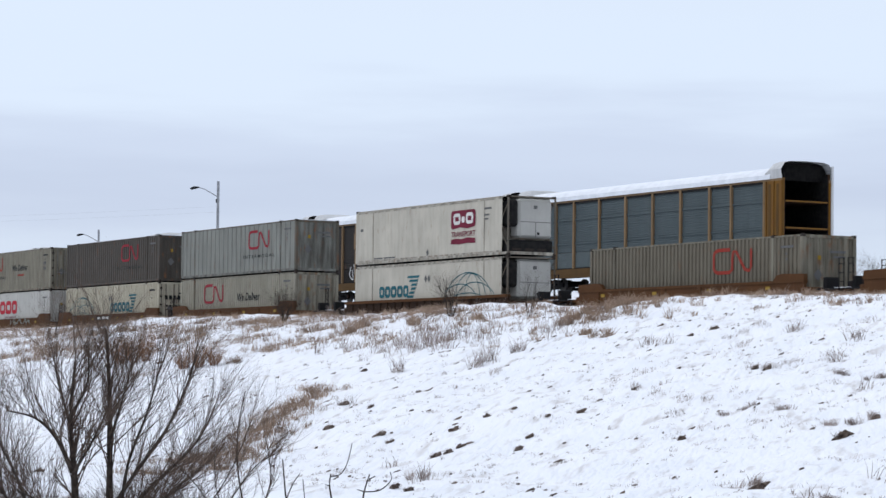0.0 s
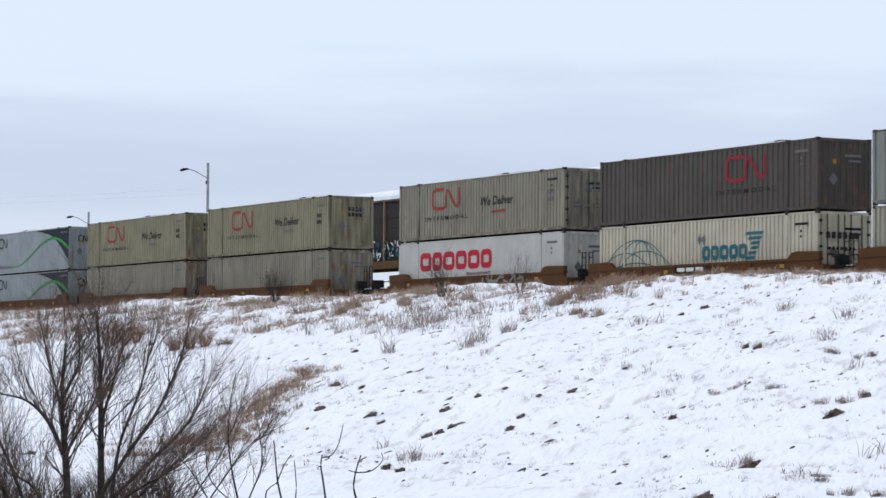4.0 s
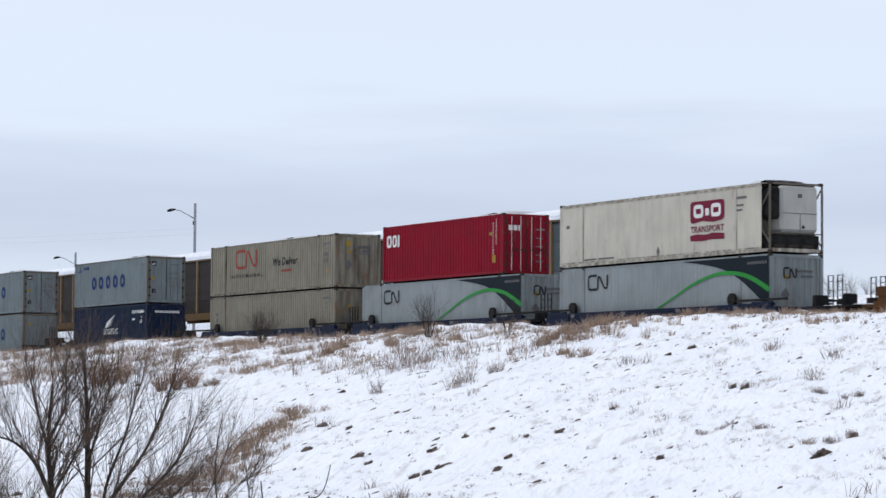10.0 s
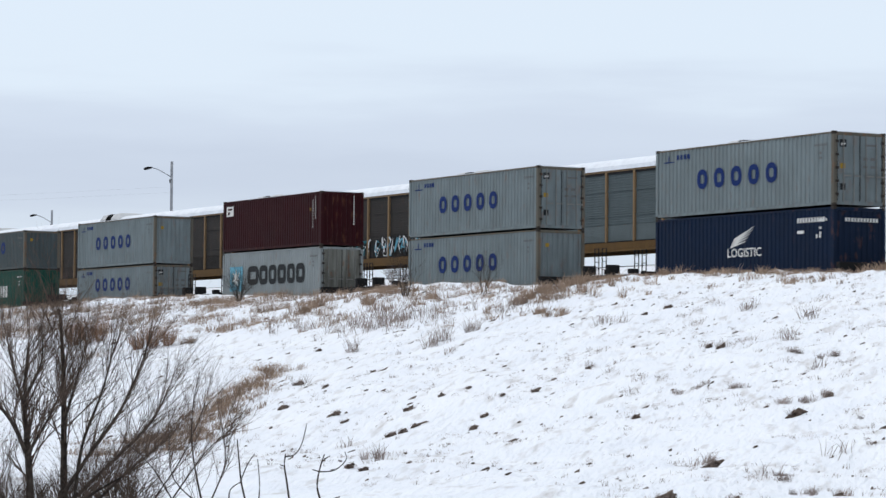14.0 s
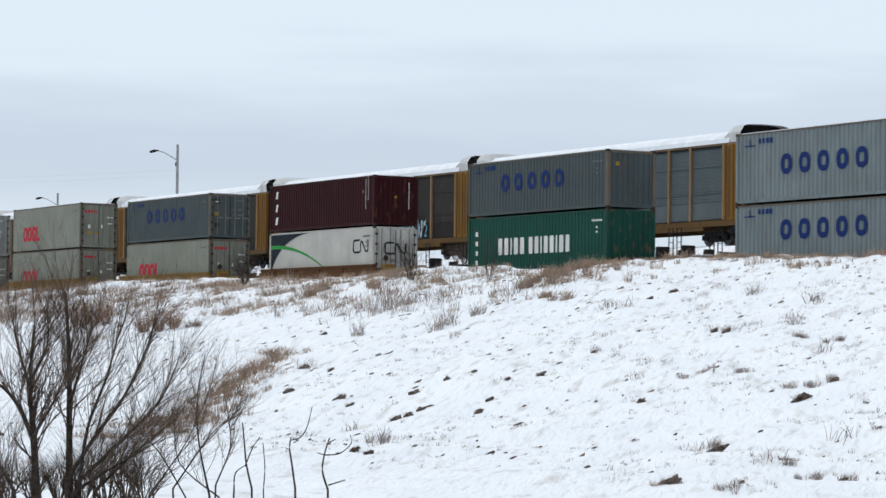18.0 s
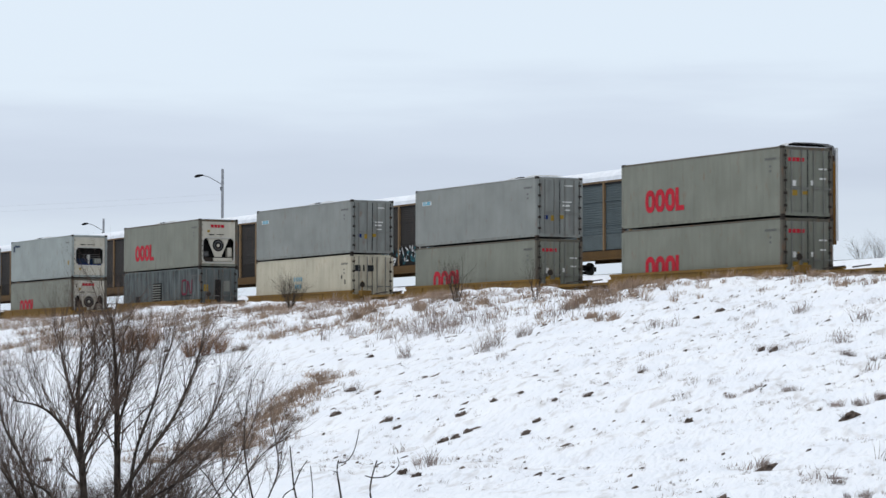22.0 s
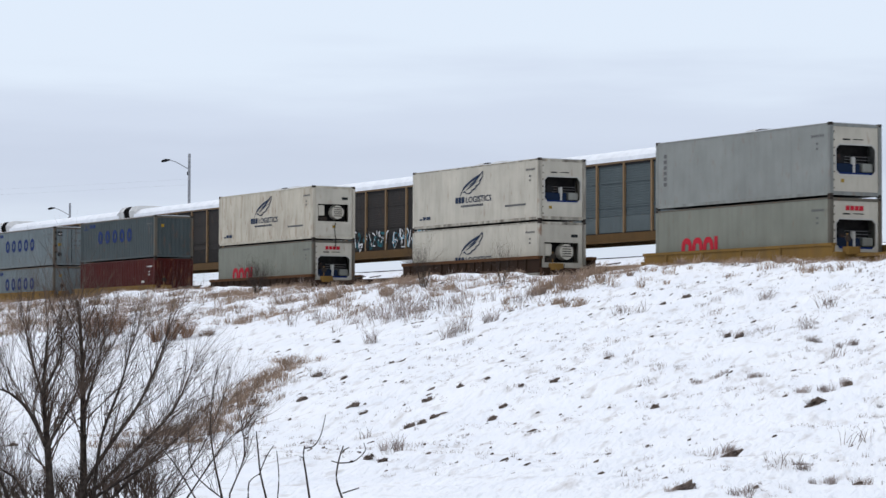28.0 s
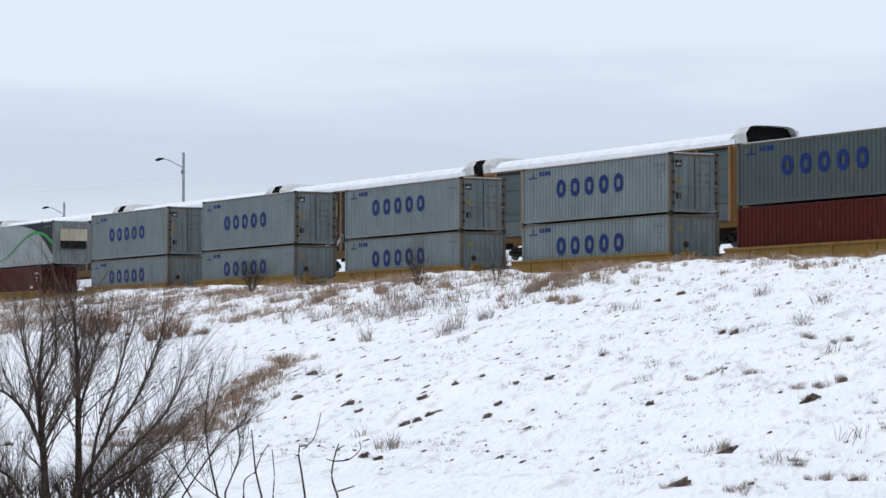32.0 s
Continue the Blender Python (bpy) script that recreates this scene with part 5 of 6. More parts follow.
        for i in range(3):
            box("mark", 0.25 + i * 0.68, 0.80 + i * 0.68, -0.007, 0.0, 0.06, 0.22, "m_white", board)
    if kind == "rust" and -190 < s0 < -189:
        rg = random.Random(31)
        bm = bmesh.new()
        for i in range(9):
            x = 9.3 + i * 0.42
            add_ribbon(bm, bend([(x + rg.uniform(-0.2, 0.4), rg.uniform(0.55, 1.02)) for _ in range(4)], 8), 0.09)
        part("graffiti", bm, "lightgrey", th, "faded pale scrawl", pose(0, -0.345, 0))["kind"] = "stuff"
    if kind in ("spine", "darkspine", "highspine"):
        for i in range(int(L / 2.4)):
            box("safety_plate", 0.6 + i * 2.4, 1.0 + i * 2.4, -0.345, -0.335, top - 0.12, top - 0.02, "m_yellow", th, "yellow reflective plate")
    if kind in ("rust", "blue"):
        for i in range(4):
            box("safety_plate", 1.5 + i * 4.2, 1.8 + i * 4.2, -0.34, -0.33, 0.66, 0.80, "m_yellow" if kind == "rust" else "m_grey", th, "small reflective plate")
    tagged(th, f"{word} articulated well car carrying stacked containers", "well car", "well cars of the train")
    return th


# (left end at the start of the clip, car, lower box, upper box); a box is (builder, kind, height, end)
D, I = dom53, iso40
STACKS = [
    (-82.5, "rust", None, None),
    (-103.5, "rust", (D, "mark_single"), None),
    (-127.15, "spine", (D, "tealblock"), (D, "badged")),
    (-150.75, "rust", (D, "mark_grey_deliver"), (D, "mark_grey")),
    (-170.39, "rust", (D, "tealblock_rib"), (D, "mark_taupe")),
    (-189.63, "rust", (D, "redblock"), (D, "mark_deliver")),
    (-213.87, "rust", (D, "plain_beige"), (D, "mark_olive")),
    (-233.27, "rust", (D, "plain_beige"), (D, "mark_olive")),
    (-252.85, "rust", (D, "swoosh"), (D, "swoosh")),
    (-276.75, "blue", (D, "swoosh"), (D, "badged")),
    (-296.32, "blue", (D, "swoosh"), (I, "redbox", HC, "doors")),
    (-315.60, "blue", (D, "plain_beige"), (D, "mark_beige")),
    (-337.30, "low", (I, "navywing", HC, "blind"), (I, "bluering", HC, "doors")),
    (-359.05, "low", (I, "bluering", HC, "blind"), (I, "bluering", HC, "doors")),
    (-380.85, "low", (I, "starred", HC, "doors"), (I, "maroon", HC, "blind")),
    (-402.80, "low", (I, "bluering", STD, "doors"), (I, "bluering", HC, "blind")),
    (-424.57, "low", (I, "seagreen", HC, "blind"), (I, "bluering_dark", STD, "blind")),
    (-446.36, "orange", (I, "mark_white", HC, "doors"), (I, "upright", STD, "blind")),
    (-466.48, "ochre", (I, "redring", HC, "doors"), (I, "bluering_dark", STD, "doors")),
    (-486.42, "ochre", (I, "redring", HC, "doors"), (I, "redring", HC, "doors")),
    (-506.10, "ochre", (I, "redring", HC, "doors"), (I, "plain", HC, "doors")),
    (-525.65, "ochre", (I, "dotted", HC, "doors"), (I, "plain", HC, "doors")),
    (-546.15, "ochre", (I, "genset", HC, "doors"), (I, "redring_reefer", HC, "fan")),
    (-567.80, "ochre", (I, "redring", HC, "fan"), (I, "emblem", HC, "reefer")),
    (-589.55, "tall", (I, "redring", HC, "reefer"), (I, "tallied", HC, "reefer")),
    (-611.38, "highspine", (I, "winged_dark", HC, "fan"), (I, "winged", HC, "reefer")),
    (-634.78, "darkspine", (I, "redring", HC, "reefer"), (I, "winged", HC, "fan")),
    (-656.35, "ochre", (I, "redbrown", STD, "blind"), (I, "bluering_dark", STD, "blind")),
    (-673.40, "ochre", (I, "bluering", STD, "blind"), (I, "bluering", STD, "doors")),
    (-691.35, "ochre", (I, "bluering", STD, "blind"), (I, "bluering", STD, "doors")),
    (-709.50, "ochre", (I, "bluering", STD, "blind"), (I, "bluering", HC, "doors")),
    (-726.70, "ochre", (I, "bluering", STD, "blind"), (I, "bluering", HC, "doors")),
    (-747.80, "ochre", (I, "redbrown", STD, "blind"), (D, "swoosh_gen")),
]


def build_train():
    spans = []
    for s, car, lower, upper in STACKS:
        base = lower or (D, "")
        spans.append((s, s + (DOM53 if base[0] is D else ISO40)))
    for i, (s, car, lower, upper) in enumerate(STACKS):
        x0, x1 = spans[i]
        lead = spans[i - 1][0] - x1 if i else 4.0
        trail = x0 - spans[i + 1][1] if i + 1 < len(spans) else 4.0
        moving(well_car(car, x0, x1 - x0, lead, trail), x0, 0, DECK)
        z = DECK
        for spec in (lower, upper):
            if not spec:
                continue
            th, L, W, H = spec[0](*spec[1:])
            mid = (x0 + x1) / 2
            xs = s if abs(L - (x1 - x0)) < 0.1 else mid - L / 2
            if spec[1] == "redbox":
                xs = -294.08
            if spec[1] == "swoosh_gen":
                xs = -749.70
            if spec is upper:
                box("roof_snow", 0.15, L - (1.2 if spec[1] == "badged" else 0.2), 0.16, W - 0.16, H - 0.036, H + 0.012, "roofsnow", th, "thin snow on the roof")
            moving(th, xs, 0.0, z)
            z += H + 0.012


build_train()


# ------------------------------------------------------------------ autoracks
CAR_L, CAR_W = 27.43, 3.2
SILL, EAVE, RIDGE = 6.69 + EYE, 11.18 + EYE, 11.92 + EYE


def autorack(s_left, panel_mat, open_right):
    """A covered car carrier: sill, posts, ribbed side panels, domed roof under snow, end hoods."""
    th = empty("autorack_car", TRACK @ pose(s_left, FAR, 0))
    L, W = CAR_L, CAR_W
    tan = "racktan"
    for y in (0.0, W - 0.18):
        bm = bmesh.new()
        add_box(bm, 0, L, y, y + 0.18, SILL + 0.10, SILL + 0.42)
        add_box(bm, 3.5, L - 3.5, y + 0.02, y + 0.16, SILL - 0.10, SILL + 0.10)
        part("side_sill", bm, "racksill", th, "brown-ochre side sill")
        box("roof_rail", 0, L, y, y + 0.18, EAVE - 0.14, EAVE, tan, th)
    ends = 1.55
    mid = (L - 2 * ends - 2 * (3.05 + 2.05)) / 5
    bays = (3.05, 2.05, mid, mid, mid, mid, mid, 2.05, 3.05)
    tall = EAVE - 0.14 - SILL - 0.42
    low = 0.24 * tall
    low_mat = "racklow" if panel_mat == "rackgrey" else panel_mat
    post = cached(("rack_post",), tan, lambda bm: add_box(bm, 0, 0.17, -0.09, 0.14, 0, tall, 0.01))
    x = ends - 0.085
    for k in range(10):
        part("post", post, tan, th, "", pose(x, 0.02, SILL + 0.42))
        part("post", post, tan, th, "", pose(x + 0.17, W - 0.02, SILL + 0.42, 0, 0, 180))
        if k < 9:
            w = bays[k] - 0.17
            panel = cached(("rack_panel", round(w, 3)), panel_mat, lambda bm: rack_panel(bm, w, tall - low - 0.02))
            foot = cached(("rack_foot", round(w, 3)), low_mat, lambda bm: rack_panel(bm, w, low))
            for me, mt, z in ((panel, panel_mat, low + 0.02), (foot, low_mat, 0.0)):
                part("side_panel", me, mt, th, "", pose(x + 0.17, 0.05, SILL + 0.42 + z))
                part("side_panel", me, mt, th, "", pose(x + 0.17 + w, W - 0.05, SILL + 0.42 + z, 0, 0, 180))
            # dark strips paint the shadow lines along the panel's top and foot
            box("panel_header", x + 0.17, x + 0.17 + w, -0.01, 0.03, SILL + 0.42 + tall - 0.12, SILL + 0.42 + tall, "dark", th, "dark strip painting the shadow line over the panel")
            box("panel_foot", x + 0.17, x + 0.17 + w, 0.0, 0.03, SILL + 0.40, SILL + 0.46, "dark", th)
            x += bays[k]
    for z in (SILL + 1.86, SILL + 3.26):
        for y in (0.005, W - 0.045):
            box("belt_rail", ends, L - ends, y, y + 0.04, z, z + 0.07, panel_mat, th)
    for x0, x1 in ((0.0, ends - 0.07), (L - ends + 0.07, L)):
        for y in (0.0, W - 0.12):
            bm = bmesh.new()
            add_box(bm, x0, x1, y, y + 0.12, SILL + 0.42, EAVE - 0.14)
            for f in (0.05, 0.50, 0.95):
                x = x0 + f * (x1 - x0)
                add_box(bm, x - 0.06, x + 0.06, y - 0.05, y + 0.17, SILL + 0.42, EAVE - 0.14)
            part("end_panel", bm, "rackyellow", th, "yellow end panel")
            for f in (0.26, 0.74):
                x = x0 + f * (x1 - x0)
                yy = y - 0.012 if y < 1 else y + 0.09
                # flat brown strip put where the panel has a dark gap
                box("panel_slot", x - 0.10, x + 0.10, yy, yy + 0.04, SILL + 0.55, EAVE - 0.3, "racksill", th, "brown strip standing in for a dark gap in the end panel")
    # roof: a shallow dome, higher hoods at both ends
    part("roof", cached(("rack_roof",), "roofsnow", lambda bm: rack_roof(bm, 1.0, L - 1.0, W)), "roofsnow", th, "snow-covered domed roof")
    for x0, x1 in ((0.0, 1.15), (L - 1.15, L)):
        part("end_hood", cached(("hood", x0 > 1), "galvhood", lambda bm: rack_hood(bm, x0, x1, W)), "galvhood", th, "raised pale metal end hood")
    # decks and end doors
    for z in (SILL + 0.42, SILL + 1.95, SILL + 3.35):
        bm = bmesh.new()
        add_box(bm, 0.1, L - 0.1, 0.2, W - 0.2, z - 0.12, z)
        part("deck", bm, "spine", th, "brown steel deck")
    for x, shut in ((0.04, True), (L - 0.10, not open_right)):
        if shut:
            for k in range(6):
                y = 0.12 + k * (W - 0.24) / 6
                box("door_leaf", x, x + 0.06, y + 0.01, y + (W - 0.24) / 6 - 0.01, SILL + 0.42, RIDGE - 0.1, "black", th, "dark folding end door")
        else:
            box("end_post", x - 0.1, x + 0.1, 0.02, 0.16, SILL + 0.3, EAVE, "rackyellow", th)
            box("end_post", x - 0.1, x + 0.06, W - 0.22, W - 0.08, SILL + 0.3, EAVE + 0.30, "spine", th)
            for z in (SILL + 1.95, SILL + 3.35):
                box("deck_lip", x - 0.05, x + 0.1, 0.26, W - 0.26, z - 0.10, z - 0.02, "rackyellow", th, "rusty deck lip")
            # added black sheets put the shade of the open car into colour
            box("inner_wall", L - 9.0, L - 8.95, 0.15, W - 0.15, SILL + 0.42, EAVE + 0.28, "black", th, "black sheet standing in for the unlit inside of the car")
            box("ceiling_lining", L - 9.0, L - 0.83, 0.2, W - 0.2, EAVE + 0.28, EAVE + 0.32, "black", th, "black sheet standing in for the shade under the roof")
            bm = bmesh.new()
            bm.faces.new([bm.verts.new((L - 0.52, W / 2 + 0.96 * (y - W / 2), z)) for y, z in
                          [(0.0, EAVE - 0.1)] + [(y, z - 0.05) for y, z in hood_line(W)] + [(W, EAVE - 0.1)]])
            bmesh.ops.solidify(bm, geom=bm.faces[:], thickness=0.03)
            part("hood_back", bm, "black", th, "black sheet standing in for the shade inside the hood")
            box("jamb", L - 0.02, L + 0.05, W - 0.05, W + 0.09, SILL + 0.3, RIDGE - 0.02, "galvhood", th, "pale metal jamb")
            box("end_sill", L - 1.4, L - 0.03, 0.25, W - 0.25, SILL - 0.30, SILL + 0.08, "dark", th, "dark end sill", bevel=0.03)
            box("step", L - 0.5, L - 0.2, 0.05, 0.25, SILL - 0.55, SILL + 0.1, "dark", th)
            # two more black sheets hide the lit inner faces of the sides
            for y in (0.18, W - 0.24):
                box("wall_lining", L - 9.0, L - 0.05, y, y + 0.06, SILL + 0.42, EAVE + 0.27, "black", th, "black sheet standing in for the shade along the wall")
    for x in (3.2, L - 3.2):
        tr = part("truck", cached(("truck",), "dark", truck_frame), "dark", th, "", pose(x, W / 2, RAIL2))
        for ax in (-0.88, 0.88):
            for y in (-0.80, 0.66):
                part("wheel", cached(("wheel",), "steel", lambda bm: add_rod(bm, (0, 0, 0), (0, 0.14, 0), 0.42, 20)), "steel", tr, "", pose(ax, y, 0.42))
    for x0, x1 in ((-0.55, 1.0), (L - 1.0, L + 0.55)):
        bm = bmesh.new()
        add_box(bm, x0, x1, W / 2 - 0.12, W / 2 + 0.12, RAIL2 + 0.72, RAIL2 + 1.0, 0.03)
        part("coupler", bm, "dark", th)
    tagged(th, "parked autorack car with %s side panels and snowy roof" % ("galvanised grey" if panel_mat == "rackgrey" else "weathered brown-grey"), "autorack", "parked autorack cars")
    return th


def rack_panel(bm, w, h):
    n = 22
    for i in range(n):
        z0, z1 = h * i / n, h * (i + 1) / n
        za, zb = z0 + (z1 - z0) * 0.3, z0 + (z1 - z0) * 0.75
        rows = ((0.02, z0), (0.02, za), (0.0, za + 0.01), (0.0, zb), (0.02, zb + 0.01), (0.02, z1))
        for (ya, p), (yb, q) in zip(rows, rows[1:]):
            a, b, c, d = (bm.verts.new(v) for v in ((0, ya, p), (w, ya, p), (w, yb, q), (0, yb, q)))
            bm.faces.new((a, b, c, d))


def rack_roof(bm, x0, x1, w):
    rows = [(-0.06, EAVE - 0.04), (-0.06, EAVE + 0.20), (0.10, EAVE + 0.40), (0.42, RIDGE - 0.16), (1.0, RIDGE - 0.06)]
    rows += [(w - y, z) for y, z in reversed(rows)]
    a = [bm.verts.new((x0, y, z)) for y, z in rows]
    b = [bm.verts.new((x1, y, z)) for y, z in rows]
    for i in range(len(rows) - 1):
        bm.faces.new((a[i], b[i], b[i + 1], a[i + 1]))


def hood_line(w):
    rows = [(0.0, EAVE - 0.02), (-0.07, EAVE + 0.46), (0.18, RIDGE + 0.06), (0.5, RIDGE + 0.15), (w / 2, RIDGE + 0.18)]
    return rows + [(w - y, z) for y, z in reversed(rows[:-1])]


def rack_hood(bm, x0, x1, w):
    """Boxier than the roof: upright sides, clipped shoulders, almost flat top."""
    rows = hood_line(w)
    inner, outer = (x1, x0) if x0 < 1 else (x0, x1)
    step = 1 if outer > inner else -1
    rings_ = []
    for x, drop in ((inner - 0.30 * step, 0.30), (inner - 0.08 * step, 0.16), (inner + 0.12 * step, 0.04), (inner + 0.34 * step, 0.0), (outer, 0.0)):
        rings_.append([bm.verts.new((x, y, z - drop * min(1.0, max(0.0, z - EAVE) / 0.7))) for y, z in rows])
    for a, b in zip(rings_, rings_[1:]):
        for i in range(len(rows) - 1):
            bm.faces.new((a[i], b[i], b[i + 1], a[i + 1]))


M["galvhood"] = paint("hood_metal", (0.60, 0.61, 0.62), wear=0.25, rust=0.1)
RACK_END = -114.2              # right end of the last car
PITCH = 28.55
for k, (pm, op) in enumerate((("rackgrey", True), ("rackbrown", False), ("rackbrown", False), ("rackbrown", False), ("rackbrown", False), ("rackbrown", False))):
    car = autorack(RACK_END - CAR_L - k * PITCH, pm, op)
    if k == 1:
        box("name_plate", 6.4, 9.0, -0.045, -0.035, SILL + 2.7, SILL + 3.75, "racktan", car, "tan plate")
        worm(car, "m_black", 6.75, SILL + 2.88, 1.9, 0.7, 0.12).location.y = -0.052
        gr = random.Random(12)
        for x0, x1, mats in ((6.0, 9.2, ("galvhood",)), (9.8, 15.6, ("galvhood", "m_teal", "m_black")), (16.0, 21.8, ("m_sky", "galvhood", "m_black"))):
            for j, gm_ in enumerate(mats):
                bm = bmesh.new()
                x = x0
                while x < x1:
                    pts = [(x + gr.uniform(-0.2, 0.6), SILL + gr.uniform(0.45, 1.75)) for _ in range(4)]
                    add_ribbon(bm, bend(pts, 10), gr.uniform(0.05, 0.13))
                    x += gr.uniform(0.35, 0.7)
                g = part("graffiti", bm, gm_, car, "tangled spray-painted strokes", pose(0, -0.05 - 0.004 * j, 0))
                g["kind"] = "stuff"


# ------------------------------------------------------------------ street lamps
def street_lamp(x, y, top, arm, label):
    th = empty("street_lamp", pose(x, y, 6.0))
    h = top - 6.0
    bm = bmesh.new()
    add_rod(bm, (0, 0, 0), (0, 0, h), 0.16, 10, 0.13)
    part("pole", bm, "galv", th, "grey round pole")
    bm = bmesh.new()
    pts = [(0, 0, h - 1.55), (-0.35 * arm, 0, h - 1.15), (-0.7 * arm, 0, h - 0.78), (-arm, 0, h - 0.62)]
    for a, b in zip(pts, pts[1:]):
        add_rod(bm, a, b, 0.05, 6)
    part("arm", bm, "galv", th, "curved lamp arm")
    bm = bmesh.new()
    add_rod(bm, (-arm + 0.08, 0, h - 0.60), (-arm - 0.38, 0, h - 0.66), 0.06, 10, 0.15)
    add_rod(bm, (-arm - 0.38, 0, h - 0.66), (-arm - 0.66, 0, h - 0.74), 0.15, 10, 0.13)
    add_rod(bm, (-arm - 0.66, 0, h - 0.74), (-arm - 0.80, 0, h - 0.76), 0.13, 10, 0.05)
    part("lamp_head", bm, "dark", th, "dark cobra-head lantern")
    bm = bmesh.new()
    add_rod(bm, (0.0, -0.25, h - 1.8), (0.0, 0.25, h - 1.8), 0.03, 6)
    add_box(bm, -0.22, -0.08, -0.08, 0.08, h - 2.1, h - 1.75, 0.02)
    part("bracket", bm, "dark", th)
    tagged(th, label, "street lamp", "street lamps beyond the railway")
    return th


LAMPS = ((-0.0918, 0.9972, 0.0759, 262.0), (-0.1362, 0.9983, 0.0574, 335.0))
for k, (dx, dy, dz, r) in enumerate(LAMPS):
    street_lamp(dx * r, dy * r, EYE + dz * r, 1.95, "grey street lamp with a curved arm and dark lantern")

bm = bmesh.new()
x0, y0, z0 = (LAMPS[0][0] * 262, LAMPS[0][1] * 262, EYE + 0.0665 * 262)
for dz in (0.0, -0.55):
    pts = [(x0 - 60 * k / 12, y0 + 30 * k / 12, z0 + dz - 0.5 * math.sin(math.pi * k / 12)) for k in range(13)]
    for a, b in zip(pts, pts[1:]):
        add_rod(bm, a, b, 0.0035, 4)
wire = new("overhead_wire", to_mesh(bm, "galv", "overhead_wire"))
tagged(wire, "thin grey overhead wires from the lamp pole", "wire", kind="stuff")


# ------------------------------------------------------------------ plants
def grass_field(name, mat, spots, label, rng, thick=1.0):
    """spots: (s, e, radius, blades, height)."""
    vs, fs = [], []
    for s, e, rad, n, h in spots:
        for _ in range(n):
            a, r = rng.uniform(0, 6.283), rad * math.sqrt(rng.random())
            ps, pe = s + r * math.cos(a), e + r * 0.7 * math.sin(a)
            z = ground_z(ps, pe) - 0.03
            k = h * rng.uniform(0.45, 1.15)
            tx, ty = k * (rng.gauss(0.16, 0.50)), k * rng.gauss(0, 0.4)
            w = thick * (rng.uniform(0.006, 0.013) + 0.003 * h)
            b = rng.gauss(0, 0.10) * k
            i = len(vs)
            vs += [(ps - w, pe, z), (ps + w, pe, z), (ps + tx * 0.5 + w * 0.8, pe + ty * 0.5, z + k * 0.6), (ps + tx * 0.5 - w * 0.8, pe + ty * 0.5, z + k * 0.6),
                   (ps + tx * 1.3 + b, pe + ty, z + k)]
            fs += [(i, i + 1, i + 2, i + 3), (i + 3, i + 2, i + 4)]
    me = bpy.data.meshes.new(name)
    me.from_pydata(vs, [], fs)
    me.materials.append(M[mat])
    ob = new(name, me)
    ob.matrix_basis = TRACK
    tagged(ob, label, "grass", kind="stuff")
    return ob


rng = random.Random(4)


def patch(s, e):
    return noise.noise((s * 0.16, e * 0.35, 5.0)) + 0.5 * noise.noise((s * 0.5, e * 0.9, 2.0))


crest_spots, stalk_spots, weed_spots = [], [], []
# tufts along the rim, thin towards the end of the bank
for _ in range(5200):
    s, e = rng.uniform(-200, -62), -4.2 - 8.5 * rng.random() ** 1.5
    thin = 0.22 * max(0.0, min(1.0, (s + 112) / 30))
    edge = 1.0 - abs(e + 5.0) / 6.0
    if patch(s * 1.6, e) + 0.40 * edge > rng.uniform(0.30, 0.75) + thin:
        crest_spots.append((s, e, rng.uniform(0.15, 0.5), rng.randint(14, 26), rng.uniform(0.10, 0.22) if e > -5.4 else rng.uniform(0.14, 0.42)))
# matted grass on the far part of the slope
for _ in range(2400):
    s, e = rng.uniform(-190, -104), rng.uniform(-22, -6)
    if patch(s, e) > rng.uniform(-0.12, 0.2) + 0.35 * max(0.0, (s + 130) / 18):
        crest_spots.append((s, e, rng.uniform(0.3, 0.9), rng.randint(14, 28), rng.uniform(0.2, 0.5)))
for _ in range(1500):
    s, e = rng.uniform(-126, -84), -5.4 - 11 * rng.random() ** 1.25
    if patch(s * 1.4 + 9, e * 1.2) + 0.15 > rng.uniform(0.0, 0.5) + 0.3 * max(0.0, (s + 98) / 14):
        crest_spots.append((s, e, rng.uniform(0.2, 0.6), rng.randint(12, 26), rng.uniform(0.12, 0.38)))
for _ in range(420):
    s = rng.uniform(-96, -48)
    if patch(s * 2.2, 3.0) > rng.uniform(-0.5, 0.2):
        crest_spots.append((s, -5.0 + rng.gauss(0, 0.4), rng.uniform(0.2, 0.5), rng.randint(10, 20), rng.uniform(0.08, 0.24)))
for _ in range(44):
    e = -9.6 + rng.gauss(0, 2.2)
    crest_spots.append((-85.6 + rng.gauss(0, 2.2), e, rng.uniform(0.15, 0.4), rng.randint(16, 30), rng.uniform(0.18, 0.5)))
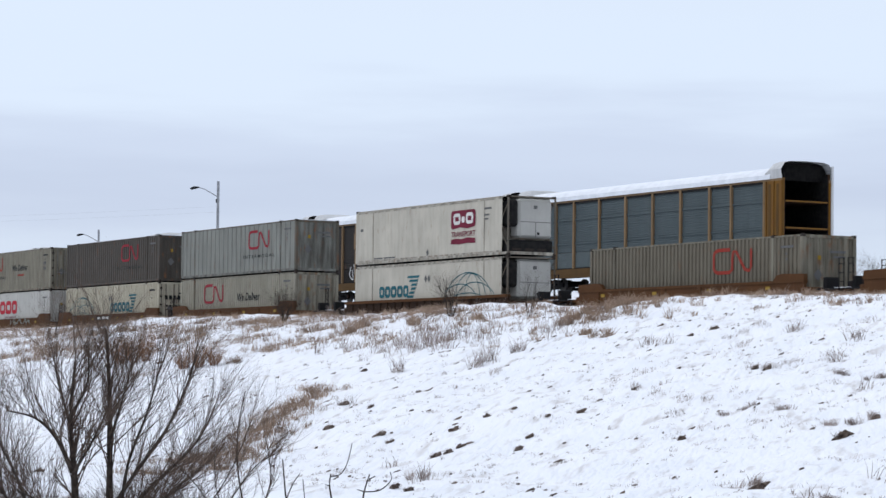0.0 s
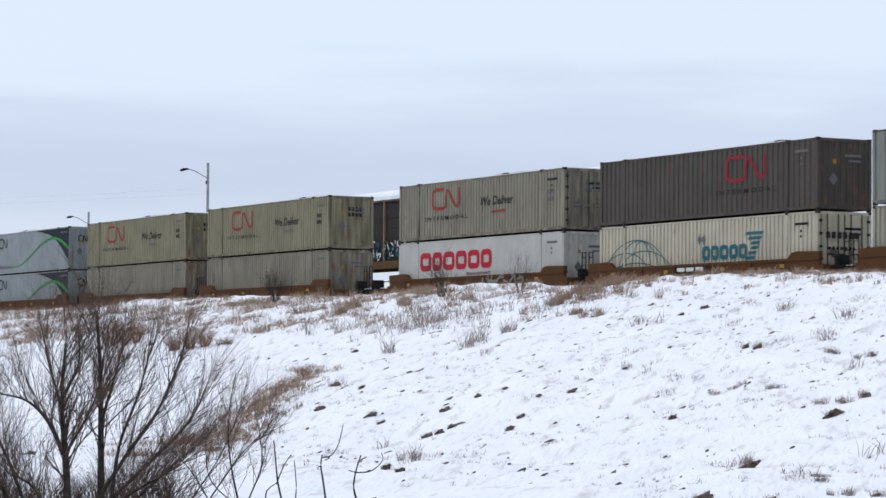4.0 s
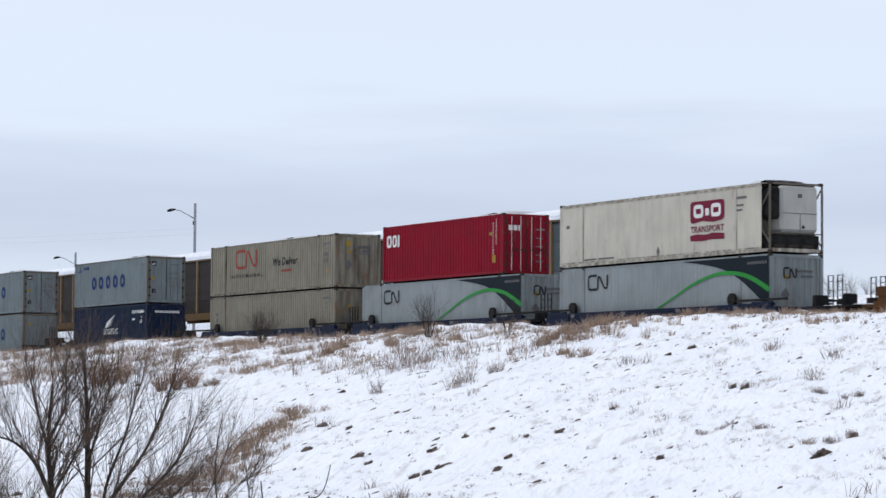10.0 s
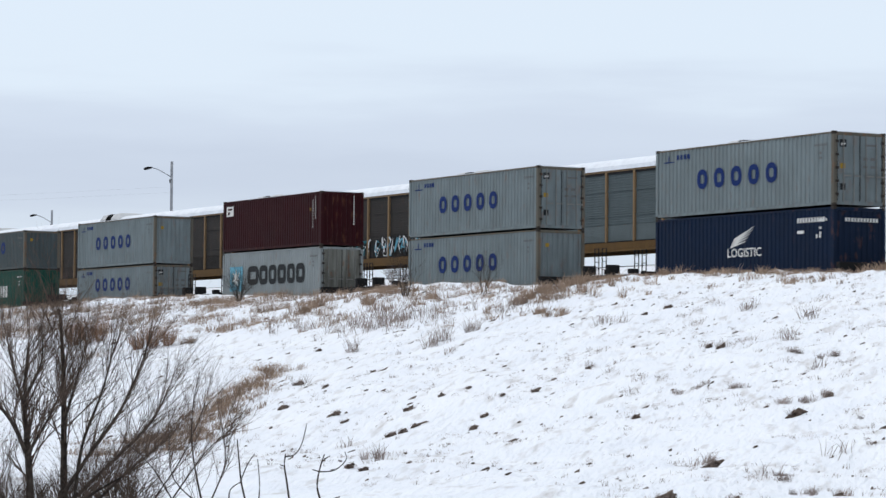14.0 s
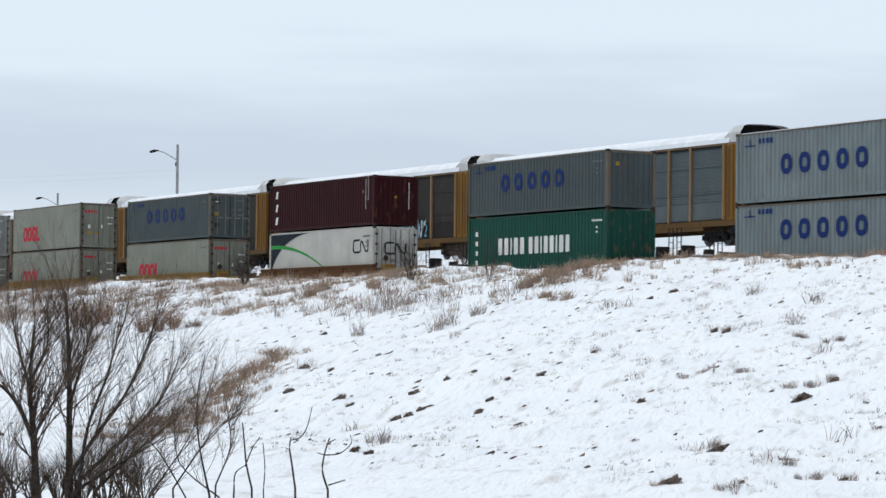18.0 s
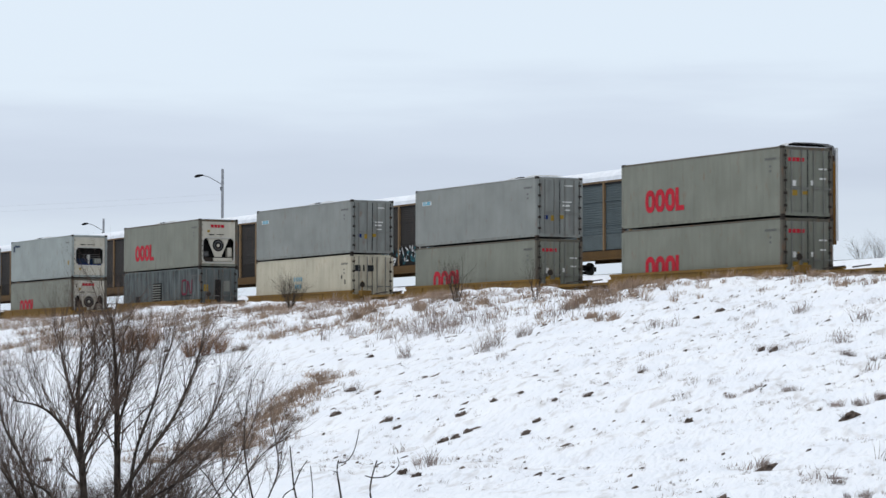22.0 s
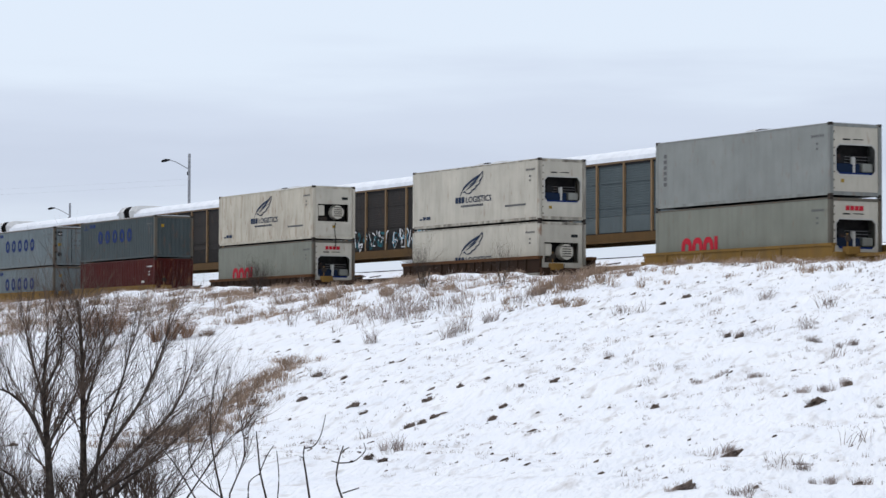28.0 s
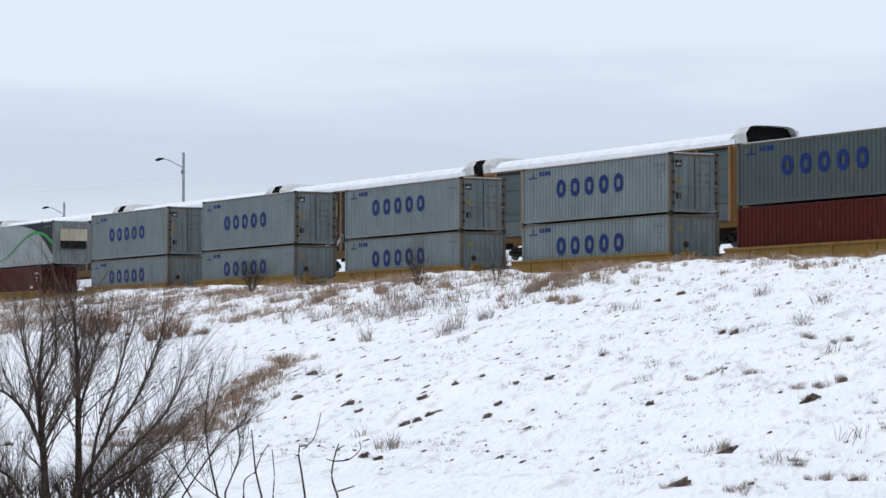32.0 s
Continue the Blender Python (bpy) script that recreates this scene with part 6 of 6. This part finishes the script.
# single tufts on the upper slope: place, spread, height
for s, e, rad, h in ((-100.8, -10.5, 0.45, 0.55), (-103.9, -11.2, 0.4, 0.7), (-102.2, -12.6, 0.4, 0.6), (-109.8, -10.6, 0.9, 0.5), (-105.0, -14.5, 1.1, 0.45), (-103.7, -15.8, 0.9, 0.4),
                     (-102.1, -18.1, 0.6, 0.4), (-115.8, -11.0, 0.9, 0.4), (-115.9, -7.1, 0.9, 0.4), (-98.1, -8.6, 0.55, 0.5), (-90.3, -6.6, 0.9, 0.6), (-88.2, -7.9, 0.6, 0.6),
                     (-86.0, -10.0, 0.6, 0.5), (-87.8, -9.8, 0.6, 0.5), (-85.7, -12.1, 0.4, 0.5), (-86.3, -11.1, 0.4, 0.5), (-78.6, -14.8, 0.4, 0.4), (-81.3, -13.8, 0.3, 0.35),
                     (-86.0, -5.2, 0.4, 0.35), (-82.0, -5.2, 0.7, 0.35), (-79.9, -5.1, 0.6, 0.3)):
    for _ in range(3):
        crest_spots.append((s + rng.gauss(0, 0.3), e + rng.gauss(0, 0.3) * rad, rad * rng.uniform(0.4, 0.8), rng.randint(36, 60), h * rng.uniform(0.7, 1.1)))
for s, e in ((-131.1, -17.3), (-130.2, -15.2), (-139.2, -10.8), (-140.9, -12.5), (-151.3, -10.5), (-139.2, -9.5), (-149.3, -8.5), (-134.0, -13.5), (-127.0, -16.5), (-122.0, -12.5)):
    for _ in range(9):
        crest_spots.append((s + rng.gauss(0, 2.0), e + rng.gauss(0, 0.9), rng.uniform(0.4, 0.9), rng.randint(24, 40), rng.uniform(0.3, 0.6)))
# the overgrown gully that runs down the slope
for k in range(620):
    u = 0.06 + 0.94 * (k + 0.5) / 620
    s, e = -84.0 + 22 * u + rng.gauss(0, 0.75), -22.6 - 15.5 * u + rng.gauss(0, 0.32 + 0.5 * u)
    if noise.noise((u * 11, 0, 1)) + 0.5 * noise.noise((s * 0.9, e * 0.9, 4)) > -0.12:
        crest_spots.append((s, e, rng.uniform(0.15, 0.4), rng.randint(10, 20), rng.uniform(0.14, 0.36)))
grass_field("dry_grass", "straw", crest_spots, "dry straw-coloured tufts along the embankment crest and gully", rng, 1.35)
# upright stalks in loose stands
for s, e in ((-92.1, -16.0), (-92.8, -14.9), (-88.7, -16.2), (-89.7, -14.9), (-89.8, -14.3), (-95.3, -12.2), (-88.0, -17.3), (-91.2, -12.9), (-93.8, -13.8), (-86.8, -15.6), (-87.3, -13.6), (-97.6, -15.3)):
    for _ in range(6):
        stalk_spots.append((s + rng.gauss(0, 0.8), e + rng.gauss(0, 0.6), rng.uniform(0.2, 0.6), rng.randint(7, 13), rng.uniform(0.35, 0.75)))
for s, e in ((-78.7, -19.7), (-79.2, -19.0), (-82.5, -20.7), (-80.6, -17.0)):
    stalk_spots.append((s, e, 0.35, 34, rng.uniform(0.55, 0.75)))
for k in range(260):
    s, e = rng.uniform(-124, -80), rng.uniform(-16, -5)
    if patch(s * 1.3, e + 30) > 0.2:
        stalk_spots.append((s, e, rng.uniform(0.15, 0.5), rng.randint(4, 9), rng.uniform(0.25, 0.6)))
for s, e in ((-75.8, -26.0), (-79.2, -19.3), (-78.6, -19.2), (-82.6, -20.6), (-73.4, -16.3), (-72.6, -16.0), (-69.4, -13.4), (-63.2, -15.7), (-53.7, -35.1),
             (-54.6, -34.6), (-60.6, -32.3), (-74.8, -21.2), (-89.5, -18.5), (-85.5, -12.4), (-89.1, -8.4), (-84.7, -11.4), (-59.8, -19.0), (-53.9, -22.5), (-39.9, -34.3),
             (-40.9, -32.0), (-44.3, -32.8), (-81.7, -16.4)):
    stalk_spots.append((s, e, rng.uniform(0.2, 0.42), rng.randint(10, 20), rng.uniform(0.25, 0.45)))
grass_field("tall_stalks", "weed", stalk_spots, "tall grey-brown weed stalks standing in the snow", rng, 1.2)
for _ in range(11000):
    s, e = rng.uniform(-190, -36), rng.uniform(-38.5, -4.5)
    right = max(0.0, min(1.0, (s + 95) / 30))
    if noise.noise((s * 0.3, e * 0.3, 11)) > 0.16 - 0.30 * right:
        weed_spots.append((s, e, rng.uniform(0.05, 0.22), rng.randint(6, 14), rng.uniform(0.04, 0.14)))
for s, e, h in ((-97.6, -15.3, .4), (-80.6, -17.0, .4), (-75.1, -21.0, .3), (-75.8, -26.0, .5), (-74.0, -15.9, .4), (-72.7, -16.2, .4), (-68.6, -16.0, .3), (-71.4, -14.5, .25), (-71.8, -13.7, .3), (-69.4, -13.4, .4),
                (-71.9, -12.9, .3), (-63.8, -15.3, .45), (-61.5, -17.9, .35), (-61.1, -20.2, .4), (-62.5, -19.8, .3), (-61.5, -19.2, .3), (-66.5, -20.9, .35), (-63.8, -22.9, .3), (-62.8, -22.7, .3), (-61.2, -23.8, .3),
                (-58.5, -24.8, .35), (-57.9, -24.5, .2), (-57.1, -26.0, .25)):
    weed_spots.append((s, e, rng.uniform(0.2, 0.45), rng.randint(26, 44), 0.7 * h))
for s, e, h in ((-56.5, -21.1, .3), (-54.8, -21.5, .3), (-49.7, -26.0, .35), (-49.6, -25.5, .3), (-55.0, -25.3, .25), (-53.4, -25.4, .25), (-55.3, -25.7, .2), (-50.5, -26.2, .3), (-54.4, -34.8, .4), (-44.0, -32.7, .3),
                (-36.9, -35.0, .34), (-37.2, -35.4, .28), (-38.0, -38.0, .2), (-39.0, -34.8, .22), (-39.6, -34.3, .2), (-36.7, -37.7, .25)):
    for _ in range(3):
        weed_spots.append((s + rng.gauss(0, 0.12), e + rng.gauss(0, 0.12), rng.uniform(0.08, 0.2), rng.randint(30, 46), h * rng.uniform(0.45, 0.8)))
for _ in range(1500):
    s, e = rng.uniform(-96, -36), rng.uniform(-38, -6)
    if noise.noise((s * 0.25, e * 0.3, 21)) > rng.uniform(-0.35, 0.25):
        weed_spots.append((s, e, rng.uniform(0.03, 0.11), rng.randint(8, 18), rng.uniform(0.04, 0.11)))
for _ in range(240):
    s, e = rng.uniform(-120, -36), rng.uniform(-38, -6)
    weed_spots.append((s, e, rng.uniform(0.08, 0.40), rng.randint(10, 34), rng.uniform(0.06, 0.18)))
grass_field("withered_weeds", "weed", weed_spots, "short withered weeds poking through the snow", rng, 0.6)


def clod(s, e, w, h, seed):
    """A bare lump of soil and roots, windblown snow on its lee side; its dark colour also stands for shadow under that
    snow.
    """
    rg = random.Random(seed)
    th = empty("soil_clod_and_shadow", TRACK @ pose(s, e, ground_z(s, e) + 0.02, 0, -rg.uniform(12, 24), 92 + rg.uniform(-20, 15)))
    bm = bmesh.new()
    bmesh.ops.create_icosphere(bm, subdivisions=3, radius=1.0)
    o = rg.uniform(0, 50)
    for v in bm.verts:
        k = 1 + 0.8 * noise.noise(v.co * 1.6 + Vector((o, 0, 0))) + 0.25 * noise.noise(v.co * 4.5 + Vector((0, o, 0)))
        lean = 0.35 * max(0.0, v.co.z)
        v.co = Vector(((v.co.x + lean) * w * 0.95 * k, v.co.y * w * 0.55 * k, v.co.z * h * 0.85 * k))
    part("soil", bm, "soil", th)
    vs, fs = [], []
    for _ in range(64):
        a = rg.uniform(0, 6.283)
        x, y = w * 0.8 * math.cos(a), w * 0.5 * math.sin(a)
        k = h * rg.uniform(0.7, 1.8)
        i = len(vs)
        vs += [(x - 0.006, y - 0.004, -0.02), (x + 0.006, y + 0.004, -0.02), (x + rg.gauss(0.0, 0.45) * k, y + rg.gauss(0, 0.45) * k, k)]
        fs.append((i, i + 1, i + 2))
    me = bpy.data.meshes.new("root_grass")
    me.from_pydata(vs, [], fs)
    me.materials.append(M["weed"])
    ob = part("root_grass", me, "weed", th)
    ob["kind"] = "stuff"
    tagged(th, "dark clod of bare soil and roots, also standing in for shadow under the snow", "soil clod", "soil clods on the slope")


CLODS = ((-69.5, -29.7, 3), (-72.7, -26.7, 2), (-65.4, -30.1, 2), (-64.3, -30.4, 2), (-64.0, -28.6, 3), (-60.6, -31.0, 3), (-60.1, -30.9, 2), (-60.9, -30.1, 2),
         (-64.5, -27.3, 2), (-64.6, -26.4, 1), (-58.8, -29.6, 2), (-60.1, -28.5, 2), (-61.9, -26.9, 1), (-61.5, -26.1, 2), (-84.3, -21.1, 2), (-74.2, -13.2, 3),
         (-73.5, -14.6, 2), (-62.3, -19.9, 2), (-61.0, -20.4, 2), (-48.4, -27.3, 4), (-49.4, -25.6, 2), (-42.9, -33.5, 4), (-63.3, -23.3, 1), (-52.9, -28.6, 2),
         (-52.1, -36.6, 2), (-50.9, -36.9, 2), (-75.8, -26.1, 3), (-75.3, -23.7, 1), (-107.4, -19.2, 3), (-66.1, -39.7, 3), (-38.0, -37.9, 3))
for k, (s, e, size) in enumerate(CLODS):
    clod(s, e, 0.045 + 0.040 * size, 0.022 + 0.024 * size, 60 + k)
tiny = []
for k in range(1500):
    s, e = rng.uniform(-130, -36), rng.uniform(-38, -5)
    if noise.noise(((0.74 * s + 0.67 * e) * 1.2, (0.74 * e - 0.67 * s) * 0.42, 7)) > -0.05:
        tiny.append((s, e, rng.uniform(0.04, 0.26) * rng.random() ** 0.8, rng.uniform(0.015, 0.05)))
bm = bmesh.new()
for s, e, w, h in tiny:
    z = ground_z(s, e) + 0.01
    ring, top = [], []
    for a in (0, 1.05, 2.1, 3.15, 4.2, 5.25):
        p, q = 0.4 * w * math.sin(a) * rng.uniform(0.6, 1.3), w * math.cos(a) * rng.uniform(0.6, 1.3)
        ring.append(bm.verts.new((s + p, e + q, z - 0.03 + 0.42 * w * math.cos(a))))
    for a in (0.3, 2.3, 4.4):
        p, q = 0.2 * w * math.sin(a), 0.5 * w * math.cos(a) + 0.2 * w
        top.append(bm.verts.new((s + p, e + q, z + 0.42 * q + 0.6 * h * rng.uniform(0.4, 0.9))))
    for i in range(3):
        j = (i + 1) % 3
        bm.faces.new((ring[2 * i], ring[2 * i + 1], top[i]))
        bm.faces.new((ring[2 * i + 1], ring[(2 * i + 2) % 6], top[j], top[i]))
    bm.faces.new(top)
crumbs = new("soil_crumbs", to_mesh(bm, "soil", "soil_crumbs"))
crumbs.matrix_basis = TRACK
tagged(crumbs, "scattered dark crumbs of soil showing through the snow", "soil", kind="stuff")


def branch(bm, p, d, length, r, depth, rng, up=0.25, spread=0.55, twist=0.25):
    """A tapering limb of short wandering pieces that forks."""
    n = 4 if depth > 1 else 3
    for i in range(n):
        q = p + d * (length / n)
        r2 = r * (1 - 0.55 / n)
        add_rod(bm, p, q, r, 5 if r > 0.012 else 3, r2)
        p, r = q, r2
        d = (d + Vector((rng.gauss(0, twist), rng.gauss(0, twist), rng.gauss(0, twist) + up * 0.25)) * 0.5).normalized()
        if depth > 0 and i > 0:
            for _ in range(rng.randint(1, 2)):
                nd = (d + Vector((rng.gauss(0, spread), rng.gauss(0, spread), rng.gauss(0.1, spread * 0.6)))).normalized()
                branch(bm, p, nd, length * rng.uniform(0.5, 0.75), r * 0.62, depth - 1, rng, up, spread, twist)


def shrub(name, at, stems, height, r, depth, mat, label, seed, spread=0.5, splay=0.35):
    rg = random.Random(seed)
    th = empty(name, Matrix.Translation(at))
    for k in range(stems):
        a = 2 * math.pi * (k + rg.random() * 0.6) / stems
        bm = bmesh.new()
        d = Vector((math.cos(a) * splay * rg.uniform(0.3, 1.2), math.sin(a) * splay, 1)).normalized()
        branch(bm, Vector((math.cos(a) * 0.05 * height, math.sin(a) * 0.05 * height, -0.1)), d, height * rg.uniform(0.7, 1.0), r * rg.uniform(0.7, 1.1), depth, rg, spread=spread)
        part("stem", bm, mat, th)["kind"] = "stuff"
    tagged(th, label, "shrub", "bare shrubs")
    return th


for k, (s, e, h) in enumerate(((-119.5, -7.7, 1.75), (-100.3, -8.9, 2.1), (-95.5, -7.8, 2.2))):
    shrub("shrub", on_ground(s, e, -0.1), (26, 9, 5)[k], h * 0.62, (0.015, 0.024, 0.018)[k], 3, "bark", "small leafless shrub on the embankment crest", 20 + k, 0.36, (0.30, 0.26, 0.12)[k])
for k, (s, e, h) in enumerate(((-111.2, -18.9, 1.55), (-111.6, -19.4, 1.35), (-110.8, -18.5, 1.45), (-103.1, -19.3, 1.15), (-103.5, -19.8, 1.0), (-102.7, -18.8, 1.05))):
    shrub("red_willow", on_ground(s, e, -0.1), 58, h * 0.66, 0.010, 2, "willow", "dense reddish-brown willow shrub without leaves", 40 + k, 0.40, 0.55)
for k, (s, e, h) in enumerate(((-119.5, 27, 1.5), (-117.6, 28, 1.1), (-122.0, 30, 1.6), (-113.0, 30, 0.9), (-125.5, 33, 1.5), (-108.5, 31, 0.8))):
    shrub("shrub", on_ground(s, e, -0.05), 6, h * 0.7, 0.016, 3, "bark", "distant leafless shrub behind the railway", 70 + k, 0.4, 0.3)


for k, (s, e, h) in enumerate(((-132.4, 11.6, 0.8), (-130.9, 11.3, 0.95), (-129.4, 11.8, 0.7), (-127.6, 11.4, 0.6), (-139.5, 11.6, 0.7))):
    shrub("bank_shrub", on_ground(s, e, -0.05), 12, h, 0.018, 3, "twig", "brown leafless shrub on the snowy bank between the tracks", 140 + k, 0.42, 0.5)


# ---- bare tree-like shrub close to the camera: limbs as bent lines, twigs grown along them
def limb(th, pts, r, rg, twigs, reach, mat="bark", bias=0.25, depth=2, rise=0.9):
    bm = bmesh.new()
    n = 5 * (len(pts) - 1) + 1
    line = [Vector(p) for p in bend(pts, n)]
    add_tube(bm, line, [r * (1 - 0.75 * i / (n - 1)) for i in range(n)])
    part("limb", bm, mat, th)
    bm = bmesh.new()
    for _ in range(twigs):
        k = rg.uniform(0.18, 1.0)
        i = min(int(k * (n - 1)), n - 2)
        p = line[i].lerp(line[i + 1], rg.random())
        d = (line[i + 1] - line[i]).normalized()
        nd = (d * 0.8 + Vector((rg.gauss(bias, 0.5), rg.gauss(0, 0.35), rise * rg.uniform(0.3, 1.0)))).normalized()
        branch(bm, p, nd, reach * rg.uniform(0.5, 1.1), max(0.0036, r * 0.28 * (1 - 0.6 * k)), depth, rg, 0.3, 0.34, 0.2)
    ob = part("twig_spray", bm, "twig", th)
    ob["kind"] = "stuff"


def bare_bush(name, at, foot, limbs, scale, label, seed, twigs, reach):
    """limbs: (thickness, points) with points right and up from the foot, in units of scale."""
    rg = random.Random(seed)
    th = empty(name, Matrix.Translation(at))
    for r, pts in limbs:
        y = rg.uniform(-0.35, 0.35)
        line = [(x * scale, y + rg.uniform(-0.12, 0.12), z * scale) for x, z in pts]
        if pts[0][1] <= 30:
            root = bmesh.new()
            add_rod(root, (line[0][0] * 0.9, line[0][1], -foot), line[0], r * 1.1, 7, r)
            part("root_stem", root, "bark", th)
        limb(th, line, r, rg, twigs, reach)
    tagged(th, label, "shrub", "bare shrubs")


PX = 0.00673
STEMS = (
    (0.050, ((8, 0), (6, 140), (3, 250), (-4, 355))), (0.055, ((-45, 0), (-52, 100), (-58, 200), (-52, 300))), (0.030, ((-52, 105), (-80, 165), (-120, 200), (-165, 212))),
    (0.030, ((10, 30), (60, 110), (110, 180), (145, 260), (160, 310))), (0.028, ((20, 20), (90, 90), (160, 160), (190, 220))), (0.022, ((-50, 100), (-10, 170), (5, 210))),)
SIDE_LIMBS = (
    (0.026, ((30, 10), (45, 120), (75, 210), (95, 290))), (0.024, ((60, 10), (120, 70), (190, 130))), (0.026, ((-80, 10), (-110, 50), (-150, 75))),
    (0.024, ((20, 5), (80, 45), (150, 85))), (0.020, ((-60, 180), (-85, 250), (-100, 310))), (0.020, ((6, 150), (30, 230), (45, 300))),
    (0.020, ((-58, 200), (-30, 260), (-25, 320))), (0.034, ((-150, 0), (-178, 60), (-215, 110))), (0.026, ((-120, 5), (-150, 90), (-190, 170), (-205, 230))))
bare_bush("bare_tree", (-4.26, 32.11, -0.16), 0.75, STEMS + SIDE_LIMBS, PX, "large leafless multi-stemmed shrub with fine brown twigs", 5, 42, 0.62)
bare_bush("bare_bush", (-2.48, 30.10, -0.04), 0.75, (
    (0.013, ((20, 0), (0, 100), (-5, 180), (10, 250))), (0.011, ((40, 0), (-30, 60), (-40, 140))), (0.011, ((-50, 10), (20, 110), (60, 140))),
    (0.011, ((-80, 10), (-20, 100), (20, 200))), (0.010, ((30, 20), (55, 90), (50, 150))), (0.010, ((-20, 0), (-70, 80), (-120, 130)))),
    0.0063, "leafless shrub with fine spreading twigs", 9, 22, 0.44)


for k, (dx, h) in enumerate(((-235, 0.6), (-190, 0.6), (-150, 0.5), (-105, 0.42), (-60, 0.42), (-15, 0.46), (30, 0.55), (70, 0.66), (105, 0.7), (140, 0.5))):
    shrub("low_bush", (-4.26 + dx * PX, 32.3 + 0.1 * (k % 3), -0.22), 26, h, 0.010, 2, "twig", "low tangle of brown leafless twigs", 90 + k, 0.4, 0.55)


def sprig(at, foot, lines, label):
    th = empty("sapling", Matrix.Translation(at))
    for k, (r, pts) in enumerate(lines):
        bm = bmesh.new()
        line = [Vector((x * 0.00294, 0.01 * k, z * 0.00294)) for x, z in pts]
        fine = [Vector(p) for p in bend([tuple(v) for v in line], 4 * (len(line) - 1) + 1)]
        radii = [0.8 * r * (1 - 0.5 * i / len(fine)) for i in range(len(fine))]
        if pts[0][1] <= 0:
            fine, radii = [Vector((line[0].x * 1.3, 0, -foot))] + fine, [r] + radii
        add_tube(bm, fine, radii)
        part("stem" if pts[0][1] <= 0 else "side_twig", bm, "bark", th)
    tagged(th, label, "sapling", "saplings")


at = (-0.66, 14.04, 0.89)
sprig((at[0] - 0.235, at[1], at[2]), 1.35, ((0.0075, ((5, -5), (-5, 37), (-10, 82), (-13, 112))), (0.005, ((-8, 34), (5, 67), (18, 87))), (0.006, ((-27, -5), (-25, 22), (-8, 36))),
                           (0.005, ((25, -5), (27, 32), (23, 77)))), "bare sapling with dark upright twigs")
sprig(at, 1.35, ((0.008, ((2, -5), (-5, 42), (-9, 67), (-7, 87))), (0.005, ((-7, 82), (10, 87), (22, 107), (30, 142))), (0.004, ((-9, 65), (-17, 68)))), "bare sapling with a curved side twig")
sprig((at[0] + 0.17, at[1], at[2]), 1.35, ((0.008, ((2, -5), (-8, 27), (-5, 57), (4, 87))), (0.005, ((-4, 56), (-18, 60))), (0.005, ((-4, 56), (22, 59), (42, 77), (40, 92))),
                           (0.005, ((3, 78), (14, 84))), (0.006, ((2, 2), (32, 12)))), "bare sapling with hooked side twigs")


def motions():
    for ob, s, y, z in in_train:
        walk(ob, [(t, TRACK @ pose(s + run(t), y, z)) for t in range(0, 33)])


motions()
